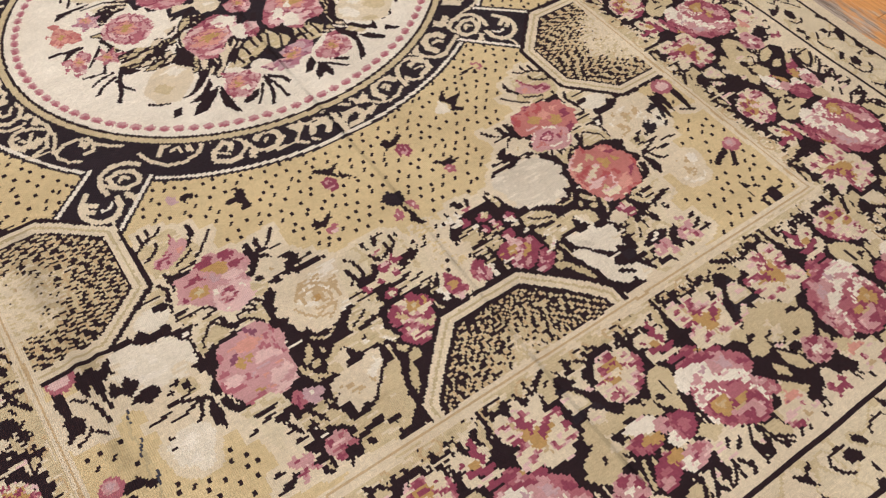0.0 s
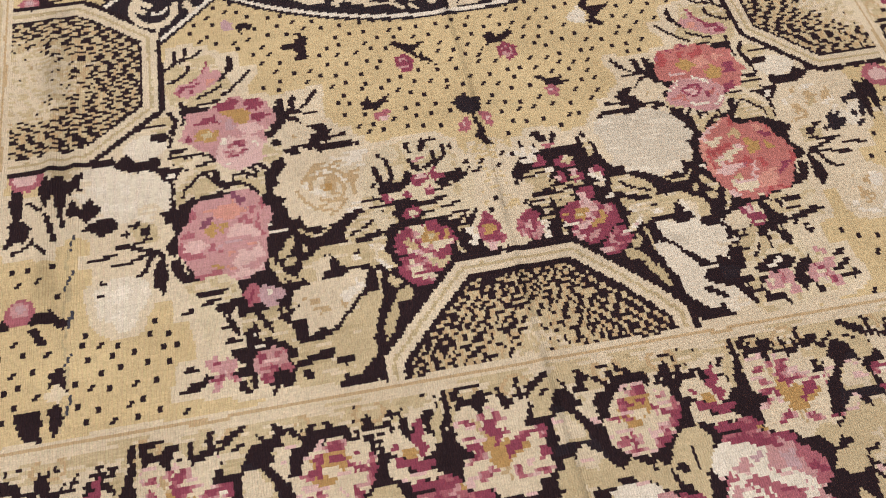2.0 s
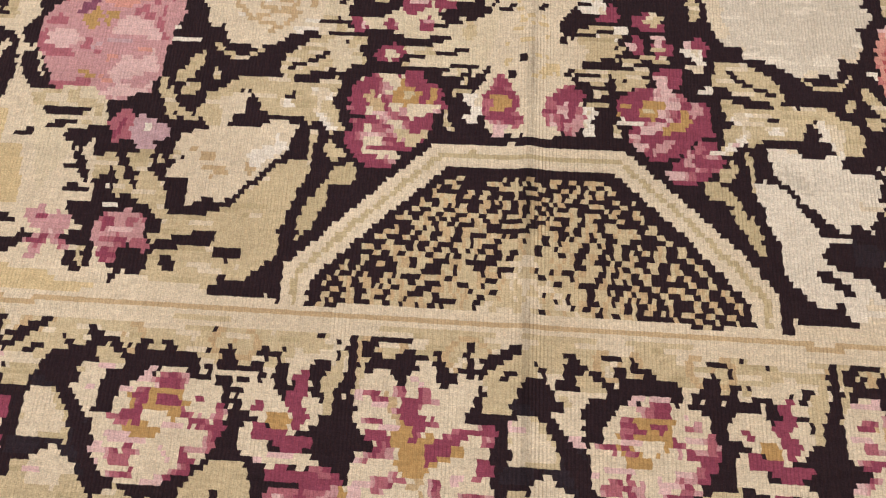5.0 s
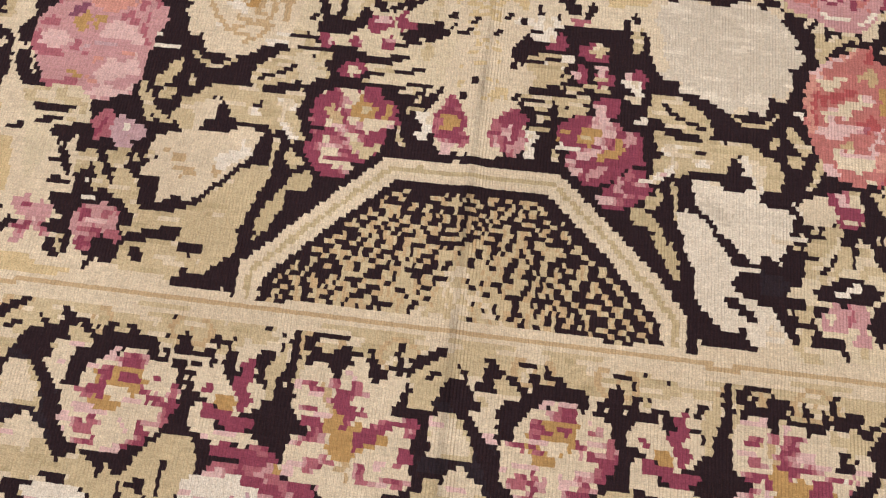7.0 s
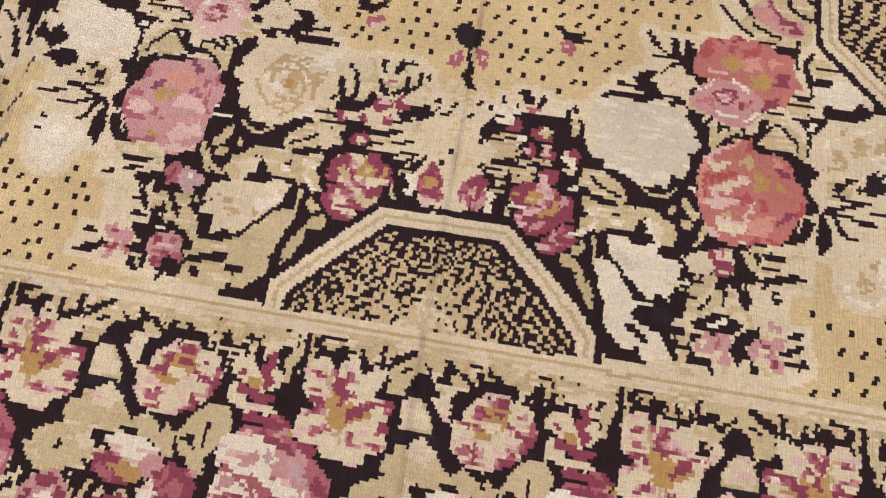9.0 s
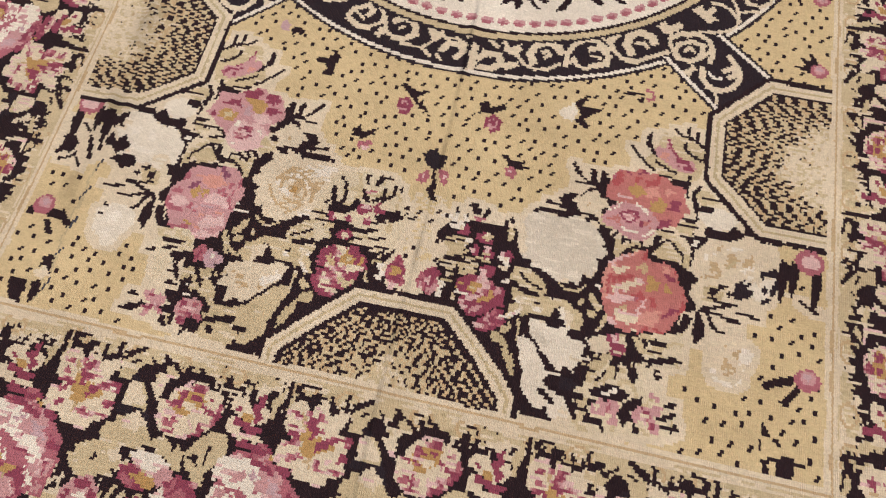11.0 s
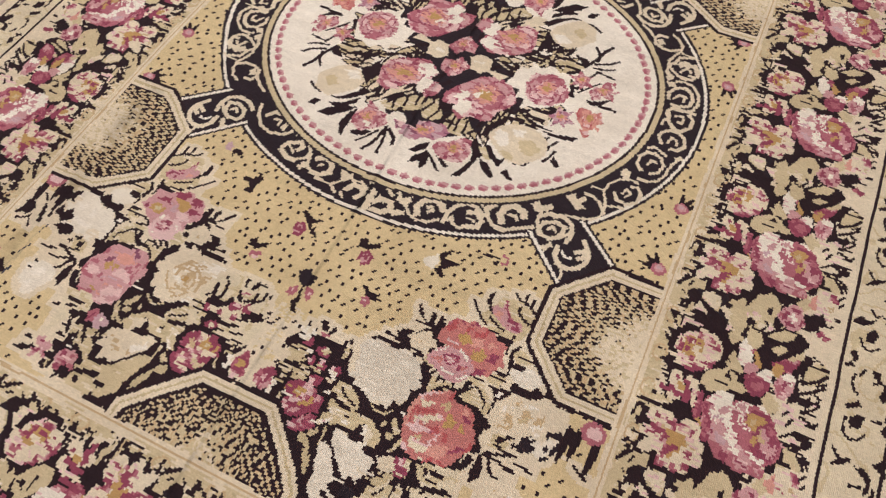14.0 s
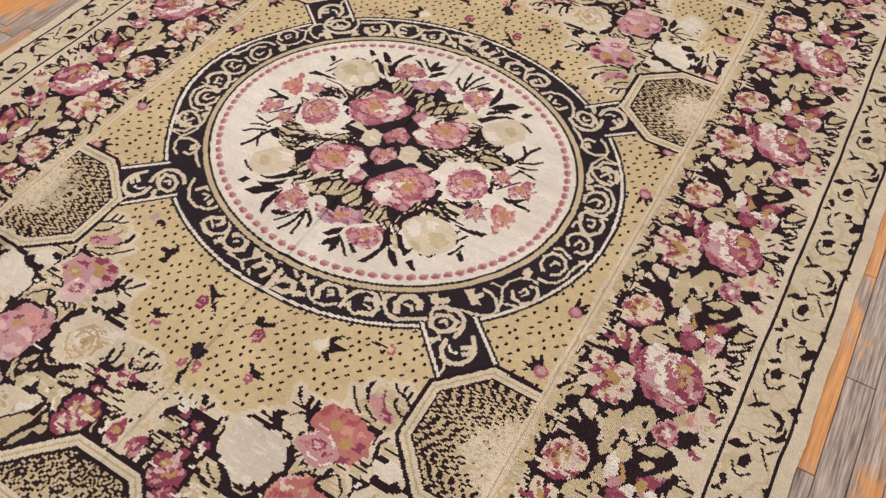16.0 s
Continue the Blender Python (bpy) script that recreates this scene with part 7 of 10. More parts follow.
    patch("cream", 4.1, -89.4, 5.9, -88.9, 7.6, -88.9, 8.2, -89.9, 6.7, -90.5, 5.0, -90.6)
    patch("sand", 4.5, -93.9, 8.0, -93.2, 8.2, -93.8, 5.0, -94.3)
    patch("sand", 4.7, -95.0, 8.5, -94.1, 8.9, -94.8, 6.5, -95.7, 4.7, -95.7)
    patch("sand", 9.0, -97.3, 10.9, -96.9, 10.9, -97.6, 9.1, -97.9)
    patch("sand", 8.1, -98.7, 11.2, -97.9, 11.8, -98.6, 10.7, -99.2, 8.3, -99.8)
    patch("sand", 11.3, -95.7, 13.6, -95.7, 12.8, -96.3)
    patch("sand", 11.4, -92.6, 13.1, -91.9, 13.2, -93.0, 11.9, -93.4)
    patch("cream", 14.8, -95.9, 16.9, -95.6, 17.1, -97.5, 15.9, -97.2)
    patch("sand", 4.9, -96.5, 7.9, -95.9, 8.5, -96.4, 5.6, -96.9)
    patch("cream", 2.3, -90.1, 3.7, -89.1, 4.2, -90.1, 2.9, -90.8)
    motif("rose", "wine and pink rose with ochre heart", "field")
    patch("wine", 8.1, -102.4, 8.5, -101.5, 9.8, -100.7, 10.7, -100.2, 11.4, -100.4, 12.1, -100.1, 13.1, -100.1, 13.8, -100.6, 14.9, -100.8, 14.9, -101.9, 15.9, -101.5, 17.2, -101.8, 17.4, -103.4, 17.5, -105.2, 15.9, -105.7, 15.0, -106.6, 13.7, -107.6, 12.4, -108.2, 10.8, -108.4, 10.1, -107.6, 9.4, -106.6, 9.3, -105.2, 9.8, -104.3, 8.7, -103.8, 8.2, -103.2)
    patch("blush", 12.0, -100.2, 13.2, -100.1, 13.9, -101.3, 14.3, -102.3, 13.7, -103.3, 12.7, -103.9, 12.2, -102.6)
    patch("ochre", 10.4, -102.1, 11.6, -101.8, 12.5, -102.0, 12.5, -103.2, 11.7, -103.8, 10.6, -103.4)
    patch("sand", 10.9, -102.5, 11.9, -102.4, 11.9, -103.2, 11.0, -103.2)
    patch("ochre", 8.4, -102.4, 9.2, -102.1, 9.3, -103.2, 8.7, -103.4)
    patch("pink", 15.3, -101.6, 16.3, -101.6, 16.5, -102.4, 16.2, -103.4, 15.4, -102.9)
    patch("blush", 9.4, -104.2, 10.8, -104.3, 11.7, -104.0, 12.7, -103.9, 13.5, -103.5, 13.1, -104.3, 12.2, -104.9, 11.2, -105.3, 10.2, -105.1)
    patch("ochre", 12.5, -104.8, 13.6, -104.0, 14.7, -103.2, 15.3, -102.6, 15.5, -103.5, 14.5, -104.5, 13.2, -105.4, 12.6, -105.8)
    patch("blush", 9.4, -105.5, 10.2, -105.1, 10.9, -105.7, 11.3, -106.7, 10.9, -107.3, 10.0, -106.9)
    patch("pink", 11.6, -106.0, 12.9, -105.6, 13.9, -106.0, 13.3, -107.1, 12.0, -107.5)
    line(0.5, "wine", 10.6, -105.7, 12.3, -106.1, 13.5, -105.2)
    line(0.5, "wine", 9.8, -104.4, 10.5, -105.2)
    line(0.5, "ivory", 8.6, -104.0, 9.6, -104.3, 10.6, -104.4)
    motif("rose", "half-open pink rose under the larger one", "field")
    patch("wine", 14.1, -107.7, 15.3, -106.5, 16.1, -105.7, 17.2, -105.6, 17.7, -106.2, 18.0, -107.2, 18.3, -107.9, 17.7, -108.7, 16.8, -109.3, 16.2, -110.0, 14.9, -110.5, 13.0, -110.7, 12.6, -110.0, 11.6, -109.8, 11.7, -109.0, 13.1, -108.8)
    patch("pink", 14.3, -107.9, 15.3, -106.7, 15.8, -107.3, 15.6, -108.4, 14.5, -108.9)
    patch("blush", 11.7, -109.1, 13.2, -108.9, 14.5, -108.9, 15.8, -108.6, 16.4, -108.8, 15.5, -109.5, 13.9, -109.9, 12.6, -109.9, 11.9, -109.6)
    patch("rose", 15.7, -106.5, 16.8, -105.9, 17.1, -106.6, 16.3, -107.4, 15.8, -107.2)
    line(0.5, "ivory", 17.0, -107.4, 18.2, -106.8, 19.6, -106.1)
    motif("small_flower", "small wine and blush flower", "field")
    patch("wine", 1.1, -103.4, 1.6, -101.8, 2.3, -101.1, 3.1, -100.5, 3.9, -100.0, 4.9, -100.8, 5.4, -101.7, 4.7, -102.5, 5.3, -103.4, 5.1, -104.7, 4.5, -105.5, 3.4, -106.0, 2.8, -105.2, 1.7, -104.9)
    patch("blush", 2.2, -102.9, 3.1, -102.2, 3.9, -102.6, 3.7, -103.8, 2.8, -104.1)
    patch("pink", 3.7, -104.1, 4.6, -103.3, 5.1, -104.4, 4.5, -105.5, 3.7, -105.8)
    patch("blush", 1.8, -104.0, 2.5, -104.3, 2.5, -105.0, 1.9, -104.7)


def great_salmon_blooms():
    """The great peony and the ruffled flowers of the salmon bouquet."""
    motif("peony", "great round salmon-red peony with cream streaks", "field")
    patch("salmon", 33.9, -96.8, 34.2, -94.5, 34.8, -92.5, 36.5, -91.1, 38.6, -90.1, 41.3, -88.9, 41.6, -91.2, 44.7, -90.8, 46.4, -92.5, 47.3, -94.2, 48.3, -95.2, 48.2, -98.5, 47.1, -101.2, 47.1, -103.0, 45.4, -104.2, 43.2, -104.2, 41.2, -105.0, 38.6, -105.2, 36.6, -104.4, 35.3, -102.4, 34.3, -100.4)
    patch("coral", 34.1, -94.6, 34.8, -92.5, 36.5, -91.1, 40.0, -89.4, 38.9, -90.7, 36.2, -92.3, 35.2, -94.2, 35.1, -96.8, 34.9, -99.6, 34.3, -99.7)
    patch("blush", 34.8, -92.5, 36.5, -91.2, 39.3, -90.0, 37.9, -91.1, 35.7, -92.8, 35.1, -94.0)
    patch("cream", 35.5, -93.7, 37.2, -92.9, 38.5, -93.3, 36.6, -94.5, 35.6, -95.1)
    patch("cream", 35.9, -97.1, 38.3, -95.6, 41.3, -95.2, 40.3, -96.2, 38.6, -97.0, 38.1, -97.9, 35.9, -98.5)
    patch("blush", 34.9, -99.2, 38.3, -98.3, 40.6, -98.8, 37.6, -100.3, 35.3, -100.4)
    patch("cream", 36.7, -102.1, 38.6, -101.3, 40.7, -101.7, 40.4, -103.6, 38.5, -103.8, 37.0, -103.0)
    patch("cream", 39.8, -104.2, 41.3, -104.2, 41.0, -105.0, 39.5, -105.1)
    patch("blush", 35.3, -102.8, 36.7, -102.9, 37.8, -104.6, 36.1, -104.2)
    patch("brick", 35.6, -96.2, 36.9, -94.9, 38.9, -94.2, 39.7, -94.8, 37.9, -95.5, 36.2, -96.4)
    patch("brick", 40.6, -89.8, 41.3, -89.1, 41.5, -90.9, 40.8, -91.0)
    patch("wine", 44.3, -92.8, 45.9, -92.8, 47.0, -93.9, 46.7, -94.5, 45.3, -94.5, 44.7, -93.8)
    patch("wine", 45.2, -100.5, 47.2, -99.2, 48.0, -99.4, 46.6, -100.9, 45.6, -101.5)
    patch("brick", 39.4, -98.2, 41.3, -97.1, 42.0, -98.6, 40.6, -99.5)
    patch("brick", 42.7, -98.2, 43.8, -98.1, 44.1, -99.6, 43.2, -99.8)
    line(0.5, "brick", 35.4, -95.1, 35.2, -96.7, 34.9, -98.9)
    line(0.5, "brick", 41.2, -105.0, 43.2, -103.6, 45.4, -104.2)
    patch("ochre", 41.3, -93.9, 43.0, -94.1, 44.1, -95.0, 43.7, -96.6, 42.6, -97.1, 41.6, -96.1)
    patch("tan", 39.1, -92.5, 41.3, -91.6, 42.1, -93.0, 40.6, -93.8)
    patch("ochre", 44.6, -95.3, 46.1, -95.3, 46.1, -96.6, 44.9, -97.2)
    patch("tan", 35.8, -100.6, 38.6, -100.5, 40.0, -100.4, 37.6, -101.2)
    patch("coral", 41.9, -101.0, 44.5, -100.1, 45.2, -101.8, 43.8, -103.4, 41.3, -103.7, 40.7, -102.4)
    patch("coral", 44.7, -91.7, 45.9, -92.3, 45.3, -93.1, 44.4, -92.8)
    line(0.5, "blush", 42.2, -98.6, 41.2, -100.2, 41.0, -101.4)
    motif("double_flower", "salmon-red ruffled flower with ochre heart", "field")
    patch("salmon", 32.1, -79.2, 33.0, -75.7, 34.4, -73.1, 36.6, -73.9, 41.0, -72.7, 43.5, -73.4, 45.3, -75.1, 46.5, -77.0, 47.3, -80.4, 45.9, -83.1, 43.3, -83.9, 40.9, -81.6, 36.5, -80.4, 33.3, -80.1)
    patch("brick", 33.1, -74.9, 34.6, -73.1, 35.6, -75.1, 34.2, -77.2)
    patch("brick", 36.6, -73.9, 38.8, -74.0, 37.9, -75.6)
    patch("wine", 44.5, -77.7, 46.5, -78.0, 46.2, -80.2, 44.3, -79.8)
    patch("wine", 42.1, -83.0, 44.7, -81.7, 44.5, -83.6, 42.7, -84.3)
    patch("brick", 39.1, -74.9, 42.0, -73.7, 41.3, -75.4, 39.5, -76.0)
    patch("ochre", 35.9, -76.8, 38.1, -75.5, 39.6, -77.6, 37.8, -78.7)
    patch("ochre", 40.5, -79.3, 43.3, -77.9, 43.7, -80.5, 41.3, -81.6)
    patch("coral", 39.1, -76.6, 42.2, -75.4, 41.8, -77.8, 39.9, -78.5)
    patch("coral", 43.0, -75.0, 44.8, -75.9, 44.7, -77.4, 43.4, -77.4)
    line(0.5, "blush", 34.8, -79.0, 37.4, -78.9)
    motif("double_flower", "pink ruffled flower with cream edges", "field")
    patch("pink", 32.0, -84.2, 33.5, -81.4, 35.9, -79.8, 38.8, -79.9, 41.1, -81.0, 42.8, -83.0, 42.1, -85.6, 40.0, -87.4, 37.4, -87.2, 35.1, -85.9, 32.9, -85.3)
    line(0.5, "ivory", 33.4, -82.2, 35.9, -80.1)
    line(0.5, "ivory", 38.2, -79.9, 40.7, -81.5)
    line(0.5, "ivory", 35.9, -85.5, 38.9, -85.8)
    line(0.5, "ivory", 40.2, -86.5, 42.0, -84.9)
    patch("wine", 35.6, -82.1, 37.8, -81.2, 39.1, -82.6, 37.6, -84.2, 36.0, -84.0)
    patch("blush", 36.5, -82.4, 37.8, -81.9, 37.7, -83.4, 36.7, -83.6)
    patch("salmon", 33.6, -83.9, 35.3, -82.7, 35.6, -85.0)
    patch("salmon", 39.9, -83.7, 41.2, -82.7, 41.3, -84.6)
    line(0.5, "wine", 39.1, -84.6, 40.7, -83.1)
    motif("pale_blossom", "cream blossom with tan petals", "field")
    patch("cream", 49.0, -91.2, 49.8, -88.5, 52.0, -86.0, 55.0, -84.4, 57.7, -83.8, 60.6, -85.0, 61.9, -86.9, 60.8, -89.8, 58.4, -91.4, 55.7, -91.5, 53.3, -93.3, 51.0, -93.0)
    patch("tan", 52.5, -90.9, 52.9, -88.7, 54.5, -88.8, 54.5, -90.6)
    patch("tan", 55.2, -89.3, 55.6, -87.0, 57.3, -86.2, 57.4, -88.5, 56.4, -89.9)
    patch("tan", 58.0, -87.9, 59.6, -86.5, 60.5, -87.8, 59.1, -89.1)
    line(0.5, "tan", 51.6, -92.0, 53.5, -91.9, 54.7, -90.9)
    line(0.5, "tan", 53.3, -86.5, 54.7, -85.5)
    line(0.5, "ivory", 51.3, -88.7, 53.3, -86.9)
    line(0.5, "ivory", 55.8, -85.7, 58.4, -85.3)
    line(0.5, "olive", 55.8, -89.5, 57.0, -87.8)
    motif("pale_blossom", "small grey-white blossom on slate leaves", "field")
    patch("night", 56.7, -94.8, 57.5, -92.2, 59.0, -90.9, 60.5, -92.2, 60.3, -94.2, 58.2, -95.3)
    patch("night", 61.5, -88.9, 64.6, -88.2, 65.5, -89.9, 64.1, -93.4, 62.5, -92.9)
    patch("night", 61.9, -94.3, 63.9, -93.5, 63.5, -94.7, 61.9, -95.2)
    patch("bone", 59.2, -93.0, 60.6, -90.9, 61.4, -91.9, 62.6, -89.6, 64.4, -89.8, 63.6, -91.8, 63.0, -93.7, 61.5, -95.0, 60.1, -94.2, 60.7, -92.9)
    patch("night", 61.7, -92.6, 62.4, -91.5, 63.1, -92.2, 62.3, -93.3)
    line(0.5, "bone", 58.9, -91.9, 59.9, -90.7)
    motif("pale_blossom", "faded cream blossom with tan mottling", "field")
    patch("cream", 53.9, -105.3, 56.2, -103.1, 59.4, -103.2, 61.4, -104.7, 60.0, -107.4, 59.7, -110.0, 57.4, -111.2, 54.8, -111.0, 53.8, -108.7)
    patch("tan", 55.8, -106.8, 57.0, -106.0, 57.4, -108.1, 56.2, -108.8)
    patch("tan", 57.6, -105.5, 58.9, -104.6, 58.8, -106.3)
    patch("tan", 55.0, -104.5, 56.3, -103.8, 56.2, -105.2)
    line(0.5, "tan", 56.4, -109.3, 58.1, -108.6)
    line(0.5, "ivory", 54.1, -108.6, 55.1, -110.8, 57.9, -110.9, 59.4, -109.5)


def ring_scrolls():
    """The scrolls of the black ring, lower edge and right side."""
    motif("scroll", "beige scroll with leaf tips on black", "medallion")
    line(0.9, "cream", -40.3, -38.8, -39.0, -42.6, -36.4, -45.5, -33.1, -46.5, -29.5, -45.7, -27.2, -42.9, -24.4, -42.4)
    line(1.2, "cream", -37.0, -41.9, -35.4, -39.9, -32.5, -39.8, -30.5, -41.5, -30.7, -44.1)
    line(0.7, "cream", -34.5, -42.1, -32.6, -41.7, -32.5, -43.6)
    blot("cream", -29.4, -40.5, -27.3, -40.7, -26.6, -43.2, -28.7, -43.7)
    motif("scroll", "beige scroll with leaf tips on black", "medallion")
    line(1.2, "cream", -27.6, -49.6, -26.8, -47.5, -23.8, -45.9, -22.5, -47.3, -23.6, -48.6)
    line(1.2, "cream", -27.4, -50.1, -24.8, -51.8, -22.5, -51.8)
    line(0.7, "cream", -26.0, -48.2, -24.0, -49.7)
    line(0.8, "cream", -26.1, -44.4, -22.7, -44.6, -20.2, -47.3, -20.4, -50.1, -22.7, -51.5)
    motif("scroll", "beige scroll with leaf tips on black", "medallion")
    line(0.9, "cream", -19.8, -48.1, -18.7, -52.1, -16.5, -53.1)
    line(1.5, "cream", -17.5, -49.0, -15.6, -47.7, -13.0, -48.7, -12.5, -51.5, -14.6, -53.2, -16.8, -53.2)
    line(0.7, "cream", -16.2, -50.7, -15.1, -49.9)
    blot("cream", -21.2, -53.1, -19.4, -50.6, -18.8, -52.7, -20.1, -53.9)
    line(0.7, "cream", -15.1, -54.3, -10.4, -54.6, -7.5, -51.4)
    blot("cream", -10.1, -49.4, -9.0, -48.5, -8.1, -49.9, -6.5, -48.7, -6.3, -50.9, -8.5, -52.3)
    line(0.8, "cream", -10.4, -54.6, -8.2, -56.3)
    motif("scroll", "beige scroll with leaf tips on black", "medallion")
    line(1.5, "cream", -6.2, -54.4, -5.0, -52.2, -2.6, -52.1, -1.5, -53.8, -2.9, -55.6)
    line(0.8, "cream", -7.1, -55.5, -5.9, -56.8)
    line(0.8, "cream", -6.1, -51.2, -3.5, -50.7, -1.1, -52.4)
    motif("scroll", "beige scroll with leaf tips on black", "medallion")
    blot("cream", 0.0, -58.7, -0.4, -53.0, 0.2, -51.0, 1.1, -51.6, 1.7, -57.2)
    line(1.0, "cream", -1.4, -49.9, 0.7, -48.8, 3.1, -49.6, 5.2, -51.2)
    line(1.6, "cream", 1.6, -54.7, 3.2, -53.3, 5.6, -53.2, 6.7, -55.3, 4.6, -56.9, 2.5, -56.9)
    line(0.7, "cream", 2.1, -52.4, 4.1, -53.8)
    line(0.7, "cream", 0.4, -57.4, 4.6, -56.9)
    blot("cream", 5.7, -49.8, 6.5, -49.2, 7.8, -50.7, 9.8, -49.4, 10.1, -51.5, 9.2, -52.7, 6.9, -52.2)
    line(0.8, "cream", 9.5, -52.6, 11.2, -54.4, 13.5, -55.2, 16.1, -54.7, 18.4, -52.8)
    blot("cream", 6.8, -56.1, 7.8, -54.6, 10.1, -54.0, 10.2, -55.3, 7.5, -56.6)
    motif("scroll", "beige scroll with leaf tips on black", "medallion")
    line(1.6, "cream", 13.0, -53.7, 12.0, -51.6, 12.8, -49.3, 15.1, -47.9, 17.4, -48.7, 18.3, -50.1)
    line(0.9, "cream", 14.4, -50.7, 15.1, -50.1, 16.1, -50.9, 15.1, -52.1)
    line(1.1, "cream", 19.5, -52.9, 19.7, -49.5, 20.4, -47.6, 22.5, -45.6, 25.3, -45.7, 27.8, -47.3)
    blot("cream", 19.6, -52.4, 20.8, -50.8, 21.1, -52.8)
    motif("scroll", "beige scroll with leaf tips on black", "medallion")
    line(1.4, "cream", 23.9, -47.9, 26.3, -47.0, 27.9, -48.9, 27.6, -51.0, 24.6, -52.1)
    line(0.7, "cream", 24.4, -49.4, 26.5, -49.7)
    line(0.9, "cream", 20.8, -50.8, 22.1, -52.7, 24.1, -52.8)
    blot("cream", 25.4, -44.0, 27.0, -44.6, 28.3, -42.4, 29.6, -42.9, 28.5, -45.3, 27.3, -45.8)
    line(1.0, "cream", 27.9, -45.6, 29.2, -47.6, 31.0, -49.0, 33.7, -49.1, 35.8, -47.5, 39.8, -45.2)
    motif("scroll", "beige scroll with leaf tips on black", "medallion")
    line(1.8, "cream", 32.4, -47.2, 31.2, -45.2, 31.4, -42.9, 33.4, -41.3, 36.1, -42.1, 36.7, -43.5)
    line(0.9, "cream", 33.0, -44.5, 34.6, -43.9, 35.6, -45.1)
    blot("cream", 36.9, -39.1, 38.4, -37.3, 39.4, -38.7, 41.0, -36.9, 42.2, -38.1, 40.4, -40.0, 38.6, -40.7)
    line(0.9, "cream", 39.8, -40.2, 40.0, -43.4, 42.0, -46.0)


def ring_side():
    """The scrolls at the end of the black ring, from arm to arm."""
    motif("scroll", "beige scroll with leaf tips on black", "medallion")
    patch("cream", 43.4, -33.1, 45.4, -31.5, 46.3, -32.8, 47.7, -31.3, 48.9, -32.2, 47.7, -33.9, 49.1, -34.7, 47.2, -36.1, 45.7, -34.7)
    line(0.7, "cream", 47.3, -30.3, 49.5, -30.4, 51.6, -31.5, 53.1, -33.7, 53.0, -35.6, 51.5, -37.2, 48.9, -38.1, 45.7, -38.6, 43.2, -40.5)
    motif("scroll", "beige scroll with leaf tips on black", "medallion")
    line(0.7, "cream", 53.5, -34.2, 52.8, -30.7, 51.4, -27.8, 51.9, -24.9, 53.8, -22.5, 56.4, -21.4, 58.5, -21.9)
    line(0.9, "cream", 53.9, -27.1, 55.2, -29.2, 57.8, -29.3, 59.7, -27.7, 59.9, -25.0, 58.8, -23.2, 57.1, -23.4)
    line(0.6, "cream", 55.7, -26.6, 56.4, -24.6, 57.6, -25.8, 56.7, -27.3)
    patch("cream", 53.2, -19.9, 54.1, -18.4, 55.7, -19.2, 55.8, -21.5, 54.1, -21.5)
    line(0.7, "cream", 53.1, -31.9, 55.1, -31.1, 57.5, -30.8)
    line(0.6, "cream", 48.3, -27.6, 49.9, -27.5, 51.7, -27.3)
    motif("scroll", "beige scroll with leaf tips on black", "medallion")
    line(0.7, "cream", 57.8, -20.2, 60.0, -20.3, 62.2, -19.2, 63.6, -16.4, 63.9, -12.9, 65.1, -10.1)
    line(0.9, "cream", 57.6, -17.4, 56.0, -15.5, 56.0, -13.2, 57.3, -11.2, 59.3, -10.8, 61.1, -11.6, 62.3, -13.8, 61.7, -16.4, 59.9, -17.7)
    line(0.7, "cream", 58.6, -15.2, 59.0, -13.1, 60.4, -13.6)
    patch("cream", 63.9, -10.1, 65.5, -8.6, 66.3, -9.7, 64.9, -11.1)
    motif("scroll", "beige scroll with leaf tips on black", "medallion")
    line(0.9, "cream", 59.6, -6.7, 58.3, -4.3, 59.0, -2.6, 60.7, -1.3, 62.7, -1.3, 64.7, -2.8, 65.3, -5.5, 63.9, -7.3, 62.0, -7.7)
    line(0.7, "cream", 61.0, -6.0, 61.5, -3.7, 63.0, -4.1, 63.4, -5.8)
    line(0.8, "cream", 57.0, -10.0, 58.5, -8.6, 60.3, -9.4, 61.9, -10.1)
    motif("scroll", "beige scroll with leaf tips on black", "medallion")
    line(1.0, "cream", 58.5, 4.5, 59.1, 1.6, 60.8, -0.3, 63.2, -0.4, 64.9, 1.6, 65.0, 4.2, 63.5, 5.9)
    line(0.7, "cream", 60.3, 4.1, 62.3, 4.8, 62.7, 2.1, 61.4, 2.3)
    line(0.8, "cream", 57.4, 0.2, 58.7, 2.8, 57.7, 4.5, 59.2, 7.0, 61.6, 6.8, 65.0, 6.7)
    patch("cream", 56.3, 0.1, 57.6, 1.5, 58.6, -0.1, 57.1, -0.8)
    motif("scroll", "beige scroll with leaf tips on black", "medallion")
    line(1.0, "cream", 56.9, 9.3, 56.4, 11.7, 57.7, 14.1, 60.1, 15.1, 61.9, 13.9, 63.0, 11.3, 62.5, 8.9, 60.5, 7.9, 58.2, 7.6)
    line(0.7, "cream", 58.1, 10.0, 59.2, 12.0, 61.0, 11.9, 60.7, 9.9)
    line(0.8, "cream", 58.6, 6.4, 61.1, 6.1, 63.7, 7.7, 64.6, 10.5, 63.8, 14.1, 61.7, 16.7, 59.1, 17.3, 57.0, 16.5)
    motif("scroll", "beige scroll with leaf tips on black", "medallion")
    line(1.0, "cream", 55.4, 16.9, 53.6, 19.5, 53.5, 22.0, 54.9, 23.5)
    line(1.0, "cream", 56.4, 22.7, 58.1, 24.6, 60.4, 23.5, 61.6, 21.1, 60.6, 18.8, 57.9, 18.2)
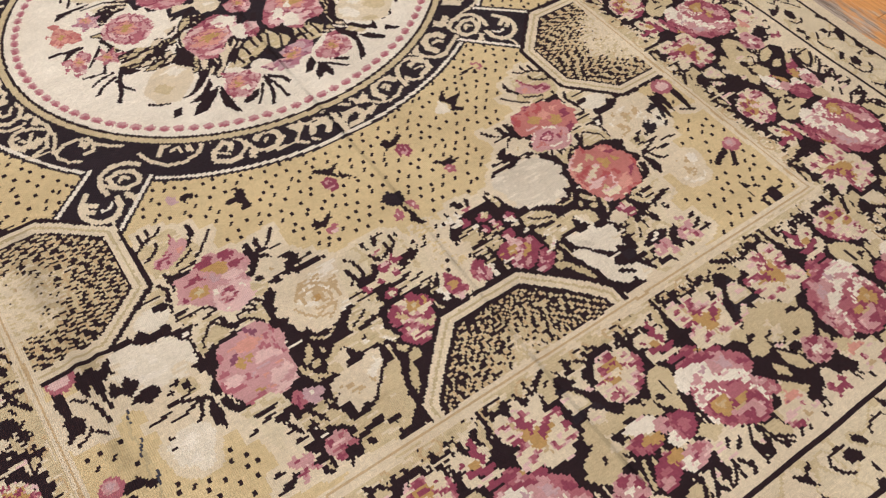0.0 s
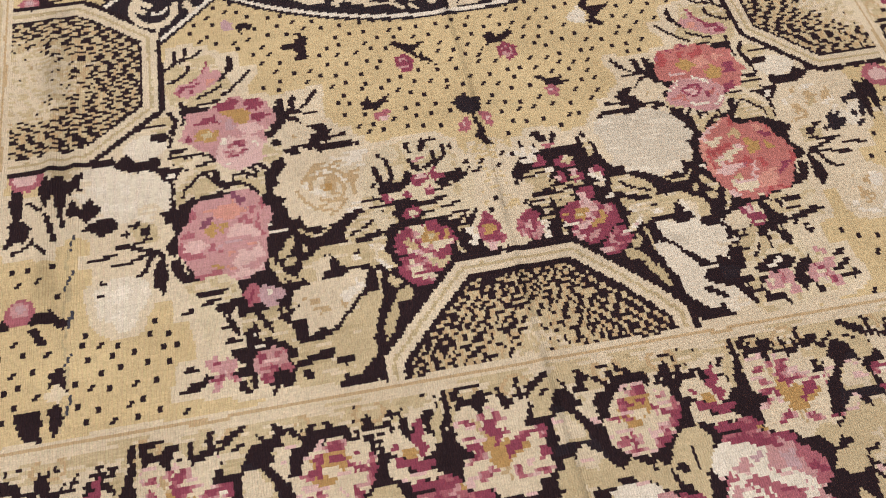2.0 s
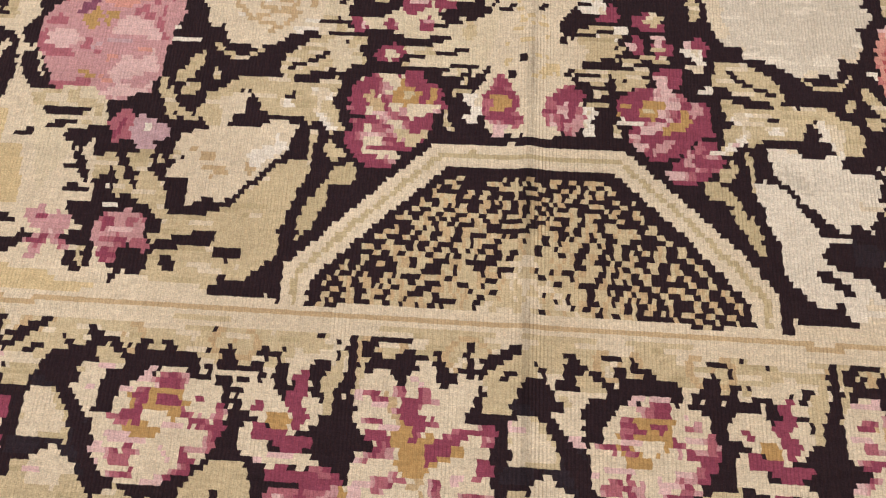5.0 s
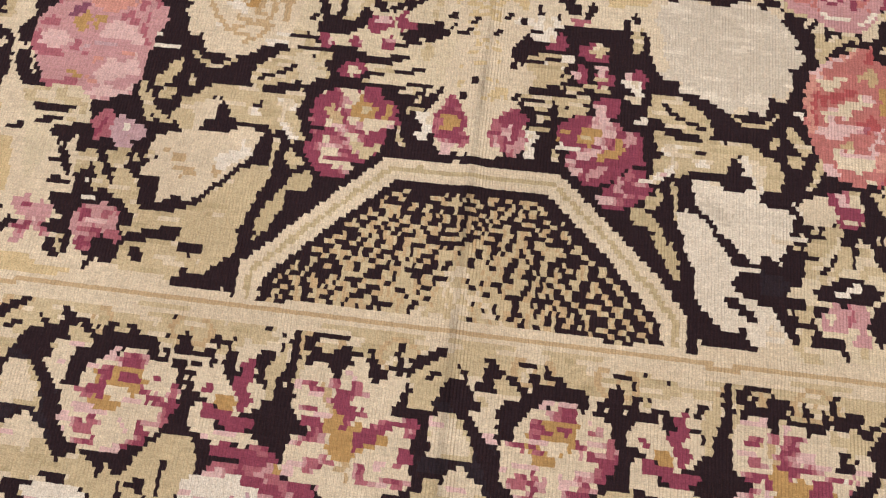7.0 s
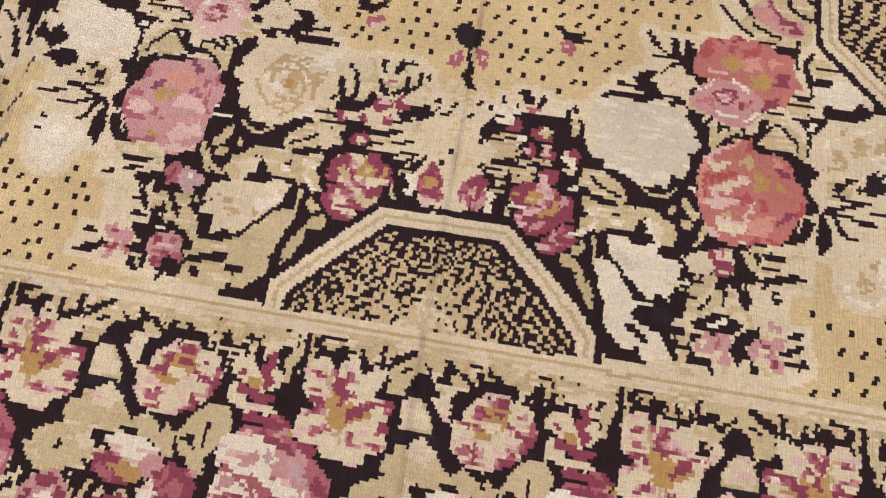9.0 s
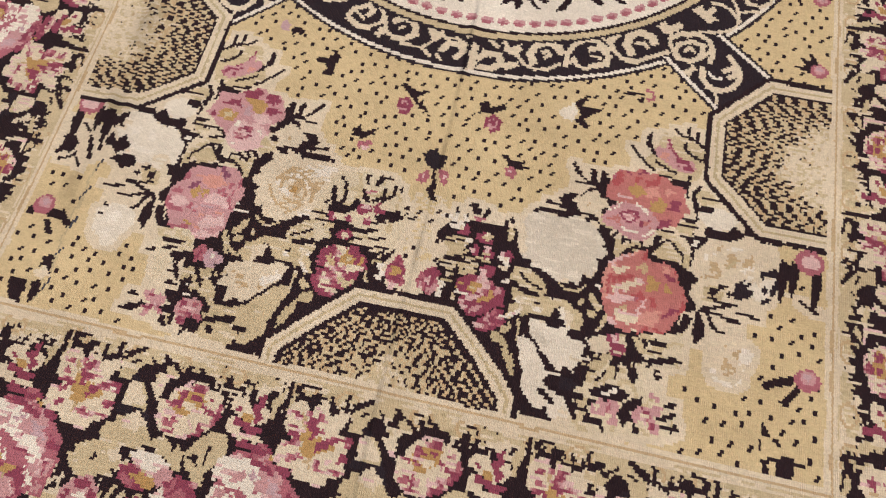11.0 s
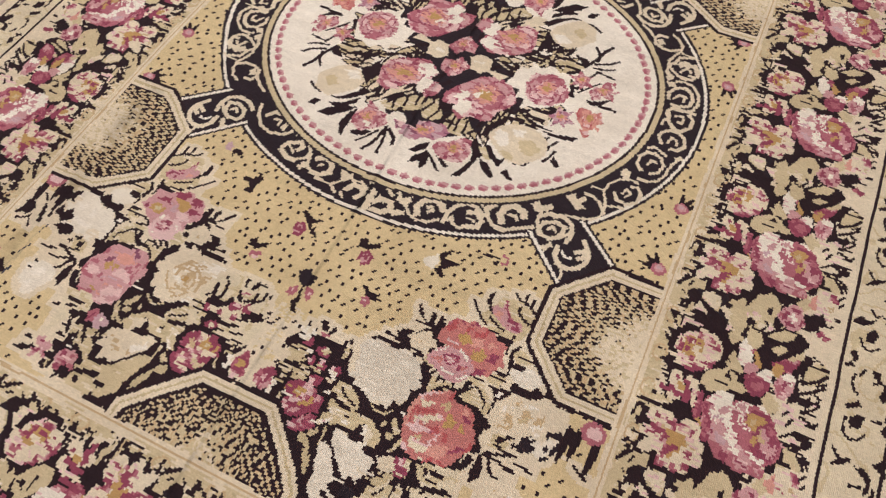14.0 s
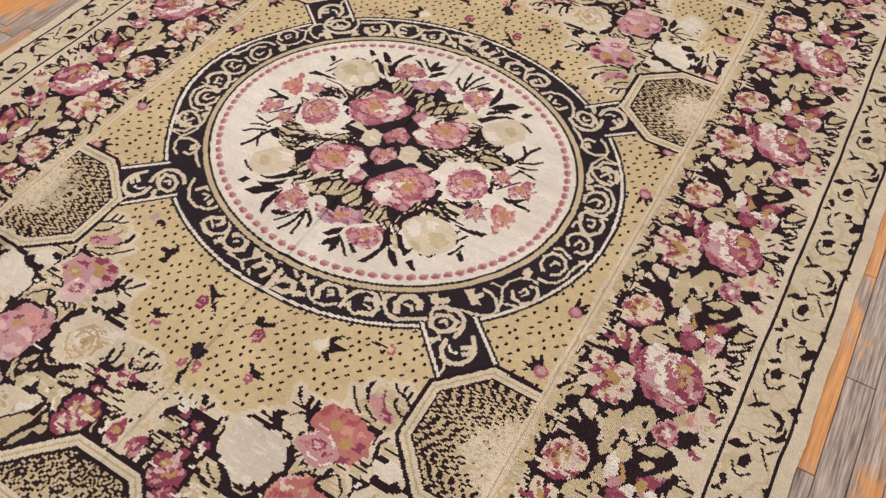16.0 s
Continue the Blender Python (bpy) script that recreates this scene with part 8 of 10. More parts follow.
    line(0.8, "cream", 57.1, 20.6, 58.2, 22.7, 59.9, 21.5)
    patch("cream", 54.7, 15.5, 56.6, 16.0, 57.7, 14.6, 55.7, 13.8)
    line(0.9, "cream", 54.8, 23.2, 55.5, 26.1, 58.8, 27.3)
    motif("scroll", "beige scroll with leaf tips on black", "medallion")
    line(0.9, "cream", -59.9, -24.7, -61.7, -22.5, -61.6, -20.4, -59.6, -20.3)
    patch("cream", -59.8, -23.3, -57.8, -23.0, -55.2, -23.1, -56.3, -24.9, -58.3, -25.4)
    line(0.8, "cream", -59.5, -18.7, -56.9, -18.8, -53.9, -21.1, -53.1, -23.7, -53.9, -26.2, -55.0, -28.3, -54.8, -30.9, -53.2, -33.2, -51.2, -34.3)
    patch("cream", -56.4, -17.5, -54.7, -15.5, -54.1, -17.3, -55.2, -18.9)
    line(0.9, "cream", -54.6, -29.1, -52.4, -27.6, -49.9, -27.7, -47.7, -28.6, -47.0, -30.9, -47.9, -32.7, -50.0, -32.6)
    patch("cream", -50.3, -29.6, -49.0, -28.4, -47.6, -30.3, -48.9, -31.4)
    line(0.7, "cream", -60.3, -27.1, -58.1, -27.8, -55.7, -27.9)
    line(0.8, "cream", -46.5, -31.3, -44.6, -33.3, -42.2, -34.7)


def arm_scrolls():
    """The scrolls on one arm of the ring."""
    motif("scroll", "beige scroll with leaf tips on black", "medallion")
    line(1.1, "cream", 41.8, -42.8, 42.4, -40.9, 45.0, -39.6, 47.5, -40.3, 47.1, -42.9)
    line(1.1, "cream", 41.6, -42.9, 42.6, -44.6, 45.0, -44.8, 47.3, -43.5, 49.1, -41.2)
    line(0.7, "cream", 43.8, -42.5, 44.7, -41.2, 45.9, -42.3)
    line(1.1, "cream", 40.4, -40.0, 42.6, -38.0, 45.8, -37.4, 48.5, -38.6, 49.6, -41.4, 49.1, -44.4)
    blot("cream", 43.8, -47.7, 45.8, -45.3, 46.7, -46.3, 45.0, -48.8)
    motif("scroll", "beige scroll with leaf tips on black", "medallion")
    line(1.2, "cream", 47.8, -45.8, 47.9, -48.5, 49.3, -50.6, 51.6, -51.0, 54.1, -49.7, 55.2, -47.3, 55.0, -44.7, 52.7, -41.9)
    line(1.1, "cream", 52.0, -45.9, 53.8, -44.7, 54.4, -46.5, 53.1, -47.3)
    line(0.7, "ivory", 49.1, -46.9, 50.3, -48.1, 51.5, -47.9)
    line(0.7, "cream", 49.5, -49.9, 50.9, -52.0, 51.1, -53.9)


def small_sprigs():
    """The scattered little sprigs on the gold between ring and bouquets."""
    motif("sprig", "tiny scattered sprig with black leaves", "field")
    blot("black", -11.4, -62.6, -10.1, -61.9, -9.2, -63.1, -7.4, -63.4, -5.2, -62.9, -7.1, -64.7, -7.3, -66.2, -5.8, -65.2, -6.1, -66.6, -4.0, -68.2, -6.4, -67.6, -7.9, -66.0, -10.2, -64.0)
    blot("black", -6.3, -68.0, -3.8, -68.8, -5.0, -68.8)
    blot("pink", -11.0, -66.4, -9.6, -65.6, -8.5, -66.7, -8.4, -68.6, -9.8, -69.3, -10.8, -68.3)
    line(0.8, "wine", -10.8, -67.7, -10.7, -66.1, -9.3, -65.8, -8.4, -67.2, -8.8, -68.9, -10.2, -69.1)
    line(0.7, "wine", -10.2, -67.9, -9.7, -67.1, -9.2, -68.0)
    motif("sprig", "tiny scattered sprig with black leaves", "field")
    blot("black", 4.9, -63.5, 6.5, -62.9, 7.3, -64.4, 10.5, -62.6, 10.2, -64.4, 8.1, -65.5, 5.9, -66.0, 3.9, -67.1, 3.6, -68.6, 3.0, -68.3, 4.3, -66.4, 5.5, -65.4)
    blot("pink", 7.0, -67.4, 8.2, -66.1, 9.7, -67.1, 9.8, -68.9, 8.4, -69.9, 7.1, -68.7)
    line(0.8, "wine", 7.2, -69.0, 7.1, -67.3, 8.4, -66.2, 9.9, -67.3, 9.6, -69.1, 8.4, -69.9)
    line(0.7, "wine", 7.8, -68.0, 8.6, -67.3, 8.8, -68.4)
    motif("sprig", "tiny scattered sprig with black leaves", "field")
    blot("black", -30.0, -59.3, -28.2, -59.3, -27.2, -58.4, -27.4, -57.0, -26.7, -56.8, -25.3, -58.7, -25.8, -61.4, -25.9, -63.2, -28.1, -63.7, -28.6, -63.0, -27.2, -62.0, -28.4, -60.8, -29.9, -60.5)
    motif("sprig", "tiny scattered sprig with black leaves", "field")
    blot("bone", 20.8, -62.8, 21.7, -61.3, 23.7, -59.7, 24.6, -62.0, 23.8, -64.2, 22.1, -64.1)
    blot("black", 23.9, -59.4, 26.2, -57.3, 26.6, -57.7, 25.1, -59.8, 25.5, -60.4, 29.2, -60.0, 29.0, -61.0, 26.9, -62.2, 26.0, -63.3, 27.3, -64.8, 26.8, -65.5, 25.1, -64.8, 24.3, -63.7, 25.3, -62.5)
    motif("sprig", "tiny scattered sprig with black leaves", "field")
    blot("black", -18.2, -74.6, -17.1, -73.7, -16.1, -75.1, -14.6, -74.2, -13.4, -73.6, -13.7, -75.4, -15.3, -76.0, -15.9, -76.8, -16.9, -76.3, -18.1, -76.3)
    blot("rose", -16.6, -77.6, -14.2, -76.7, -13.7, -77.6, -14.9, -78.3, -16.2, -79.1)
    blot("blush", -15.8, -78.4, -14.2, -78.1, -14.5, -79.1, -15.6, -79.3)
    motif("sprig", "tiny scattered sprig with black leaves", "field")
    blot("black", 11.6, -74.7, 12.6, -74.2, 13.4, -75.6, 14.9, -75.6, 16.1, -75.0, 15.8, -76.3, 17.5, -76.6, 15.4, -77.4, 13.7, -77.2)
    blot("rose", 12.4, -77.3, 14.2, -76.7, 15.0, -78.4, 14.2, -79.6, 12.9, -78.6)
    blot("blush", 13.0, -78.0, 13.8, -77.7, 14.0, -78.6)
    motif("sprig", "tiny scattered sprig with black leaves", "field")
    blot("lilac", -40.2, -52.2, -38.9, -51.5, -37.9, -52.8, -38.0, -54.3, -39.3, -54.3)
    blot("black", -37.4, -53.9, -36.4, -52.5, -34.5, -53.6, -35.1, -54.6, -36.4, -54.4, -36.8, -56.0)
    motif("sprig", "tiny scattered sprig with black leaves", "field")
    line(0.6, "rose", 37.2, -53.8, 38.7, -54.1, 38.9, -55.9, 37.8, -56.1)
    line(0.7, "black", 33.1, -55.4, 35.1, -55.1, 36.8, -55.0)
    blot("black", 35.8, -56.2, 37.0, -55.5, 37.0, -57.3, 35.9, -57.2)
    motif("butterfly_sprig", "butterfly-shaped sprig on the centre fold", "field")
    blot("night", -3.3, -77.5, -2.1, -76.4, -1.1, -75.8, 0.0, -77.2, 2.0, -77.2, 1.3, -78.9, 0.5, -80.3, -0.5, -81.1, -1.8, -80.2, -2.9, -79.1)
    blot("black", -0.4, -83.6, 0.7, -84.0, 0.6, -85.9, 1.5, -87.3, -0.2, -87.3, -1.2, -85.0)
    blot("black", -1.2, -80.7, -0.4, -80.5, 0.4, -84.1, -0.4, -84.2)
    blot("rose", -3.5, -82.4, -2.0, -80.8, -1.2, -82.6, -2.0, -84.0, -3.2, -83.8)
    blot("blush", -3.0, -82.3, -2.1, -81.9, -2.2, -83.1)
    blot("rose", 0.3, -80.3, 2.4, -80.5, 2.6, -82.6, 1.8, -83.8, 0.7, -82.5)
    blot("blush", 0.9, -81.2, 2.0, -81.2, 1.9, -82.5)


def oval_leaves():
    """Leaves of half the centre bouquet; the other half is the same turned round."""
    motif("leaf_spray", "black and sand leaves of the centre bouquet", "medallion")
    patch("night", -12.1, -16.7, -14.4, -8.1, -7.5, -0.6, -0.7, 4.0, 8.1, 5.5, 18.0, 1.5, 25.1, -4.3, 23.2, -10.3, 17.9, -16.3, 17.2, -20.9, 12.6, -24.9, 6.1, -28.8, -1.1, -27.8, -8.4, -25.7)
    patch("cream", -17.1, -22.3, -14.7, -18.5, -10.1, -16.8, -6.7, -13.2, -3.1, -12.6, -4.6, -16.3, -9.6, -20.1, -13.3, -23.3)
    patch("sand", -11.6, -22.7, -4.2, -16.8, 2.0, -14.5, 4.5, -18.2, -0.9, -21.5, -8.2, -24.6)
    patch("sand", -0.3, -17.2, 1.2, -13.5, 6.3, -20.7, 4.1, -23.2, 0.7, -22.7)
    patch("sand", 7.0, -22.4, 8.0, -18.0, 11.4, -17.4, 15.0, -21.4, 12.7, -25.0, 8.9, -25.1)
    patch("black", -25.5, -26.8, -22.1, -25.8, -19.4, -22.9, -17.3, -20.1, -15.4, -21.3, -18.2, -24.4, -22.2, -26.9)
    patch("black", -23.9, -28.9, -20.1, -27.1, -16.6, -23.7, -16.9, -26.1, -21.2, -29.5)
    patch("black", -25.1, -33.3, -23.2, -30.7, -19.4, -27.9, -15.9, -27.1, -17.8, -29.9, -21.3, -33.0)
    patch("black", -16.2, -37.1, -17.7, -33.8, -17.0, -29.7, -15.7, -27.4, -15.2, -30.8, -15.4, -35.0, -14.9, -37.7)
    patch("black", -29.0, -31.5, -27.7, -28.9, -25.9, -29.1, -26.7, -31.3)
    line(0.8, "black", -31.7, -24.3, -29.3, -25.8, -27.6, -26.3)
    patch("black", -14.0, -35.5, -12.0, -33.6, -8.5, -32.9, -9.8, -35.1, -12.0, -36.0)
    line(0.7, "black", -10.9, -37.7, -8.9, -35.1, -7.2, -32.1)
    line(0.9, "black", -8.2, -39.4, -6.7, -36.7, -6.1, -33.8, -5.9, -31.4)
    line(0.9, "black", -4.2, -39.0, -4.3, -36.2, -4.8, -33.0, -5.9, -30.0)
    line(1.0, "black", -4.8, -30.5, -2.2, -32.7, -1.7, -34.9)
    patch("black", -21.0, -15.8, -20.7, -13.2, -19.4, -10.8, -18.1, -8.2, -17.6, -11.9, -18.1, -15.4, -17.4, -19.2)
    line(0.7, "black", -11.4, -21.6, -8.8, -18.5, -5.1, -15.3)
    line(0.7, "black", -7.6, -23.1, -8.2, -19.2)
    line(0.7, "black", -5.0, -21.4, -5.4, -17.0)
    line(0.7, "black", -2.3, -19.8, -2.7, -15.4)
    line(0.7, "black", 0.3, -20.7, 1.8, -17.1, 0.2, -10.3)
    line(0.7, "black", 2.7, -22.9, 4.2, -19.3, 2.7, -12.6)
    patch("black", 2.4, -15.5, 3.2, -12.3, 6.6, -14.2, 7.2, -18.2, 5.0, -19.1)
    line(0.7, "black", 8.9, -23.8, 8.9, -19.1)
    line(0.7, "black", 10.8, -23.9, 10.3, -19.0)
    line(0.7, "black", 13.0, -23.7, 12.7, -19.2)
    patch("black", 2.8, -34.7, 4.5, -31.8, 6.9, -29.7, 6.8, -32.4, 4.7, -34.6)
    patch("black", 4.2, -38.4, 5.2, -35.2, 7.4, -33.0, 8.0, -35.3, 5.9, -37.4)
    patch("black", 7.8, -39.1, 6.8, -36.2, 7.0, -32.6, 8.9, -33.8, 8.7, -37.5)
    line(0.8, "black", 8.6, -33.8, 10.8, -36.0, 12.4, -37.6)
    patch("black", 9.8, -33.1, 12.4, -33.9, 14.9, -35.5, 13.2, -35.8)
    patch("black", 15.8, -37.9, 17.4, -34.6, 18.6, -31.3, 17.7, -27.2, 20.1, -29.3, 19.3, -33.7, 18.0, -36.8)
    patch("black", 16.0, -26.2, 17.4, -24.0, 21.0, -26.6, 21.3, -29.9, 19.0, -29.1)
    patch("black", 20.4, -30.2, 22.9, -29.8, 25.9, -33.5, 24.9, -34.1, 22.4, -32.5)
    patch("sand", 18.6, -25.8, 20.9, -25.3, 23.3, -28.7, 21.9, -29.5)
    line(0.7, "ivory", 20.6, -29.0, 23.8, -29.5)
    patch("black", 18.7, -23.5, 21.8, -24.7, 24.4, -27.8, 26.2, -27.8, 25.4, -29.6, 22.5, -28.1)
    line(0.7, "black", 25.4, -29.6, 26.3, -26.6)
    patch("black", 26.8, -31.3, 28.0, -29.7, 30.5, -32.4, 29.3, -32.7)
    line(0.7, "black", 28.8, -27.1, 31.4, -26.8, 32.2, -25.0)
    patch("black", 30.9, -17.6, 31.8, -16.0, 34.2, -15.2, 33.5, -17.2)
    line(0.7, "black", 34.5, -20.8, 35.1, -18.0, 36.3, -15.9)
    line(0.7, "black", 35.3, -23.6, 36.4, -20.9, 36.9, -19.1)
    patch("black", 36.8, -22.4, 37.3, -20.9, 39.6, -23.1, 38.6, -24.1)
    patch("cream", 23.2, -8.8, 26.8, -7.3, 30.9, -7.9, 32.3, -12.0, 28.6, -11.9, 25.2, -10.9)
    line(0.7, "black", 23.0, -10.2, 25.5, -11.2, 28.4, -13.0, 31.0, -13.0, 34.0, -13.3)
    line(0.7, "black", 24.1, -9.0, 28.0, -10.9, 30.6, -10.5)
    line(0.7, "black", 24.1, -7.5, 28.0, -7.8, 30.5, -7.2)
    patch("black", 30.7, -14.3, 34.6, -13.2, 38.6, -12.7, 41.0, -12.2, 39.6, -14.4, 35.4, -14.7)
    line(0.7, "ivory", 30.4, -13.8, 35.5, -13.3, 40.1, -12.0)
    patch("sand", 17.5, -17.5, 18.9, -10.7, 20.7, -9.4, 22.4, -14.5, 20.4, -18.8)
    patch("black", 17.7, -22.0, 17.7, -18.3, 19.4, -15.9, 21.0, -13.7, 22.0, -17.1, 20.1, -19.9, 20.2, -22.8)
    line(0.7, "black", 17.9, -16.6, 18.8, -10.5, 19.6, -8.5)
    line(0.7, "black", 19.8, -15.4, 20.3, -10.6)
    line(0.7, "black", 21.8, -15.6, 21.4, -9.9)
    patch("sand", 25.4, 11.5, 30.2, 14.5, 34.7, 13.0, 30.2, 9.2)
    line(0.8, "black", 24.1, 10.2, 26.3, 13.2, 29.6, 13.8, 33.9, 13.0)
    line(0.8, "black", 25.4, 9.4, 29.3, 11.0, 33.0, 11.2)
    patch("black", 29.9, 16.4, 33.0, 16.2, 35.2, 14.6, 34.0, 12.3)
    line(1.0, "black", 34.1, 13.7, 36.0, 17.3, 36.9, 21.0, 38.5, 23.6)
    line(0.8, "black", 36.4, 16.4, 35.7, 19.7, 34.2, 21.7)
    line(0.8, "black", 36.0, 15.1, 39.8, 16.9, 41.7, 18.9)
    line(0.7, "black", 35.9, 13.5, 39.4, 14.1, 41.6, 15.4)
    line(0.7, "black", 37.3, 12.5, 40.4, 12.1, 42.5, 11.7)
    patch("black", 37.9, 1.1, 41.2, 1.9, 45.2, 4.6, 41.9, 0.4, 39.4, -0.1)
    line(0.9, "black", 40.7, 0.9, 43.7, 0.3, 46.5, 0.2)
    patch("black", 31.5, 4.9, 33.8, 3.5, 35.1, 0.4, 33.3, 0.5)
    line(0.7, "black", 35.2, 2.9, 37.4, 5.8, 39.7, 8.6)
    line(0.7, "black", 36.3, 9.3, 37.7, 12.5)
    patch("black", 16.6, -5.7, 19.2, -5.1, 20.5, -3.0, 20.6, -6.0, 18.6, -7.2)


def oval_flowers():
    """Flowers of half the centre bouquet."""
    motif("pale_blossom", "pale blossom with a lobed edge", "medallion")
    patch("cream", -30.0, -25.2, -31.6, -20.3, -28.6, -16.4, -25.3, -13.9, -21.3, -14.9, -18.4, -18.2, -19.5, -21.4, -22.3, -24.4, -25.4, -27.0)
    patch("ivory", -25.8, -16.3, -22.2, -15.0, -20.0, -17.9, -22.9, -18.8)
    patch("sand", -29.1, -21.2, -27.3, -19.1, -24.5, -21.8, -26.5, -23.6)
    motif("pale_blossom", "pale blossom with a lobed edge", "medallion")
    patch("cream", 19.2, -20.9, 20.5, -17.6, 23.4, -15.1, 27.3, -14.1, 31.3, -14.7, 34.5, -17.3, 35.2, -21.5, 33.3, -24.3, 30.6, -26.9, 27.3, -27.4, 24.1, -25.8, 21.3, -23.5)
    patch("ivory", 20.5, -21.3, 21.6, -18.0, 24.0, -18.7, 25.2, -22.0, 23.5, -23.7)
    patch("sand", 26.9, -19.6, 30.6, -18.3, 33.6, -20.1, 32.0, -23.4, 29.0, -23.1)
    patch("sand", 23.9, -24.8, 26.4, -24.2, 28.8, -26.4, 26.4, -26.8)
    patch("ivory", 24.3, -16.9, 27.6, -15.8, 28.2, -18.0, 26.3, -18.9)
    motif("rose", "blush rose with wine shading", "medallion")
    patch("pink", -15.5, -16.4, -16.9, -11.5, -16.5, -8.0, -13.3, -5.3, -9.4, -3.7, -5.8, -2.9, -1.5, -6.4, -3.0, -10.2, -4.4, -12.3, -6.7, -13.2, -9.7, -16.0, -12.1, -18.3)
    patch("rose", -16.3, -13.5, -16.6, -9.2, -13.4, -6.6, -9.7, -8.7, -8.5, -12.2, -10.3, -15.1, -13.4, -15.7)
    patch("coral", -16.2, -11.3, -13.7, -9.0, -10.4, -10.5, -10.3, -13.8, -13.0, -14.4)
    line(0.7, "wine", -15.5, -16.4, -13.1, -17.5, -9.3, -16.3)
    line(0.8, "wine", -15.3, -11.3, -12.5, -10.4)
    line(0.8, "wine", -13.1, -13.4, -10.1, -12.4)
    patch("ivory", -9.3, -5.6, -5.0, -4.3, -1.5, -6.4, -3.6, -9.3, -6.8, -8.3)
    patch("ivory", -5.3, -14.1, -4.6, -9.3, -1.0, -10.0, -1.6, -13.7, -3.4, -15.5)
    line(0.8, "rose", -11.7, -6.2, -6.1, -6.8)
    line(0.8, "wine", -7.8, -11.8, -9.0, -8.3, -11.7, -6.2)
    patch("lilac", -2.7, -15.1, -1.3, -9.9, 1.6, -11.0, 1.0, -14.6, -0.8, -16.5)
    motif("small_flower", "small pink flower with wine streaks", "medallion")
    patch("pink", -15.1, -32.4, -15.6, -29.1, -13.8, -26.3, -14.1, -23.3, -10.2, -25.6, -8.2, -25.6, -5.6, -27.9, -7.4, -30.9, -9.8, -32.8, -11.6, -34.3)
    patch("coral", -13.8, -26.5, -14.1, -23.3, -10.5, -25.3, -10.9, -27.5)
    line(0.7, "wine", -14.7, -32.2, -12.5, -28.9)
    line(0.7, "wine", -11.9, -33.6, -11.0, -29.7)
    line(0.7, "wine", -7.8, -30.4, -10.5, -28.0)
    patch("ivory", -12.7, -30.5, -10.3, -30.5, -10.3, -32.6)
    motif("pale_blossom", "pale blossom with a lobed edge", "medallion")
    patch("ivory", -7.6, -27.0, -6.5, -24.3, -3.9, -23.7, -1.8, -25.8, -2.5, -28.4, -5.2, -29.5)
    motif("iris", "pink iris with wine veins", "medallion")
    patch("mauve", -2.1, -30.5, -1.7, -27.0, 1.2, -27.1, 1.2, -24.5, 4.2, -23.4, 7.9, -23.1, 10.1, -25.0, 8.8, -27.4, 7.2, -29.0, 4.6, -29.2, 3.0, -30.9, 0.3, -31.3)
    patch("plum", -0.2, -28.0, 2.3, -28.6, 4.7, -29.2, 2.5, -30.5)
    patch("lilac", 1.9, -25.7, 4.3, -24.6, 5.3, -27.2, 3.6, -27.5)
    patch("blush", 4.8, -27.2, 6.9, -24.6, 10.0, -24.8, 8.8, -27.4, 6.7, -28.6)
    patch("wine", -4.8, -26.9, -1.8, -26.6, -1.3, -28.8, -3.4, -29.4)
    motif("iris", "pink iris with wine veins", "medallion")
    patch("pink", 7.7, -30.8, 8.7, -28.6, 11.7, -27.7, 13.7, -25.1, 16.4, -24.9, 17.2, -27.5, 17.7, -30.3, 16.8, -32.6, 14.1, -33.8, 11.5, -33.6, 9.4, -32.4)
    line(0.7, "wine", 9.2, -30.8, 12.9, -29.2)
    line(0.7, "wine", 12.5, -33.0, 13.1, -29.7, 13.0, -26.7)
    line(0.7, "wine", 15.6, -32.3, 14.6, -29.3, 16.0, -26.5)
    patch("coral", 11.0, -28.1, 12.3, -26.4, 13.2, -28.6)
    motif("peony", "great round peony with ochre heart", "medallion")
    patch("pink", 3.2, -15.3, 3.0, -11.9, 5.2, -8.1, 7.9, -4.9, 9.5, -2.9, 13.1, -1.2, 17.5, -1.9, 19.6, -3.9, 21.8, -7.7, 20.5, -10.2, 18.5, -12.9, 17.6, -15.8, 15.2, -17.7, 12.2, -17.6, 10.0, -19.7, 7.4, -17.4, 7.6, -14.9, 5.3, -15.7)
    patch("mauve", 10.8, -3.9, 13.4, -1.6, 17.4, -2.7, 14.0, -4.2)
    patch("ivory", 5.1, -12.6, 7.7, -9.1, 9.5, -10.0, 7.9, -13.7)
    patch("ivory", 6.8, -16.5, 8.4, -12.9, 11.0, -12.3, 11.6, -15.1, 9.9, -18.1)
    patch("ivory", 9.9, -9.8, 11.8, -6.6, 13.2, -7.0, 11.6, -10.7)
    line(0.9, "wine", 7.6, -9.1, 11.7, -7.9, 14.3, -4.6, 19.3, -5.0)
    line(0.7, "wine", 4.3, -11.4, 6.9, -7.8, 10.0, -6.4)
    patch("coral", 12.1, -13.3, 13.7, -9.7, 17.0, -8.7, 18.9, -11.2, 17.4, -14.0, 13.7, -15.8)
    patch("ochre", 12.3, -13.0, 13.7, -10.9, 14.7, -13.2)
    line(0.7, "rose", 14.1, -12.1, 17.1, -10.3)
    patch("wine", 14.0, -16.3, 17.4, -14.0, 18.4, -12.4, 18.0, -16.5, 15.5, -18.0)
    motif("round_flower", "round mauve-pink flower with ivory collar", "medallion")
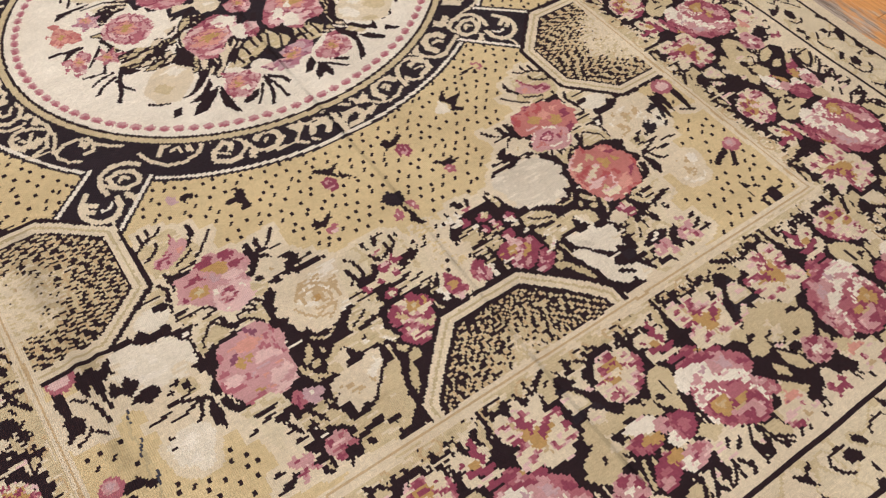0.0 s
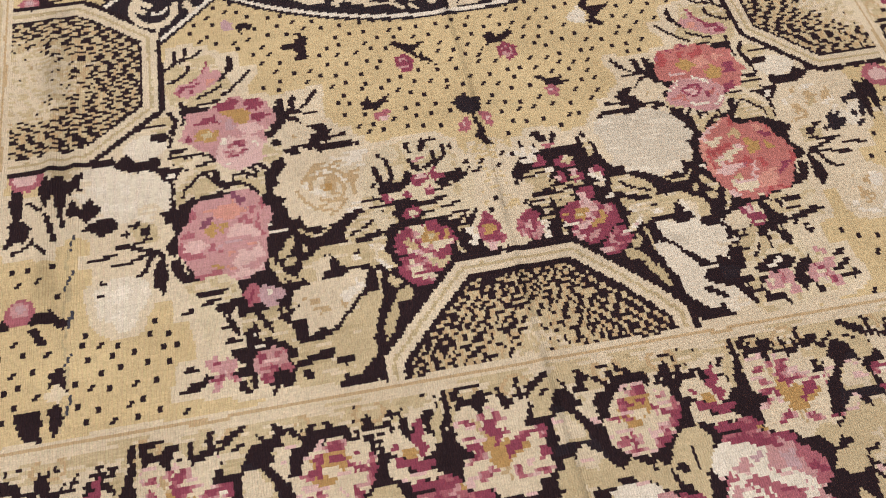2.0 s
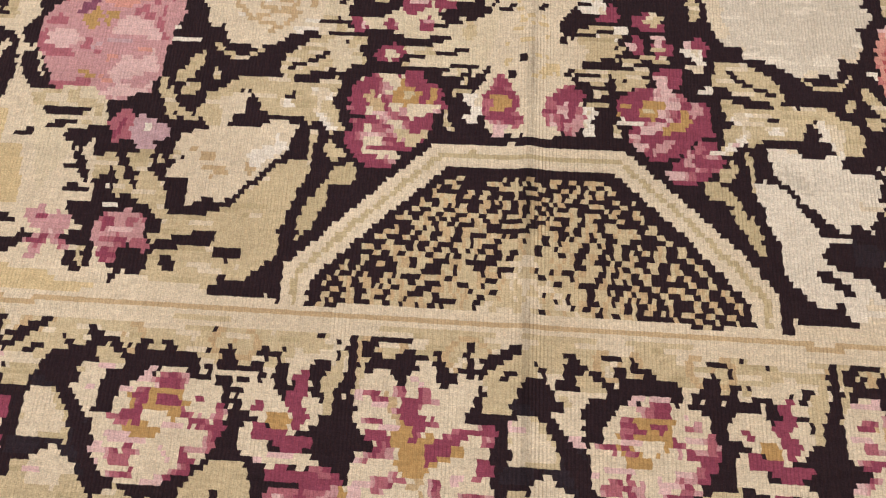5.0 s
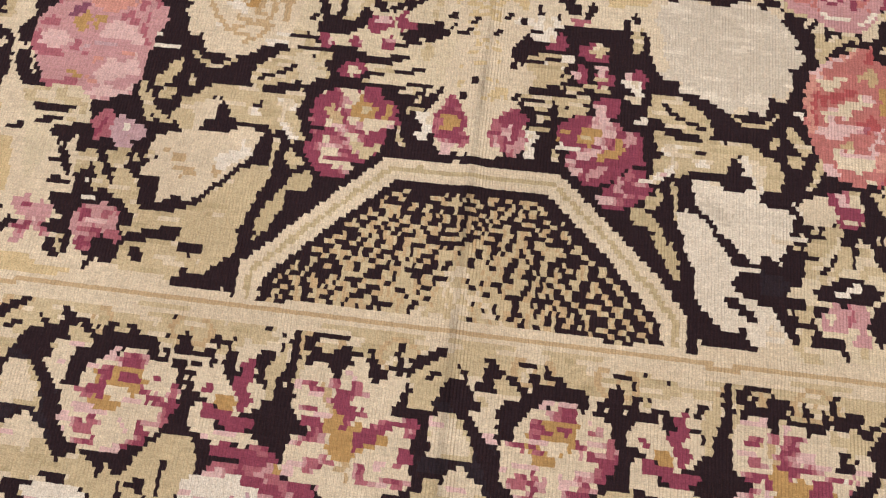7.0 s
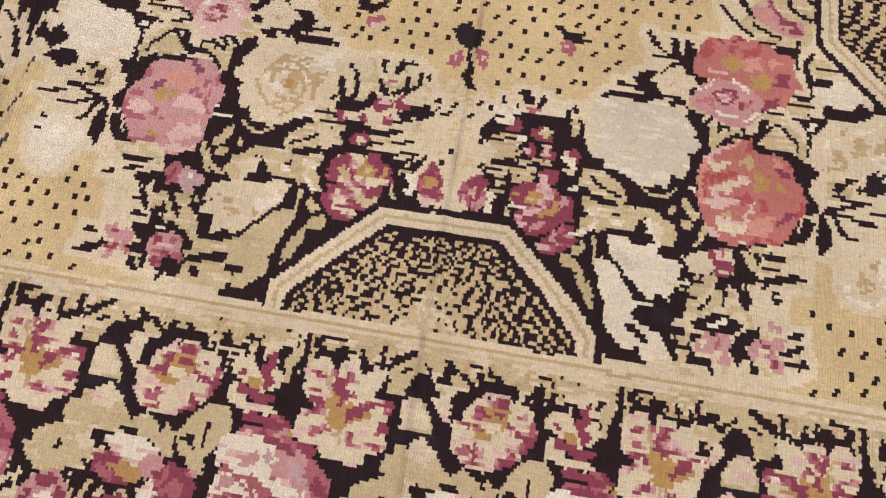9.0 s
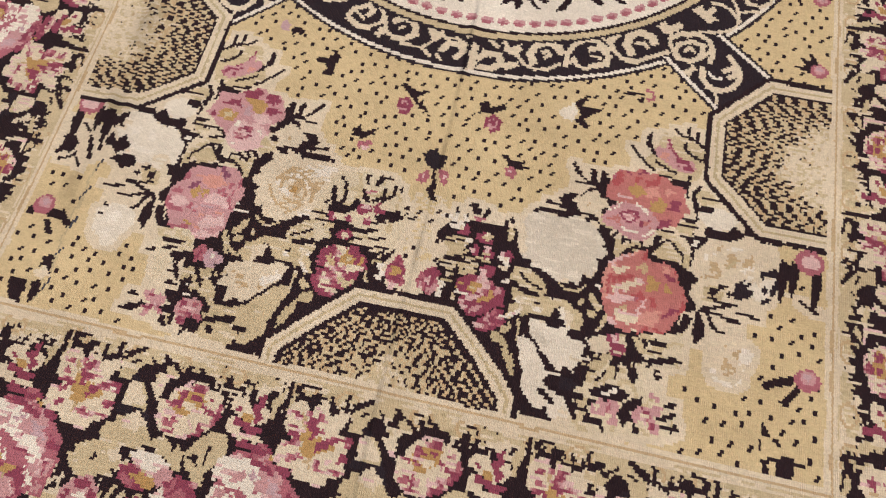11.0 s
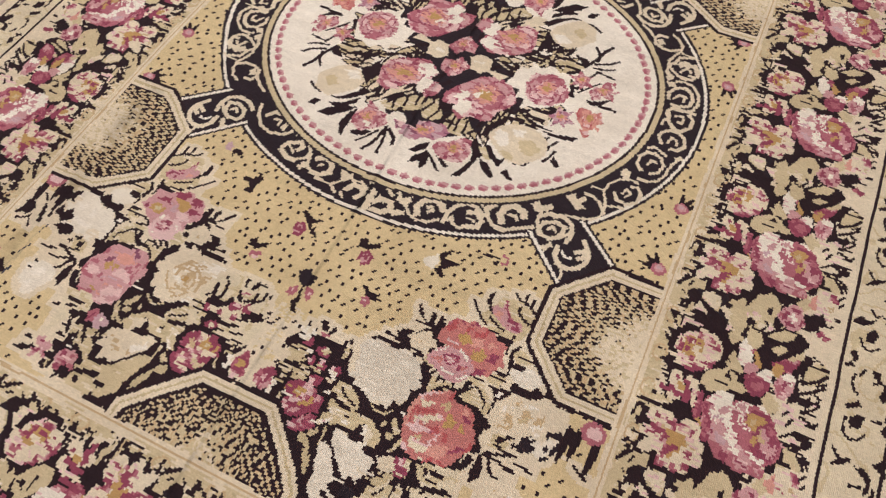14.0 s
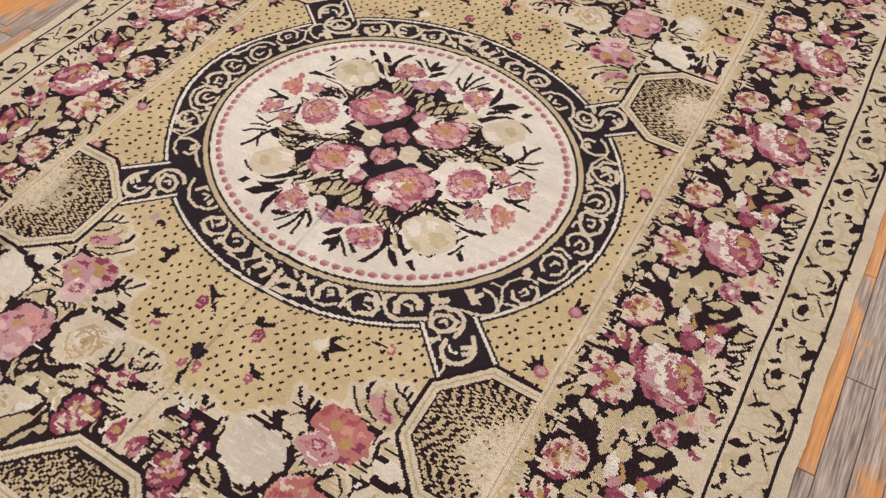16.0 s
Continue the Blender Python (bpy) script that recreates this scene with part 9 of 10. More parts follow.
    patch("ivory", 16.3, -2.1, 17.2, 1.3, 17.6, 5.5, 20.4, 5.6, 20.3, 8.9, 23.1, 7.2, 25.5, 9.5, 28.2, 8.0, 31.0, 8.2, 33.0, 2.8, 33.8, -0.4, 32.0, -3.9, 28.4, -6.9, 25.0, -7.5, 23.3, -9.2, 23.1, -5.5, 20.4, -5.9, 20.8, -3.1)
    patch("pink", 22.6, -3.5, 21.3, 0.7, 22.2, 3.9, 24.8, 5.9, 28.0, 6.6, 31.2, 4.5, 33.6, 0.7, 33.0, -2.6, 30.0, -5.1, 26.7, -5.9, 24.6, -5.3)
    patch("rose", 25.0, -4.5, 22.3, -1.0, 22.2, 2.3, 24.9, 1.1, 25.7, -2.9)
    patch("lilac", 23.9, 2.3, 26.9, 4.1, 27.3, 1.3, 25.6, 0.3)
    patch("ochre", 27.6, 1.2, 29.6, 2.5, 31.5, 0.6, 29.7, -0.4)
    line(0.7, "wine", 22.9, -3.3, 21.7, 0.7, 22.7, 4.1)
    line(0.7, "wine", 26.5, -2.4, 31.1, -2.0)
    line(0.7, "rose", 24.8, 3.9, 29.3, 4.6)
    line(0.7, "wine", 30.6, 1.9, 33.0, 0.4)
    motif("star_flower", "small star flower", "medallion")
    patch("blush", 33.1, 6.9, 30.6, 8.2, 33.2, 8.7, 33.2, 11.1, 35.2, 9.4, 37.1, 10.1, 36.4, 8.1, 38.3, 6.1, 36.1, 5.9, 35.2, 3.6, 34.6, 6.0, 32.5, 4.7)
    line(0.5, "wine", 33.0, 8.1, 37.3, 6.7)
    line(0.5, "wine", 35.9, 9.4, 34.9, 5.2)
    motif("bellflower", "peach bellflower with rose tips", "medallion")
    patch("sand", 37.8, 4.7, 39.3, 7.2, 41.9, 6.0, 41.4, 3.0, 39.3, 1.8)
    patch("pink", 40.0, 7.3, 41.3, 10.4, 43.4, 8.2, 43.4, 4.3, 41.5, 4.3)
    patch("rose", 41.8, 9.9, 43.5, 10.7, 43.7, 8.9)
    patch("rose", 42.9, 6.6, 45.2, 8.0, 44.6, 6.2)
    patch("plum", 41.9, 3.6, 44.0, 6.3, 44.9, 3.4)
    motif("star_flower", "small star flower", "medallion")
    patch("mauve", 30.9, -8.4, 32.6, -6.5, 32.4, -3.9, 34.5, -5.3, 36.8, -4.3, 36.1, -6.6, 38.4, -8.3, 36.2, -8.9, 36.2, -10.8, 34.3, -9.6, 33.0, -11.6, 32.8, -9.1)
    line(0.7, "plum", 32.5, -6.7, 35.7, -8.8)
    line(0.5, "lilac", 33.8, -8.1, 35.6, -7.0)
    motif("bellflower", "peach bellflower with rose tips", "medallion")
    patch("coral", 39.2, -7.1, 40.3, -3.1, 42.5, -2.1, 44.2, -5.2, 43.0, -8.2, 41.2, -10.0)
    patch("ochre", 37.2, -4.1, 37.8, -1.6, 40.7, -2.0, 41.5, -5.3, 40.8, -7.3, 39.0, -7.5)
    patch("plum", 41.2, -3.5, 43.3, -1.3, 44.8, -4.9, 43.7, -6.2)
    patch("rose", 40.0, -9.4, 42.3, -9.1, 43.0, -11.2, 41.5, -11.4)
    patch("rose", 43.1, -7.1, 44.7, -7.0, 44.4, -8.3)
    motif("small_flower", "small pink flower with wine streaks", "medallion")
    patch("blush", -2.2, -4.5, -2.6, -0.6, 0.4, -0.7, 1.6, 1.9, 5.5, -0.8, 4.0, -3.3, 3.3, -5.1, 1.0, -6.4)
    line(0.6, "rose", -0.8, -2.5, 3.5, -2.6)
    motif("pale_blossom", "small cream blossom", "medallion")
    patch("cream", 5.4, -1.2, 3.8, 3.2, 6.3, 5.3, 9.9, 4.5, 10.4, 0.5, 8.8, -1.8)
    line(0.8, "ivory", 5.6, 1.9, 8.2, 2.2)
    motif("pale_blossom", "small cream blossom", "medallion")
    patch("cream", 9.3, 0.1, 12.0, 0.7, 16.1, 0.4, 14.6, -2.1)


ALL = (slice(None), slice(None))
SEAM_X, SEAM_Y = 73.5, 122.8


def octagon(points, cx, cy, reach, panel_mask):
    """A cut-off octagon: black line, two cream cords, and black ground dissolving into sand towards its foot."""
    motif("octagon", "cut-off octagon in cream cords, black ground dissolving into sand", "field")
    d = convex_depth(points) + 0.12 * JAG
    d = np.where(panel_mask, d, -9)
    put(ALL, (d > -1.0) & (d <= 0), "black")
    put(ALL, (d > 0) & (d <= 2.5), "cream")
    put(ALL, (d > 0.95) & (d <= 1.5), "olive")
    inside = d > 2.5
    put(ALL, inside, "black")
    far = np.hypot(GX - cx, GY - cy) / reach
    low = abs(cx) < 1
    share = np.clip(0.67 - far * 0.34 + 0.08 * SOFT, 0.0, 1)
    fleck = ((MAZE if low else SLANT) < share + (0 if low else 0.1)) & (d > (3.3 if low else 2.9))
    put(ALL, inside & fleck, "sand")
    put(ALL, inside & fleck & (FLECK2 > 0.6), "tan")
    put(ALL, inside & (far < (0.24 if low else 0.46) + 0.2 * JAG) & (FLECK3 < 0.85), "sand")
    put(ALL, inside & (far < (0.16 if low else 0.42) + 0.22 * JAG) & (FLECK > 0.3), "cream")


def bouquet(side):
    """One of the two great bouquets that lean towards the corner; side -1 carries pinks, +1 salmon reds."""
    global F
    left = side < 0
    # the salmon bouquet is woven a little shorter
    F = Frame2(0, 0, 0, -1) if left else Frame2(0, -7.6, 0, 1, 0.934)
    motif("leaf_spray", "spiky black leaves with olive blades round the flowers", "field")
    global DYED_AS
    DYED_AS = {"inner": "cream", "rosette": "tan", "light": "ivory", "outer": "bone", "rosette2": "ivory", "fawn2": "ivory", "folded": "cream", "rosette3": "tan", "body": "pink", "deep": "rose", "face": "blush", "fawn": "coral", "rosy": "pink", "tail": "sand", "mauve": "plum"}
    if not left:
        DYED_AS = {"inner": "grey", "rosette": "grey", "light": "grey", "outer": "cream", "rosette2": "tan", "fawn2": "tan", "folded": "bone", "rosette3": "bone", "body": "salmon", "deep": "brick", "face": "blush", "fawn": "coral", "rosy": "salmon", "tail": "bone", "lilac": "blush", "mauve": "brick"}
    bouquet_spray()
    F = Frame2(0, 0, 0, -1 if left else 1)
    (left_blooms if left else right_blooms)()
    if not left:
        DYED_AS = {}
        great_salmon_blooms()
    DYED_AS = {}
    motif("ring_bud", "pink ring-shaped bud by the seam", "field")
    top = -80.2 if left else -85.3
    for x, long in ((65.8, 8.5), (67.6, 7.0), (71.6, 9.5)):
        leaf(x, top - 0.5, 266, long * (0.8 if left else 1), 1.7, "black")
    ellipse(70.2, top, 2.6, 2.4, "rose", 0, 0.1)
    ellipse(70.4, top, 1.7, 1.4, "blush", 0, 0.1)
    motif("bud", "small pink bud with black leaves by the seam", "field")
    top = -103.4 if left else -107.4
    if left:
        patch("black", 73.4, -104.7, 71.6, -103.6, 71.2, -105.5, 72.8, -105.9)
        patch("black", 69.7, -104.5, 66.3, -103.7, 63.6, -106.6, 64.5, -107.4, 66.0, -105.9, 68.5, -105.7)
        patch("black", 69.3, -106.1, 67.8, -106.4, 66.4, -109.0, 67.6, -108.9)
    else:
        patch("black", 62.7, -109.4, 65.0, -108.1, 67.8, -107.0, 68.3, -108.6, 65.5, -109.5, 63.2, -110.5)
        patch("black", 65.4, -112.3, 67.3, -110.3, 68.6, -108.7, 69.9, -108.5, 68.4, -110.6, 67.1, -112.6)
        patch("black", 70.8, -107.6, 72.3, -107.8, 72.3, -109.1, 71.0, -109.2)
    rosebud(70.3, top, 2.2, ("rose", "pink", "lilac"), 90, False)
    for y, t in ((-22.9, 60), (-42.0, 140)):
        motif("bud", "small pink bud with black leaves by the seam", "field")
        for a in (t, t + 35, t - 30):
            leaf(70.6, y, a, 4.6, 1.3, "black")
        rosebud(70.8, y, 1.8, ("rose", "pink", "lilac"), 90, False)
    motif("worn_fold", "worn threads along an old fold", "field")
    for k in range(14 if left else 0):
        y0 = -92 - 2.1 * k
        line(0.4, "olive" if k % 3 else "slate", 63.5 + 0.6 * (k % 3), y0, 64.1 + 0.5 * (k % 2), y0 - 2.6)
    motif("corner_mark", "small black woven mark in the corner", "field")
    if left:
        patch("cream", 66.8, -116.7, 65.1, -114.7, 63.8, -116.5, 64.9, -117.7)
        patch("black", 70.5, -118.5, 67.1, -118.0, 66.7, -120.3, 66.8, -122.6, 68.7, -122.7)
        patch("black", 66.1, -118.3, 64.8, -117.7, 64.2, -119.8, 65.0, -121.9, 65.5, -122.5, 65.9, -120.1)
        patch("black", 66.2, -113.2, 64.4, -112.4, 64.2, -114.4, 63.8, -116.6, 65.1, -114.8, 66.0, -115.4)
    else:
        patch("black", 63.1, -120.5, 66.5, -119.7, 70.5, -120.0, 70.3, -120.5, 68.3, -120.7, 68.5, -122.0, 67.2, -122.3, 66.6, -123.1, 65.2, -123.2, 65.7, -121.5, 65.5, -120.5, 64.1, -120.9, 64.5, -122.5, 63.5, -122.7, 63.2, -121.5)
        patch("black", 63.0, -116.1, 63.8, -116.3, 64.1, -117.3, 64.8, -117.9, 63.3, -117.9)
        line(0.5, "black", 65.1, -117.9, 66.1, -118.5)
        line(0.5, "black", 62.7, -118.3, 62.9, -119.2)
    F = Frame2()


def field():
    motif("field", "gold ground sprinkled with black stitches", "field")
    inner = (np.abs(GX) < SEAM_X) & (np.abs(GY) < SEAM_Y)
    put(ALL, inner, "gold")
    put(ALL, inner & (np.abs(GX) < 3 + 2 * SOFT) & (GY < -86) & (JAG > -0.3), "cream")
    ground = NOW
    small_sprigs()
    for side in (-1, 1):
        bouquet(side)
    halo(ground, inner)
    free = inner & (ART == DYE["gold"]) & (OWN == ground)
    clear = free.copy()
    for k in range(1, 2):
        clear &= np.roll(free, k, 0) & np.roll(free, -k, 0) & np.roll(free, k, 1) & np.roll(free, -k, 1)
    dots(clear, 3.1, 9)
    bare = (ART == DYE["cream"]) & (np.abs(GX) < 6.5) & (GY < -84) & (GY > -100)
    dots(bare, 2.7, 19)
    octagon([(99, -47.4), (61.3, -46.6), (50.6, -57.4), (51.0, -71.8), (61.1, -82.0), (99, -82.3)], 73, -65.0, 19.5, inner)
    octagon([(-99, -78.6), (-62.2, -78.6), (-51.0, -69.9), (-51.3, -52.9), (-63.2, -43.3), (-99, -44.0)], -73, -61.0, 19.5, inner)
    octagon([(22.3, -140), (22.0, -119.6), (8.8, -107.0), (-8.8, -107.0), (-22.0, -119.6), (-22.3, -140)], 0, -123.5, 18.5, inner)


MID_X, MID_Y = 0.8, 1.9


def oval_tangle():
    """Thin black and sand leaves that fill the centre bouquet between its flowers."""
    motif("leaf_spray", "thin black and sand leaves between the flowers", "medallion")
    g = np.random.default_rng(31)
    for k in range(260):
        out, turn = math.sqrt(g.uniform(0.02, 1)), g.uniform(0, 360)
        x, y = 31 * out * math.cos(radians(turn)), 24.5 * out * math.sin(radians(turn))
        t, long, bend = turn + g.uniform(-50, 50), g.uniform(3.5, 6.5), g.uniform(-0.25, 0.25)
        leaf(x, y, t, long + 0.6, 2.9, "black", bend)
        leaf(x, y, t, long, 1.6, ("sand", "cream", "sand", "cream", "olive")[k % 5], bend)
    ellipse(0, 0, 11, 8, "night", 0, 0.2)


def oval_needles():
    """Needle leaves over the broad ones."""
    motif("leaf_spray", "black needle leaves between the flowers", "medallion")
    g = np.random.default_rng(37)
    for k in range(190):
        turn, out = g.uniform(0, 360), math.sqrt(g.uniform(0.08, 1))
        t, bend = turn + g.uniform(-55, 55), g.uniform(-0.3, 0.3)
        x, y = 31 * out * math.cos(radians(turn)), 24.5 * out * math.sin(radians(turn))
        leaf(x, y, t, g.uniform(3.0, 6.0), 1.15, "black", bend)


def medallion():
    gx, gy = GX - MID_X, GY - MID_Y
    r = np.hypot(gx, gy)
    a0, b0, a1, b1 = 52.9, 45.2, 68.8, 59.7
    d0 = r - r / (np.hypot(gx / a0, gy / b0) + 1e-9)
    d1 = r / (np.hypot(gx / a1, gy / b1) + 1e-9) - r + 0.1 * JAG
    motif("wreath", "black ring with beige scrolls and cream edging", "medallion")
    put(ALL, (d1 > 0), "night")
    put(ALL, (d1 > 0.7) & (d1 < 1.5), "ivory")
    framed = np.isin(OWN, [k for k, m in enumerate(MOTIFS, 1) if m[0] == "octagon"])
    for k, half in itertools.product((-1, 1), (-1, 1)):
        pts = [(half * k * x, half * y) for x, y in ((34, -40.2), (53.5, -58.8), (65.0, -47.8), (44.8, -30.6), (34, -40.2))]
        if k < 0:
            pts = pts[::-1]
        d = convex_depth(pts)
        edge = np.minimum(*[convex_depth(p) for p in ((pts[:2], pts[2:4]) if k > 0 else (pts[1:3], pts[3:5]))])
        arm = (d > 0) & ~framed
        outside_ring = d1 < 2.2
        put(ALL, arm & outside_ring, "night")
        put(ALL, arm & outside_ring & (edge > 0.6) & (edge < 1.4), "ivory")
        put(ALL, arm & (d1 > -0.2) & (d1 < 3) & (edge > 1.4), "night")
    global F
    for turn in (180, 0):
        F = Frame2(MID_X, MID_Y, turn)
        ring_scrolls()
        ring_side()
    for flip, turn in itertools.product((-1, 1), (180, 0)):
        F = Frame2(0, 0, turn, flip)
        arm_scrolls()
    F = Frame2(MID_X, MID_Y)
    motif("medallion_ground", "ivory oval ground", "medallion")
    put(ALL, d0 < 4.6, "night")
    put(ALL, d0 < 4.0, "sand")
    put(ALL, d0 < 2.6, "black")
    put(ALL, d0 < 1.9, "ivory")
    count = 98
    for k in range(count):
        motif("dot", "", "medallion")
        t = 2 * math.pi * k / count
        c, s = math.cos(t), math.sin(t)
        x, y = (a0 - 0.5) * c, (b0 - 0.5) * s
        ellipse(x, y, 1.3, 0.95, "pink", math.degrees(math.atan2(s * a0, c * b0)) + 90, 0.1)
        ellipse(x - 0.15, y - 0.4, 1.0, 0.5, "rose", math.degrees(math.atan2(s * a0, c * b0)) + 90, 0.1)
    F = Frame2(MID_X, MID_Y)
    oval_tangle()
    for paint in (oval_leaves, oval_flowers):
        for far in (1, 0):
            F = Frame2(2 * far * MID_X, 2 * far * MID_Y, 180 * far)
            paint()
        if paint == oval_leaves:
            F = Frame2(MID_X, MID_Y)
            oval_needles()
    F = Frame2()


def border_run(frame2, places, length, corner):
    """One border strip: cream margins, black ground with leaves, and the repeating garland."""
    global F
    F = frame2
    g = np.random.default_rng(int(abs(frame2.ox) + abs(frame2.oy) * 3))
    motif("leaf_ground", "black ground with olive leaves and cream margins", "border")
    for k in range(int(2 * length / 7)):
        s = -length + 7 * k + g.uniform(-2, 2)
        ellipse(s, -3.4 + g.uniform(-0.8, 0.8), g.uniform(2.6, 5.0), g.uniform(1.2, 2.2), "sand", 0, 0.4)
    step = 1.6
    for k in range(int(2 * length / step)):
        s = -length + k * step
        ellipse(s, -16.6, 1.3, 11.4 + g.uniform(-0.8, 1.2), "black", 0, 0.3)
    for k in range(int(2 * length / 10)):
        s = -length + 10 * k + g.uniform(-2, 2)
        sl, u, v = F.window(s, -3.6, 3.2)
        e = np.hypot(u / 2.6, v / 1.9)
        put(sl, (np.abs(np.sin(e * 4.2)) < 0.45) & (e < 1.05), "tan")
    panel = "border"
    for s, flip in places:
        F = Frame2(*frame2.out(s, 0), frame2.turn, flip)
        garland()
    F = frame2
    # outer guard band: dark line, gold band with scroll tendrils, dark line, plain hem
    motif("guard_band", "beige guard band with black scroll tendrils between dark lines", panel)
    for lo, hi, colour in ((37.4, 38.8, "cream"), (38.8, 39.5, "black"), (39.5, 50.2, "band"), (50.2, 50.9, "black")):
        for s0 in np.arange(-length - corner, length + corner, 8.0):
            s1 = min(s0 + 8.1, length + corner)
            stroke([(s0, -(lo + hi) / 2), (s1, -(lo + hi) / 2)], hi - lo, colour)
    for k in range(-int((length + 20) / 45.8), int((length + 20) / 45.8) + 1):
        F = Frame2(*frame2.out(45.8 * k, 0), frame2.turn, 1)
        tendril()
    F = Frame2()


def petal_rings():
    """Rows of overlapping petals inside the flowers of the centre bouquet, with dark edges and pale faces."""
    ladders = [[DYE[c] for c in row] for row in (("wine", "rose", "pink", "blush"), ("brick", "salmon", "coral", "blush"), ("plum", "mauve", "lilac", "blush"), ("tan", "sand", "cream", "ivory"))]
    for index, (name, label, panel) in enumerate(MOTIFS, 1):
        if name not in PETALLED or name == "pale_blossom" or panel != "medallion":
            continue
        jj, ii = np.nonzero((OWN == index) & ~np.isin(ART, [DYE[c] for c in ("black", "ivory", "cream", "bone")]))
        if len(jj) < 120:
            continue
        tone = ART[jj, ii]
        dark, mid, light, face = max(ladders, key=lambda row: np.isin(tone, row[:3]).sum())
        x, y = GX[jj, ii], GY[jj, ii]
        cx, cy = np.median(x), np.median(y)
        wide, high = np.percentile(np.abs(x - cx), 95) + 0.3, np.percentile(np.abs(y - cy), 95) + 0.3
        a, b = (x - cx) / wide, (y - cy) / high
        g = np.random.default_rng(index)
        out = np.full(len(jj), mid)
        rows = ((0.92, 9, 0.34), (0.62, 7, 0.33), (0.33, 5, 0.27)) if min(wide, high) > 4.0 else ((0.75, 6, 0.42), (0.3, 3, 0.3))
        for ring, count, size in rows:
            start = g.uniform(0, 6.28)
            for k in range(count):
                q = start + 6.283 * k / count + g.uniform(-0.15, 0.15)
                u, v = a - ring * math.cos(q), b - ring * math.sin(q) * 0.95
                along, across = u * math.cos(q) + v * math.sin(q), -u * math.sin(q) + v * math.cos(q)
                e = np.hypot(along / size, across / (size * 1.15))
                shade = (light, face, face, light, mid)[g.integers(0, 5)]
                body = np.where(along > 0.1 * size, shade, np.where(across > 0.2 * size, mid, light))
                out = np.where(e < 0.8, body, np.where((e < 1.0) & (along > -0.2 * size), np.where(across > 0, dark, mid), out))
        heart = np.hypot(a + 0.05, b - 0.1) + 0.1 * TEETH[jj, ii]
        out = np.where(heart < 0.42, DYE["coral"], out)
        out = np.where((heart < 0.42) & (np.abs(np.sin(5 * a + 9 * b)) < 0.3), mid, out)
        ART[jj, ii] = np.where(heart < 0.2, DYE["ochre"], out)


def bright_rims():
    """The pale ground is brightest right beside the black leaves of the bouquets."""
    ids = [k for k, m in enumerate(MOTIFS, 1) if m[0] == "leaf_spray" and m[2] == "field"]
    leafy = np.isin(OWN, ids)
    dark = leafy & (ART == DYE["black"])
    near = dark.copy()
    for k in (1, 2):
        near |= np.roll(dark, k, 1) | np.roll(dark, -k, 1) | np.roll(dark, k, 0) | np.roll(dark, -k, 0)
    ART[near & leafy & (ART == DYE["cream"])] = DYE["ivory"]


def hatch_tones():
    """Neighbouring tones of a flower are hatched into one another."""
    global ART
    g = np.random.default_rng(21)
    tones = [DYE[c] for c in ("wine", "rose", "pink", "blush", "ivory", "cream", "ochre", "salmon", "coral", "brick", "plum", "mauve", "lilac", "tan", "sand", "bone", "grey")]
    leafy = [k for k, m in enumerate(MOTIFS, 1) if m[0] not in PETALLED]
    ok = np.isin(ART, tones) & ~np.isin(OWN, leafy)
    jj, ii = np.mgrid[0:NY, 0:NX]
    step = np.rint(2.0 * bricks(7, 1, 22) + 1.0 * bricks(4, 2, 23) - 1.5).astype(int)
    i2 = (ii + step).clip(0, NX - 1)
    swap = ok & ok[jj, i2] & (OWN == OWN[jj, i2])
    ART = np.where(swap, ART[jj, i2], ART)
    swap = ok & ok[jj.clip(1) - 1, ii] & (OWN == OWN[jj.clip(1) - 1, ii]) & (bricks(4, 1, 24) < 0.1)
    j2, i2 = jj.clip(1) - 1, ii
    ART = np.where(swap, ART[j2, i2], ART)


def faint_scrolls():
    """Sand-coloured swirls woven into the guard band and the border's margins."""
    band = ART == DYE["band"]
    swirl = np.abs(np.sin(4.5 * SOFT + 1.8 * LOBE)) < 0.3
    ART[band & swirl] = DYE["sand"]
    ART[band & ~swirl & (SOFT + 0.4 * LOBE > 0.75)] = DYE["cream"]


def leaf_tones():
    """Olive and cream picks in the sand-coloured leaves, faded picks in the pale flowers."""
    leafy = np.isin(OWN, [k for k, m in enumerate(MOTIFS, 1) if m[0] in ("leaf_spray", "leaf_ground")])
    sand = leafy & (ART == DYE["sand"])
    ART[sand & (bricks(5, 1, 71) < 0.17)] = DYE["olive"]
    ART[sand & (bricks(6, 1, 72) < 0.13)] = DYE["cream"]
    pale = np.isin(OWN, [k for k, m in enumerate(MOTIFS, 1) if m[0] in ("pale_blossom", "lily") and m[2] == "field"])
    worn = pale & (SOFT + 0.5 * LOBE > 0.45) & (bricks(7, 1, 73) < 0.6)
    ART[worn & (ART == DYE["cream"])] = DYE["ivory"]
    ART[worn & (ART == DYE["bone"])] = DYE["cream"]
    ART[pale & (ART == DYE["grey"]) & (bricks(8, 1, 74) < 0.12)] = DYE["bone"]


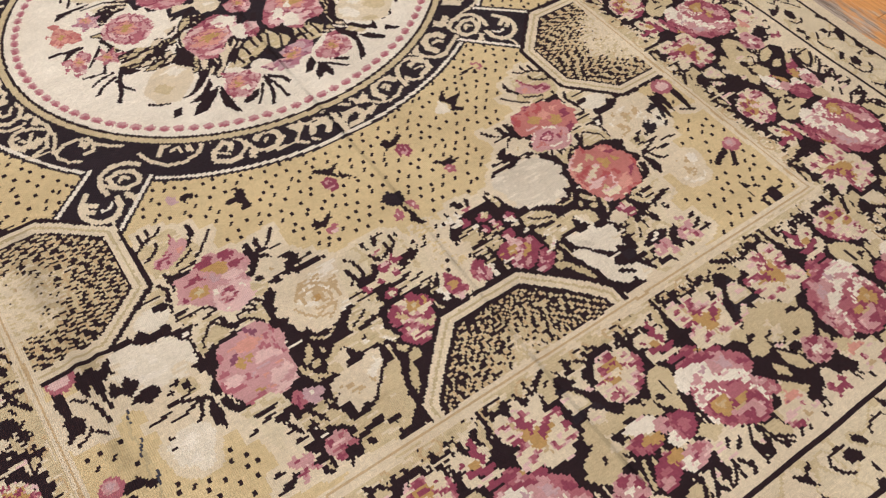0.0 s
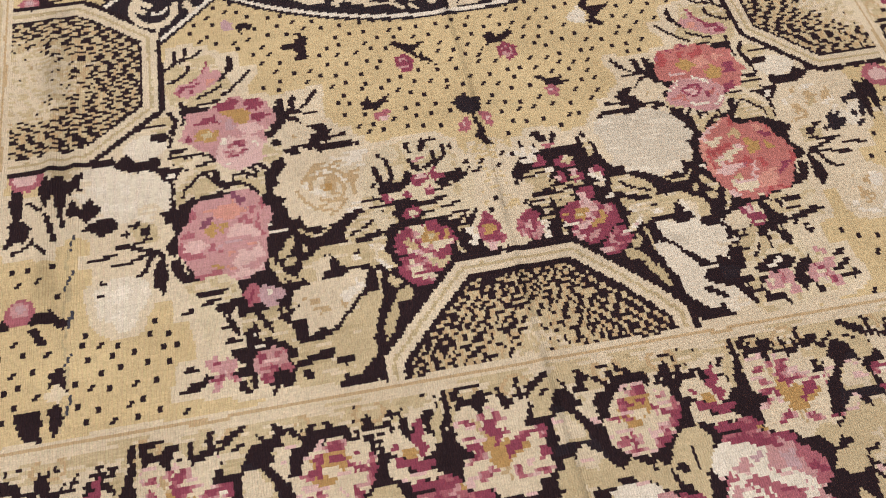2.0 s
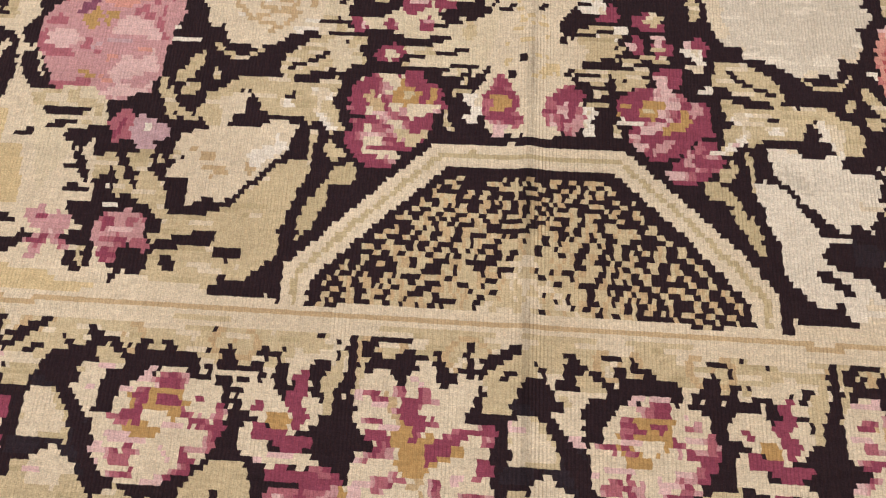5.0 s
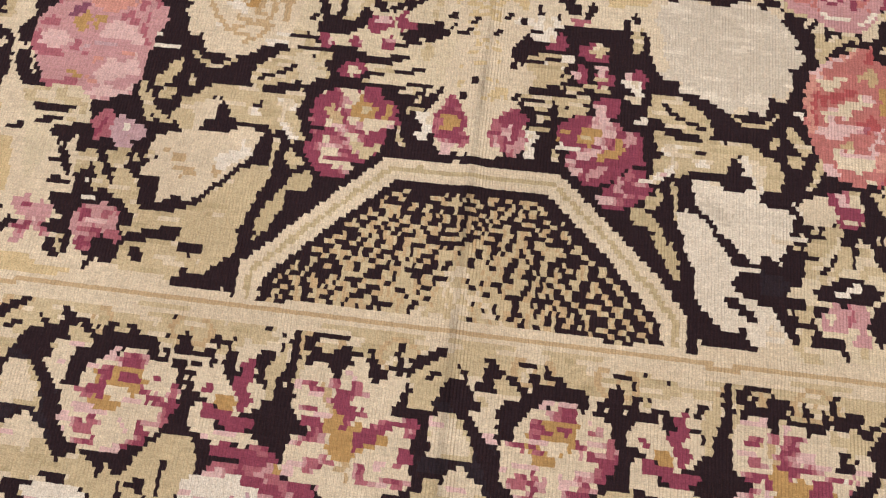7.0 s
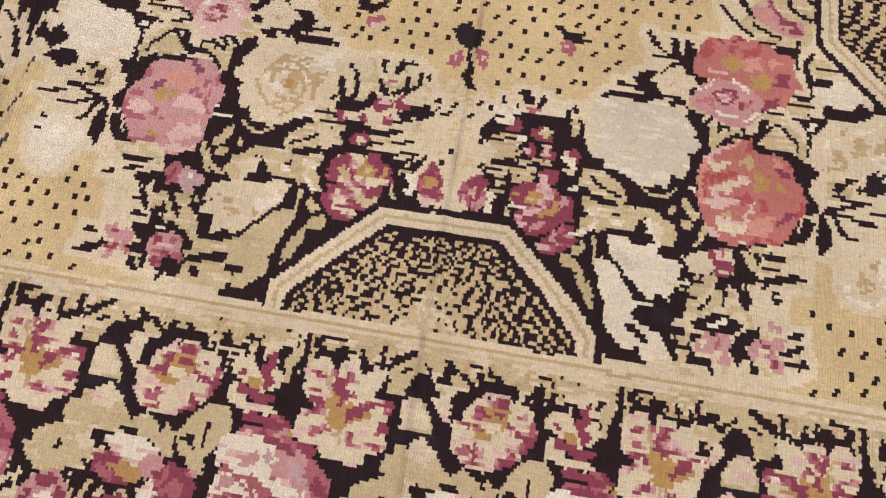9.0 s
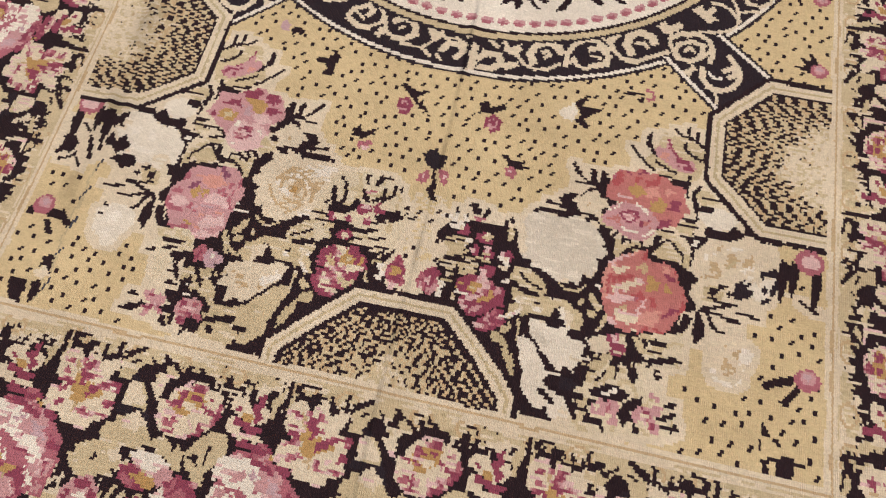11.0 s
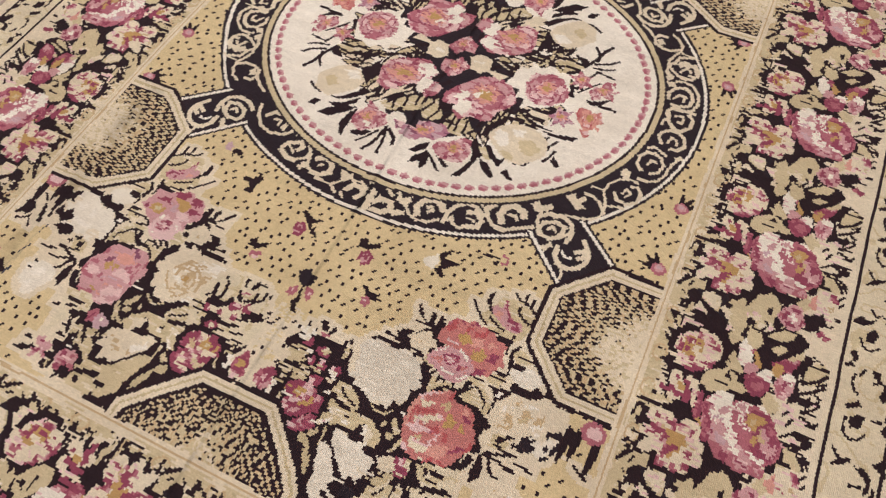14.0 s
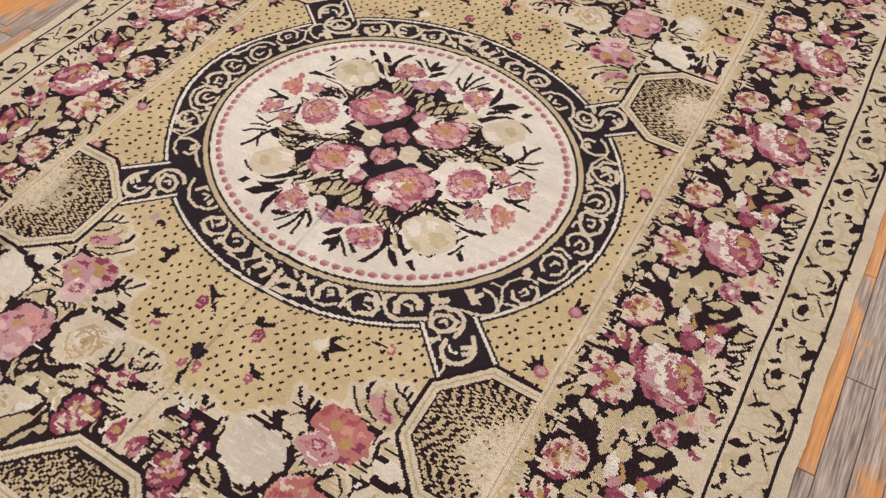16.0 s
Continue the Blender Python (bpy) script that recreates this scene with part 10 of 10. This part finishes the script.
def middle_tones():
    """Rose and pink stitches where a flower's wine meets its cream."""
    pale = np.isin(ART, [DYE[c] for c in ("cream", "ivory", "blush", "sand")])
    deep = np.isin(ART, [DYE["wine"], DYE["brick"]])
    flower = np.isin(OWN, [k for k, m in enumerate(MOTIFS, 1) if m[0] in PETALLED and m[0] != "pale_blossom" and (m[0] != "lily" or m[2] == "border") and m[2] != "medallion"])
    beside = lambda mask: np.roll(mask, 1, 1) | np.roll(mask, -1, 1) | np.roll(mask, 2, 1)
    chance = bricks(3, 1, 61)
    edge, rim = deep & beside(pale) & flower & (chance < 0.55), pale & beside(deep) & flower & (chance < 0.4)
    ART[edge], ART[rim] = DYE["rose"], DYE["pink"]
    fill = pale & flower & ~beside(deep) & (bricks(5, 1, 62) < 0.13)
    ART[fill & (ART != DYE["sand"])] = DYE["blush"]


def one_piece_each():
    """Stitches cut off from the body of their motif: large pieces become motifs of their own, the rest stray stitches."""
    spare = {}
    for index, (name, label, panel) in enumerate(list(MOTIFS), 1):
        if name in LOOSE:
            continue
        jj, ii = np.nonzero(OWN == index)
        if len(jj) < 4:
            continue
        j0, i0 = jj.min(), ii.min()
        tag = np.zeros((jj.max() - j0 + 3, ii.max() - i0 + 3), np.int64)
        inside = tag > 0
        inside[jj - j0 + 1, ii - i0 + 1] = True
        tag[inside] = np.arange(1, len(jj) + 1)
        while True:
            grown = tag
            for k in (1, -1):
                grown = np.maximum(grown, np.roll(grown, k, 0))
            for k in (1, -1):
                grown = np.maximum(grown, np.roll(grown, k, 1))
            grown = np.where(inside, grown, 0)
            if (grown == tag).all():
                break
            tag = grown
        kinds, sizes = np.unique(tag[inside], return_counts=True)
        for kind in kinds[np.argsort(-sizes)][1:]:
            j, i = np.nonzero(tag == kind)
            if len(j) > 90:
                MOTIFS.append((name, label, panel))
                OWN[j + j0 - 1, i + i0 - 1] = len(MOTIFS)
            else:
                if panel not in spare:
                    MOTIFS.append(("stray_stitches", "stray stitches of the weave", panel))
                    spare[panel] = len(MOTIFS)
                OWN[j + j0 - 1, i + i0 - 1] = spare[panel]


def weave_design():
    motif("hem", "plain undyed hem", "hem")
    put(ALL, GX > -999, "cream")
    field()
    # the upper half repeats the lower one turned half round
    half = NY // 2
    ART[half:] = ART[:half][::-1, ::-1]
    base = len(MOTIFS)
    ground = {1} | {k for k, m in enumerate(MOTIFS, 1) if m[0] in ("field",)}
    for m in list(MOTIFS):
        MOTIFS.append(m)
    turned = OWN[:half][::-1, ::-1].copy()
    for k in range(1, base + 1):
        if k not in ground:
            turned[turned == k] = k + base
    OWN[half:] = turned
    medallion()
    motif("border", "cream border ground", "border")
    ring = ((np.abs(GX) >= SEAM_X) | (np.abs(GY) >= SEAM_Y)) & (np.abs(GX) < SEAM_X + 51) & (np.abs(GY) < SEAM_Y + 51)
    put(ALL, ring, "cream")
    border_run(Frame2(0, -SEAM_Y, 0, 1), [(-59, 1), (-18.2, 1), (22.8, 1), (59.5, -1)], 74, 40)
    border_run(Frame2(0, SEAM_Y, 180, 1), [(-59, 1), (-18.2, 1), (22.8, 1), (59.5, -1)], 74, 40)
    border_run(Frame2(SEAM_X, 0, 90, 1), [(s, -1) for s in (-159, -115, -70.6, -26, 18.5, 64, 110.5, 155)], 150, 12)
    border_run(Frame2(-SEAM_X, 0, -90, 1), [(s, 1) for s in (-158, -113, -68, -23, 22, 65, 110, 154)], 150, 12)
    bright_rims()
    petal_rings()
    faint_scrolls()
    leaf_tones()
    middle_tones()
    hatch_tones()
    motif("seam", "pale sewn seam between panels", "seam")
    wob = 0.25 * SOFT
    for lo, hi, colour in ((-0.2, 2.2, "cream"), (0.6, 1.1, "tan"), (1.7, 1.95, "sand")):
        dx, dy = np.abs(GX) - SEAM_X + wob, np.abs(GY) - SEAM_Y + wob
        put(ALL, (dx > lo) & (dx < hi) & (dy < hi), colour)
        put(ALL, (dy > lo) & (dy < hi) & (dx < hi), colour)


weave_design()
one_piece_each()


# ---- the rug as a mesh: one face a stitch ----
def lie(x, y):
    """Where a point of the rug lies: the panels have stretched a little, and the cloth ripples."""
    # the far corner has stretched no further than the cloth before it
    whole = y
    far = 0.06 * np.log1p(np.exp((y - 1.02 - 0.6 * x) / 0.06))
    y = y - far
    px = x - 0.0019 + 0.0192 * x - 0.008 * y - 0.0066 * x * x + 0.0084 * x * y - 0.009 * y * y + 0.0041 * x * x * y + 0.0111 * x * y * y - 0.0065 * y**3
    py = far + y + 0.0049 - 0.0095 * x - 0.0046 * y - 0.0013 * x * x - 0.0086 * x * y - 0.0115 * y * y - 0.0024 * x**3 - 0.001 * x * x * y + 0.0028 * x * y * y + 0.001 * y**3
    left, low = np.clip((-x - 0.6) / 0.1, 0, 1), np.clip((-1.15 - y) / 0.08, 0, 1)
    px = px - (0.0075 + 0.017 * np.clip((y + 1.02) / 0.7, 0, 1)) * left * left * (3 - 2 * left)
    py = py - (0.010 + 0.0165 * x) * low * low * (3 - 2 * low)
    y = whole
    rim_x, rim_y = np.clip((np.abs(x) - 0.95) / 0.25, 0, 1) ** 2 * np.sign(x), np.clip((np.abs(y) - 1.45) / 0.25, 0, 1) ** 2 * np.sign(y)
    px = px + rim_x * (0.0016 * np.sin(21 * y + 0.6) + 0.0008 * np.sin(47 * y + 2))
    py = py + rim_y * (0.0016 * np.sin(19 * x + 1.6) + 0.0008 * np.sin(43 * x))
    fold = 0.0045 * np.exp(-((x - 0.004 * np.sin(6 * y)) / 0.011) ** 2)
    seam = 0.0025 * (np.exp(-((np.abs(x) - 0.743) / 0.009) ** 2) + np.exp(-((np.abs(y) - 1.238) / 0.009) ** 2))
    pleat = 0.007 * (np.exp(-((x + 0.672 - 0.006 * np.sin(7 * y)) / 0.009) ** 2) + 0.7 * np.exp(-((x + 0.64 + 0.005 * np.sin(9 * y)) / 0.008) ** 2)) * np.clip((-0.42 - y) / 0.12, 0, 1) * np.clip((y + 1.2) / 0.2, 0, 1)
    wave = 0.0012 * np.sin(3.1 * x + 1.7 * y) + 0.001 * np.sin(5.7 * y - 2.2 * x + 1)
    pucker = 0.006 * np.exp(-(((x - 0.50) * 0.6 + (y + 0.02) * 0.8) / 0.016) ** 2 - ((x - 0.5) * 0.8 - (y + 0.02) * 0.6) ** 2 / 0.012)
    wrinkle = 0.0011 * np.sin((6.2 * x + 4.1 * y) * 9 + 2 * np.sin(5 * y)) * np.exp(-(((x - 0.4) / 0.16) ** 2) - ((y + 0.2) / 0.14) ** 2)
    return px, py, 0.013 + fold + pleat + seam + wave + pucker + wrinkle


vx, vy = np.meshgrid((np.arange(NX + 1) * STITCH_X - HALF_X) / 100, (np.arange(NY + 1) * STITCH_Y - HALF_Y) / 100)
PX, PY, PZ = lie(vx, vy)
stray = np.random.default_rng(17)
PX = PX + stray.uniform(-0.0006, 0.0006, PX.shape) + 0.0006 * np.where(np.arange(NY + 1) % 2, 1, -1)[:, None]
PY = PY + stray.uniform(-0.0004, 0.0004, PY.shape)
PLACE = np.stack([PX, PY, PZ], -1).reshape(-1, 3)
corner = (np.arange(NY)[:, None] * (NX + 1) + np.arange(NX)[None]).ravel()
QUADS = np.stack([corner, corner + 1, corner + NX + 2, corner + NX + 1], 1)
TINT = np.array([lin(c) for c in DYES.values()]) * (0.93, 1.0, 1.24)
vary = 1 + 0.03 * np.random.default_rng(11).standard_normal(NX * NY).clip(-2, 2)
# Shade in the left pleat and centre fold painted into the dye, with smudges.
fold_shade_grime = (1 - np.clip(0.16 + 0.3 * grain(6.0, 53), 0, 0.45) * np.exp(-(((GX + 66.4) / 2.2) ** 2)) * (GY < -44) * (GY > -120)) * (1 - np.clip(0.3 + 0.35 * grain(7.0, 51), 0, 0.6) * np.exp(-(((GX - 0.4 * np.sin(6 * GY / 100)) / 0.42) ** 2)))
# Dye streaks row by row, plus soft shading of rippled cloth painted as tone.
abrash_ripple_shade = 1 + 0.022 * np.repeat(np.random.default_rng(12).standard_normal(NY // 3 + 1), 3)[:NY].clip(-2, 2)[:, None] + 0.035 * grain(16.0, 54) + 0.025 * grain(3.0, 55)
COLOUR = TINT[ART.ravel()] * (vary * fold_shade_grime.ravel() * abrash_ripple_shade.ravel())[:, None]


def woven(name, chosen, parent, label=""):
    """The chosen stitches as one mesh under the rug or one of its panels."""
    quads = QUADS[chosen]
    used, flat = np.unique(quads.ravel(), return_inverse=True)
    me = bpy.data.meshes.new(name)
    me.vertices.add(len(used))
    me.vertices.foreach_set("co", PLACE[used].astype(np.float32).ravel())
    me.loops.add(len(flat))
    me.loops.foreach_set("vertex_index", flat.astype(np.int32).ravel())
    me.polygons.add(len(quads))
    me.polygons.foreach_set("loop_start", np.arange(0, len(flat), 4, dtype=np.int32))
    me.polygons.foreach_set("loop_total", np.full(len(quads), 4, np.int32))
    me.polygons.foreach_set("use_smooth", np.ones(len(quads), bool))
    me.update(calc_edges=True)
    dye = me.color_attributes.new("dye", "FLOAT_COLOR", "CORNER")
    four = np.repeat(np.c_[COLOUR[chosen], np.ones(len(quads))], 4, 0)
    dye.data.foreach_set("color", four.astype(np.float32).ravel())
    me.materials.append(WOOL)
    ob = new(name, me)
    ob.parent = parent
    return tagged(ob, label, kind="stuff" if name in ("leaf_spray", "leaf_ground", "guard_band", "stray_stitches") else "")


rug = tagged(new("rug"), "large flat-woven floral rug in gold, black and rose on boards", "rug")
own = OWN.ravel()
PANEL_LABEL = {
    "field": "gold ground sprinkled with black stitches",
    "medallion": "oval centre with scrolled black ring",
    "border": "floral border strip",
    "hem": "plain undyed hem",
    "seam": "pale sewn seam between panels",
}
lead = {}
for index, (name, label, panel) in enumerate(MOTIFS, 1):
    lead.setdefault(panel, index)
panels = {}
for panel, index in lead.items():
    chosen = np.flatnonzero(own == index)
    panels[panel] = woven({"field": "field", "medallion": "medallion_ring", "border": "border", "hem": "hem", "seam": "seam"}[panel], chosen, rug, PANEL_LABEL[panel])
for index, (name, label, panel) in enumerate(MOTIFS, 1):
    if index != lead[panel]:
        chosen = np.flatnonzero(own == index)
        if len(chosen) > 3:
            woven(name, chosen, panels[panel], label)


def backing():
    """The thickness of the cloth: a shallow skirt under the stitches, turned in at the edge."""
    bm = bmesh.new()
    rim = [(i, 0) for i in range(0, NX, 8)] + [(NX, j) for j in range(0, NY, 8)] + [(i, NY) for i in range(NX, 0, -8)] + [(0, j) for j in range(NY, 0, -8)]
    top, low = [], []
    for i, j in rim:
        x, y, z = PX[j, i], PY[j, i], PZ[j, i]
        top.append(bm.verts.new((x, y, z)))
        low.append(bm.verts.new((x * 0.9985, y * 0.9985, 0.0)))
    for k in range(len(rim)):
        n = (k + 1) % len(rim)
        bm.faces.new((top[n], top[k], low[k], low[n]))
    bm.faces.new(low[::-1])
    me = bpy.data.meshes.new("edge_binding")
    bm.to_mesh(me)
    bm.free()
    me.materials.append(JUTE)
    ob = new("edge_binding", me)
    ob.parent = rug
    return tagged(ob, "undyed bound edge of the cloth")


backing()


# ---- floor boards ----
def board_mesh(width, length, mat):
    bm = bmesh.new()
    bmesh.ops.create_cube(bm, size=1)
    bmesh.ops.scale(bm, vec=(width, length, 0.014), verts=bm.verts)
    bmesh.ops.translate(bm, vec=(0, 0, -0.007), verts=bm.verts)
    bmesh.ops.bevel(bm, geom=[e for e in bm.edges if all(v.co.z > -0.001 for v in e.verts)], offset=0.0012, segments=1, affect="EDGES")
    me = bpy.data.meshes.new("board")
    bm.to_mesh(me)
    bm.free()
    me.materials.append(mat)
    return me


BOARD_W, JOINT = 0.0665, 1.327
spare = random.Random(4)
lengths = [0.28, 0.36, 0.45, 0.6]
meshes = {(q, warm): board_mesh(BOARD_W - 0.0016, q - 0.0018, WARM_BOARD if warm else BOARD) for q in lengths for warm in (False, True)}
rest = []
count = 0
for k in range(-int((ROOM_X + JOINT) / BOARD_W), int((ROOM_X - JOINT) / BOARD_W)):
    x = JOINT + (k + 0.5) * BOARD_W
    even = {-1: -0.34, 0: -0.064}.get(k)
    y = -ROOM_Y + 0.3 * spare.random() - 0.3 if even is None else even - 0.6 * 7
    while y < ROOM_Y:
        q = spare.choice(lengths) if even is None else 0.6
        mid = y + q / 2
        y += q
        if mid - q / 2 < -ROOM_Y or mid + q / 2 > ROOM_Y:
            lo, hi = max(mid - q / 2, -ROOM_Y), min(mid + q / 2, ROOM_Y)
            if hi - lo > 0.02:
                rest.append((x, (lo + hi) / 2, hi - lo))
            continue
        beside = (1.2 < x < 1.75 and -0.9 < mid < 2.0) or (-1.8 < x < -1.2 and -0.9 < mid < 2.0)
        warm = {-1: mid > -0.4, 0: False, 1: mid < 0}.get(k, spare.random() < 0.3)
        if beside and count < 290:
            ob = new("board", meshes[q, warm])
            ob.parent = floor
            ob.location = (x, mid, 0)
            count += 1
        else:
            rest.append((x, mid, q))
verts, faces = [], []
for x, mid, q in rest:
    hw, hl, n = BOARD_W / 2 - 0.0008, q / 2 - 0.0009, len(verts)
    verts += [(x - hw, mid - hl, 0), (x + hw, mid - hl, 0), (x + hw, mid + hl, 0), (x - hw, mid + hl, 0)]
    verts += [(x - hw, mid - hl, -0.014), (x + hw, mid - hl, -0.014), (x + hw, mid + hl, -0.014), (x - hw, mid + hl, -0.014)]
    faces += [(n, n + 1, n + 2, n + 3)] + [(n + a, n + 4 + a, n + 4 + (a + 1) % 4, n + (a + 1) % 4) for a in range(4)]
me = bpy.data.meshes.new("boards")
me.from_pydata(verts, [], faces)
me.materials.append(BOARD)
far = new("boards", me)
far.parent = floor
tagged(far, "narrow weathered boards", kind="stuff")
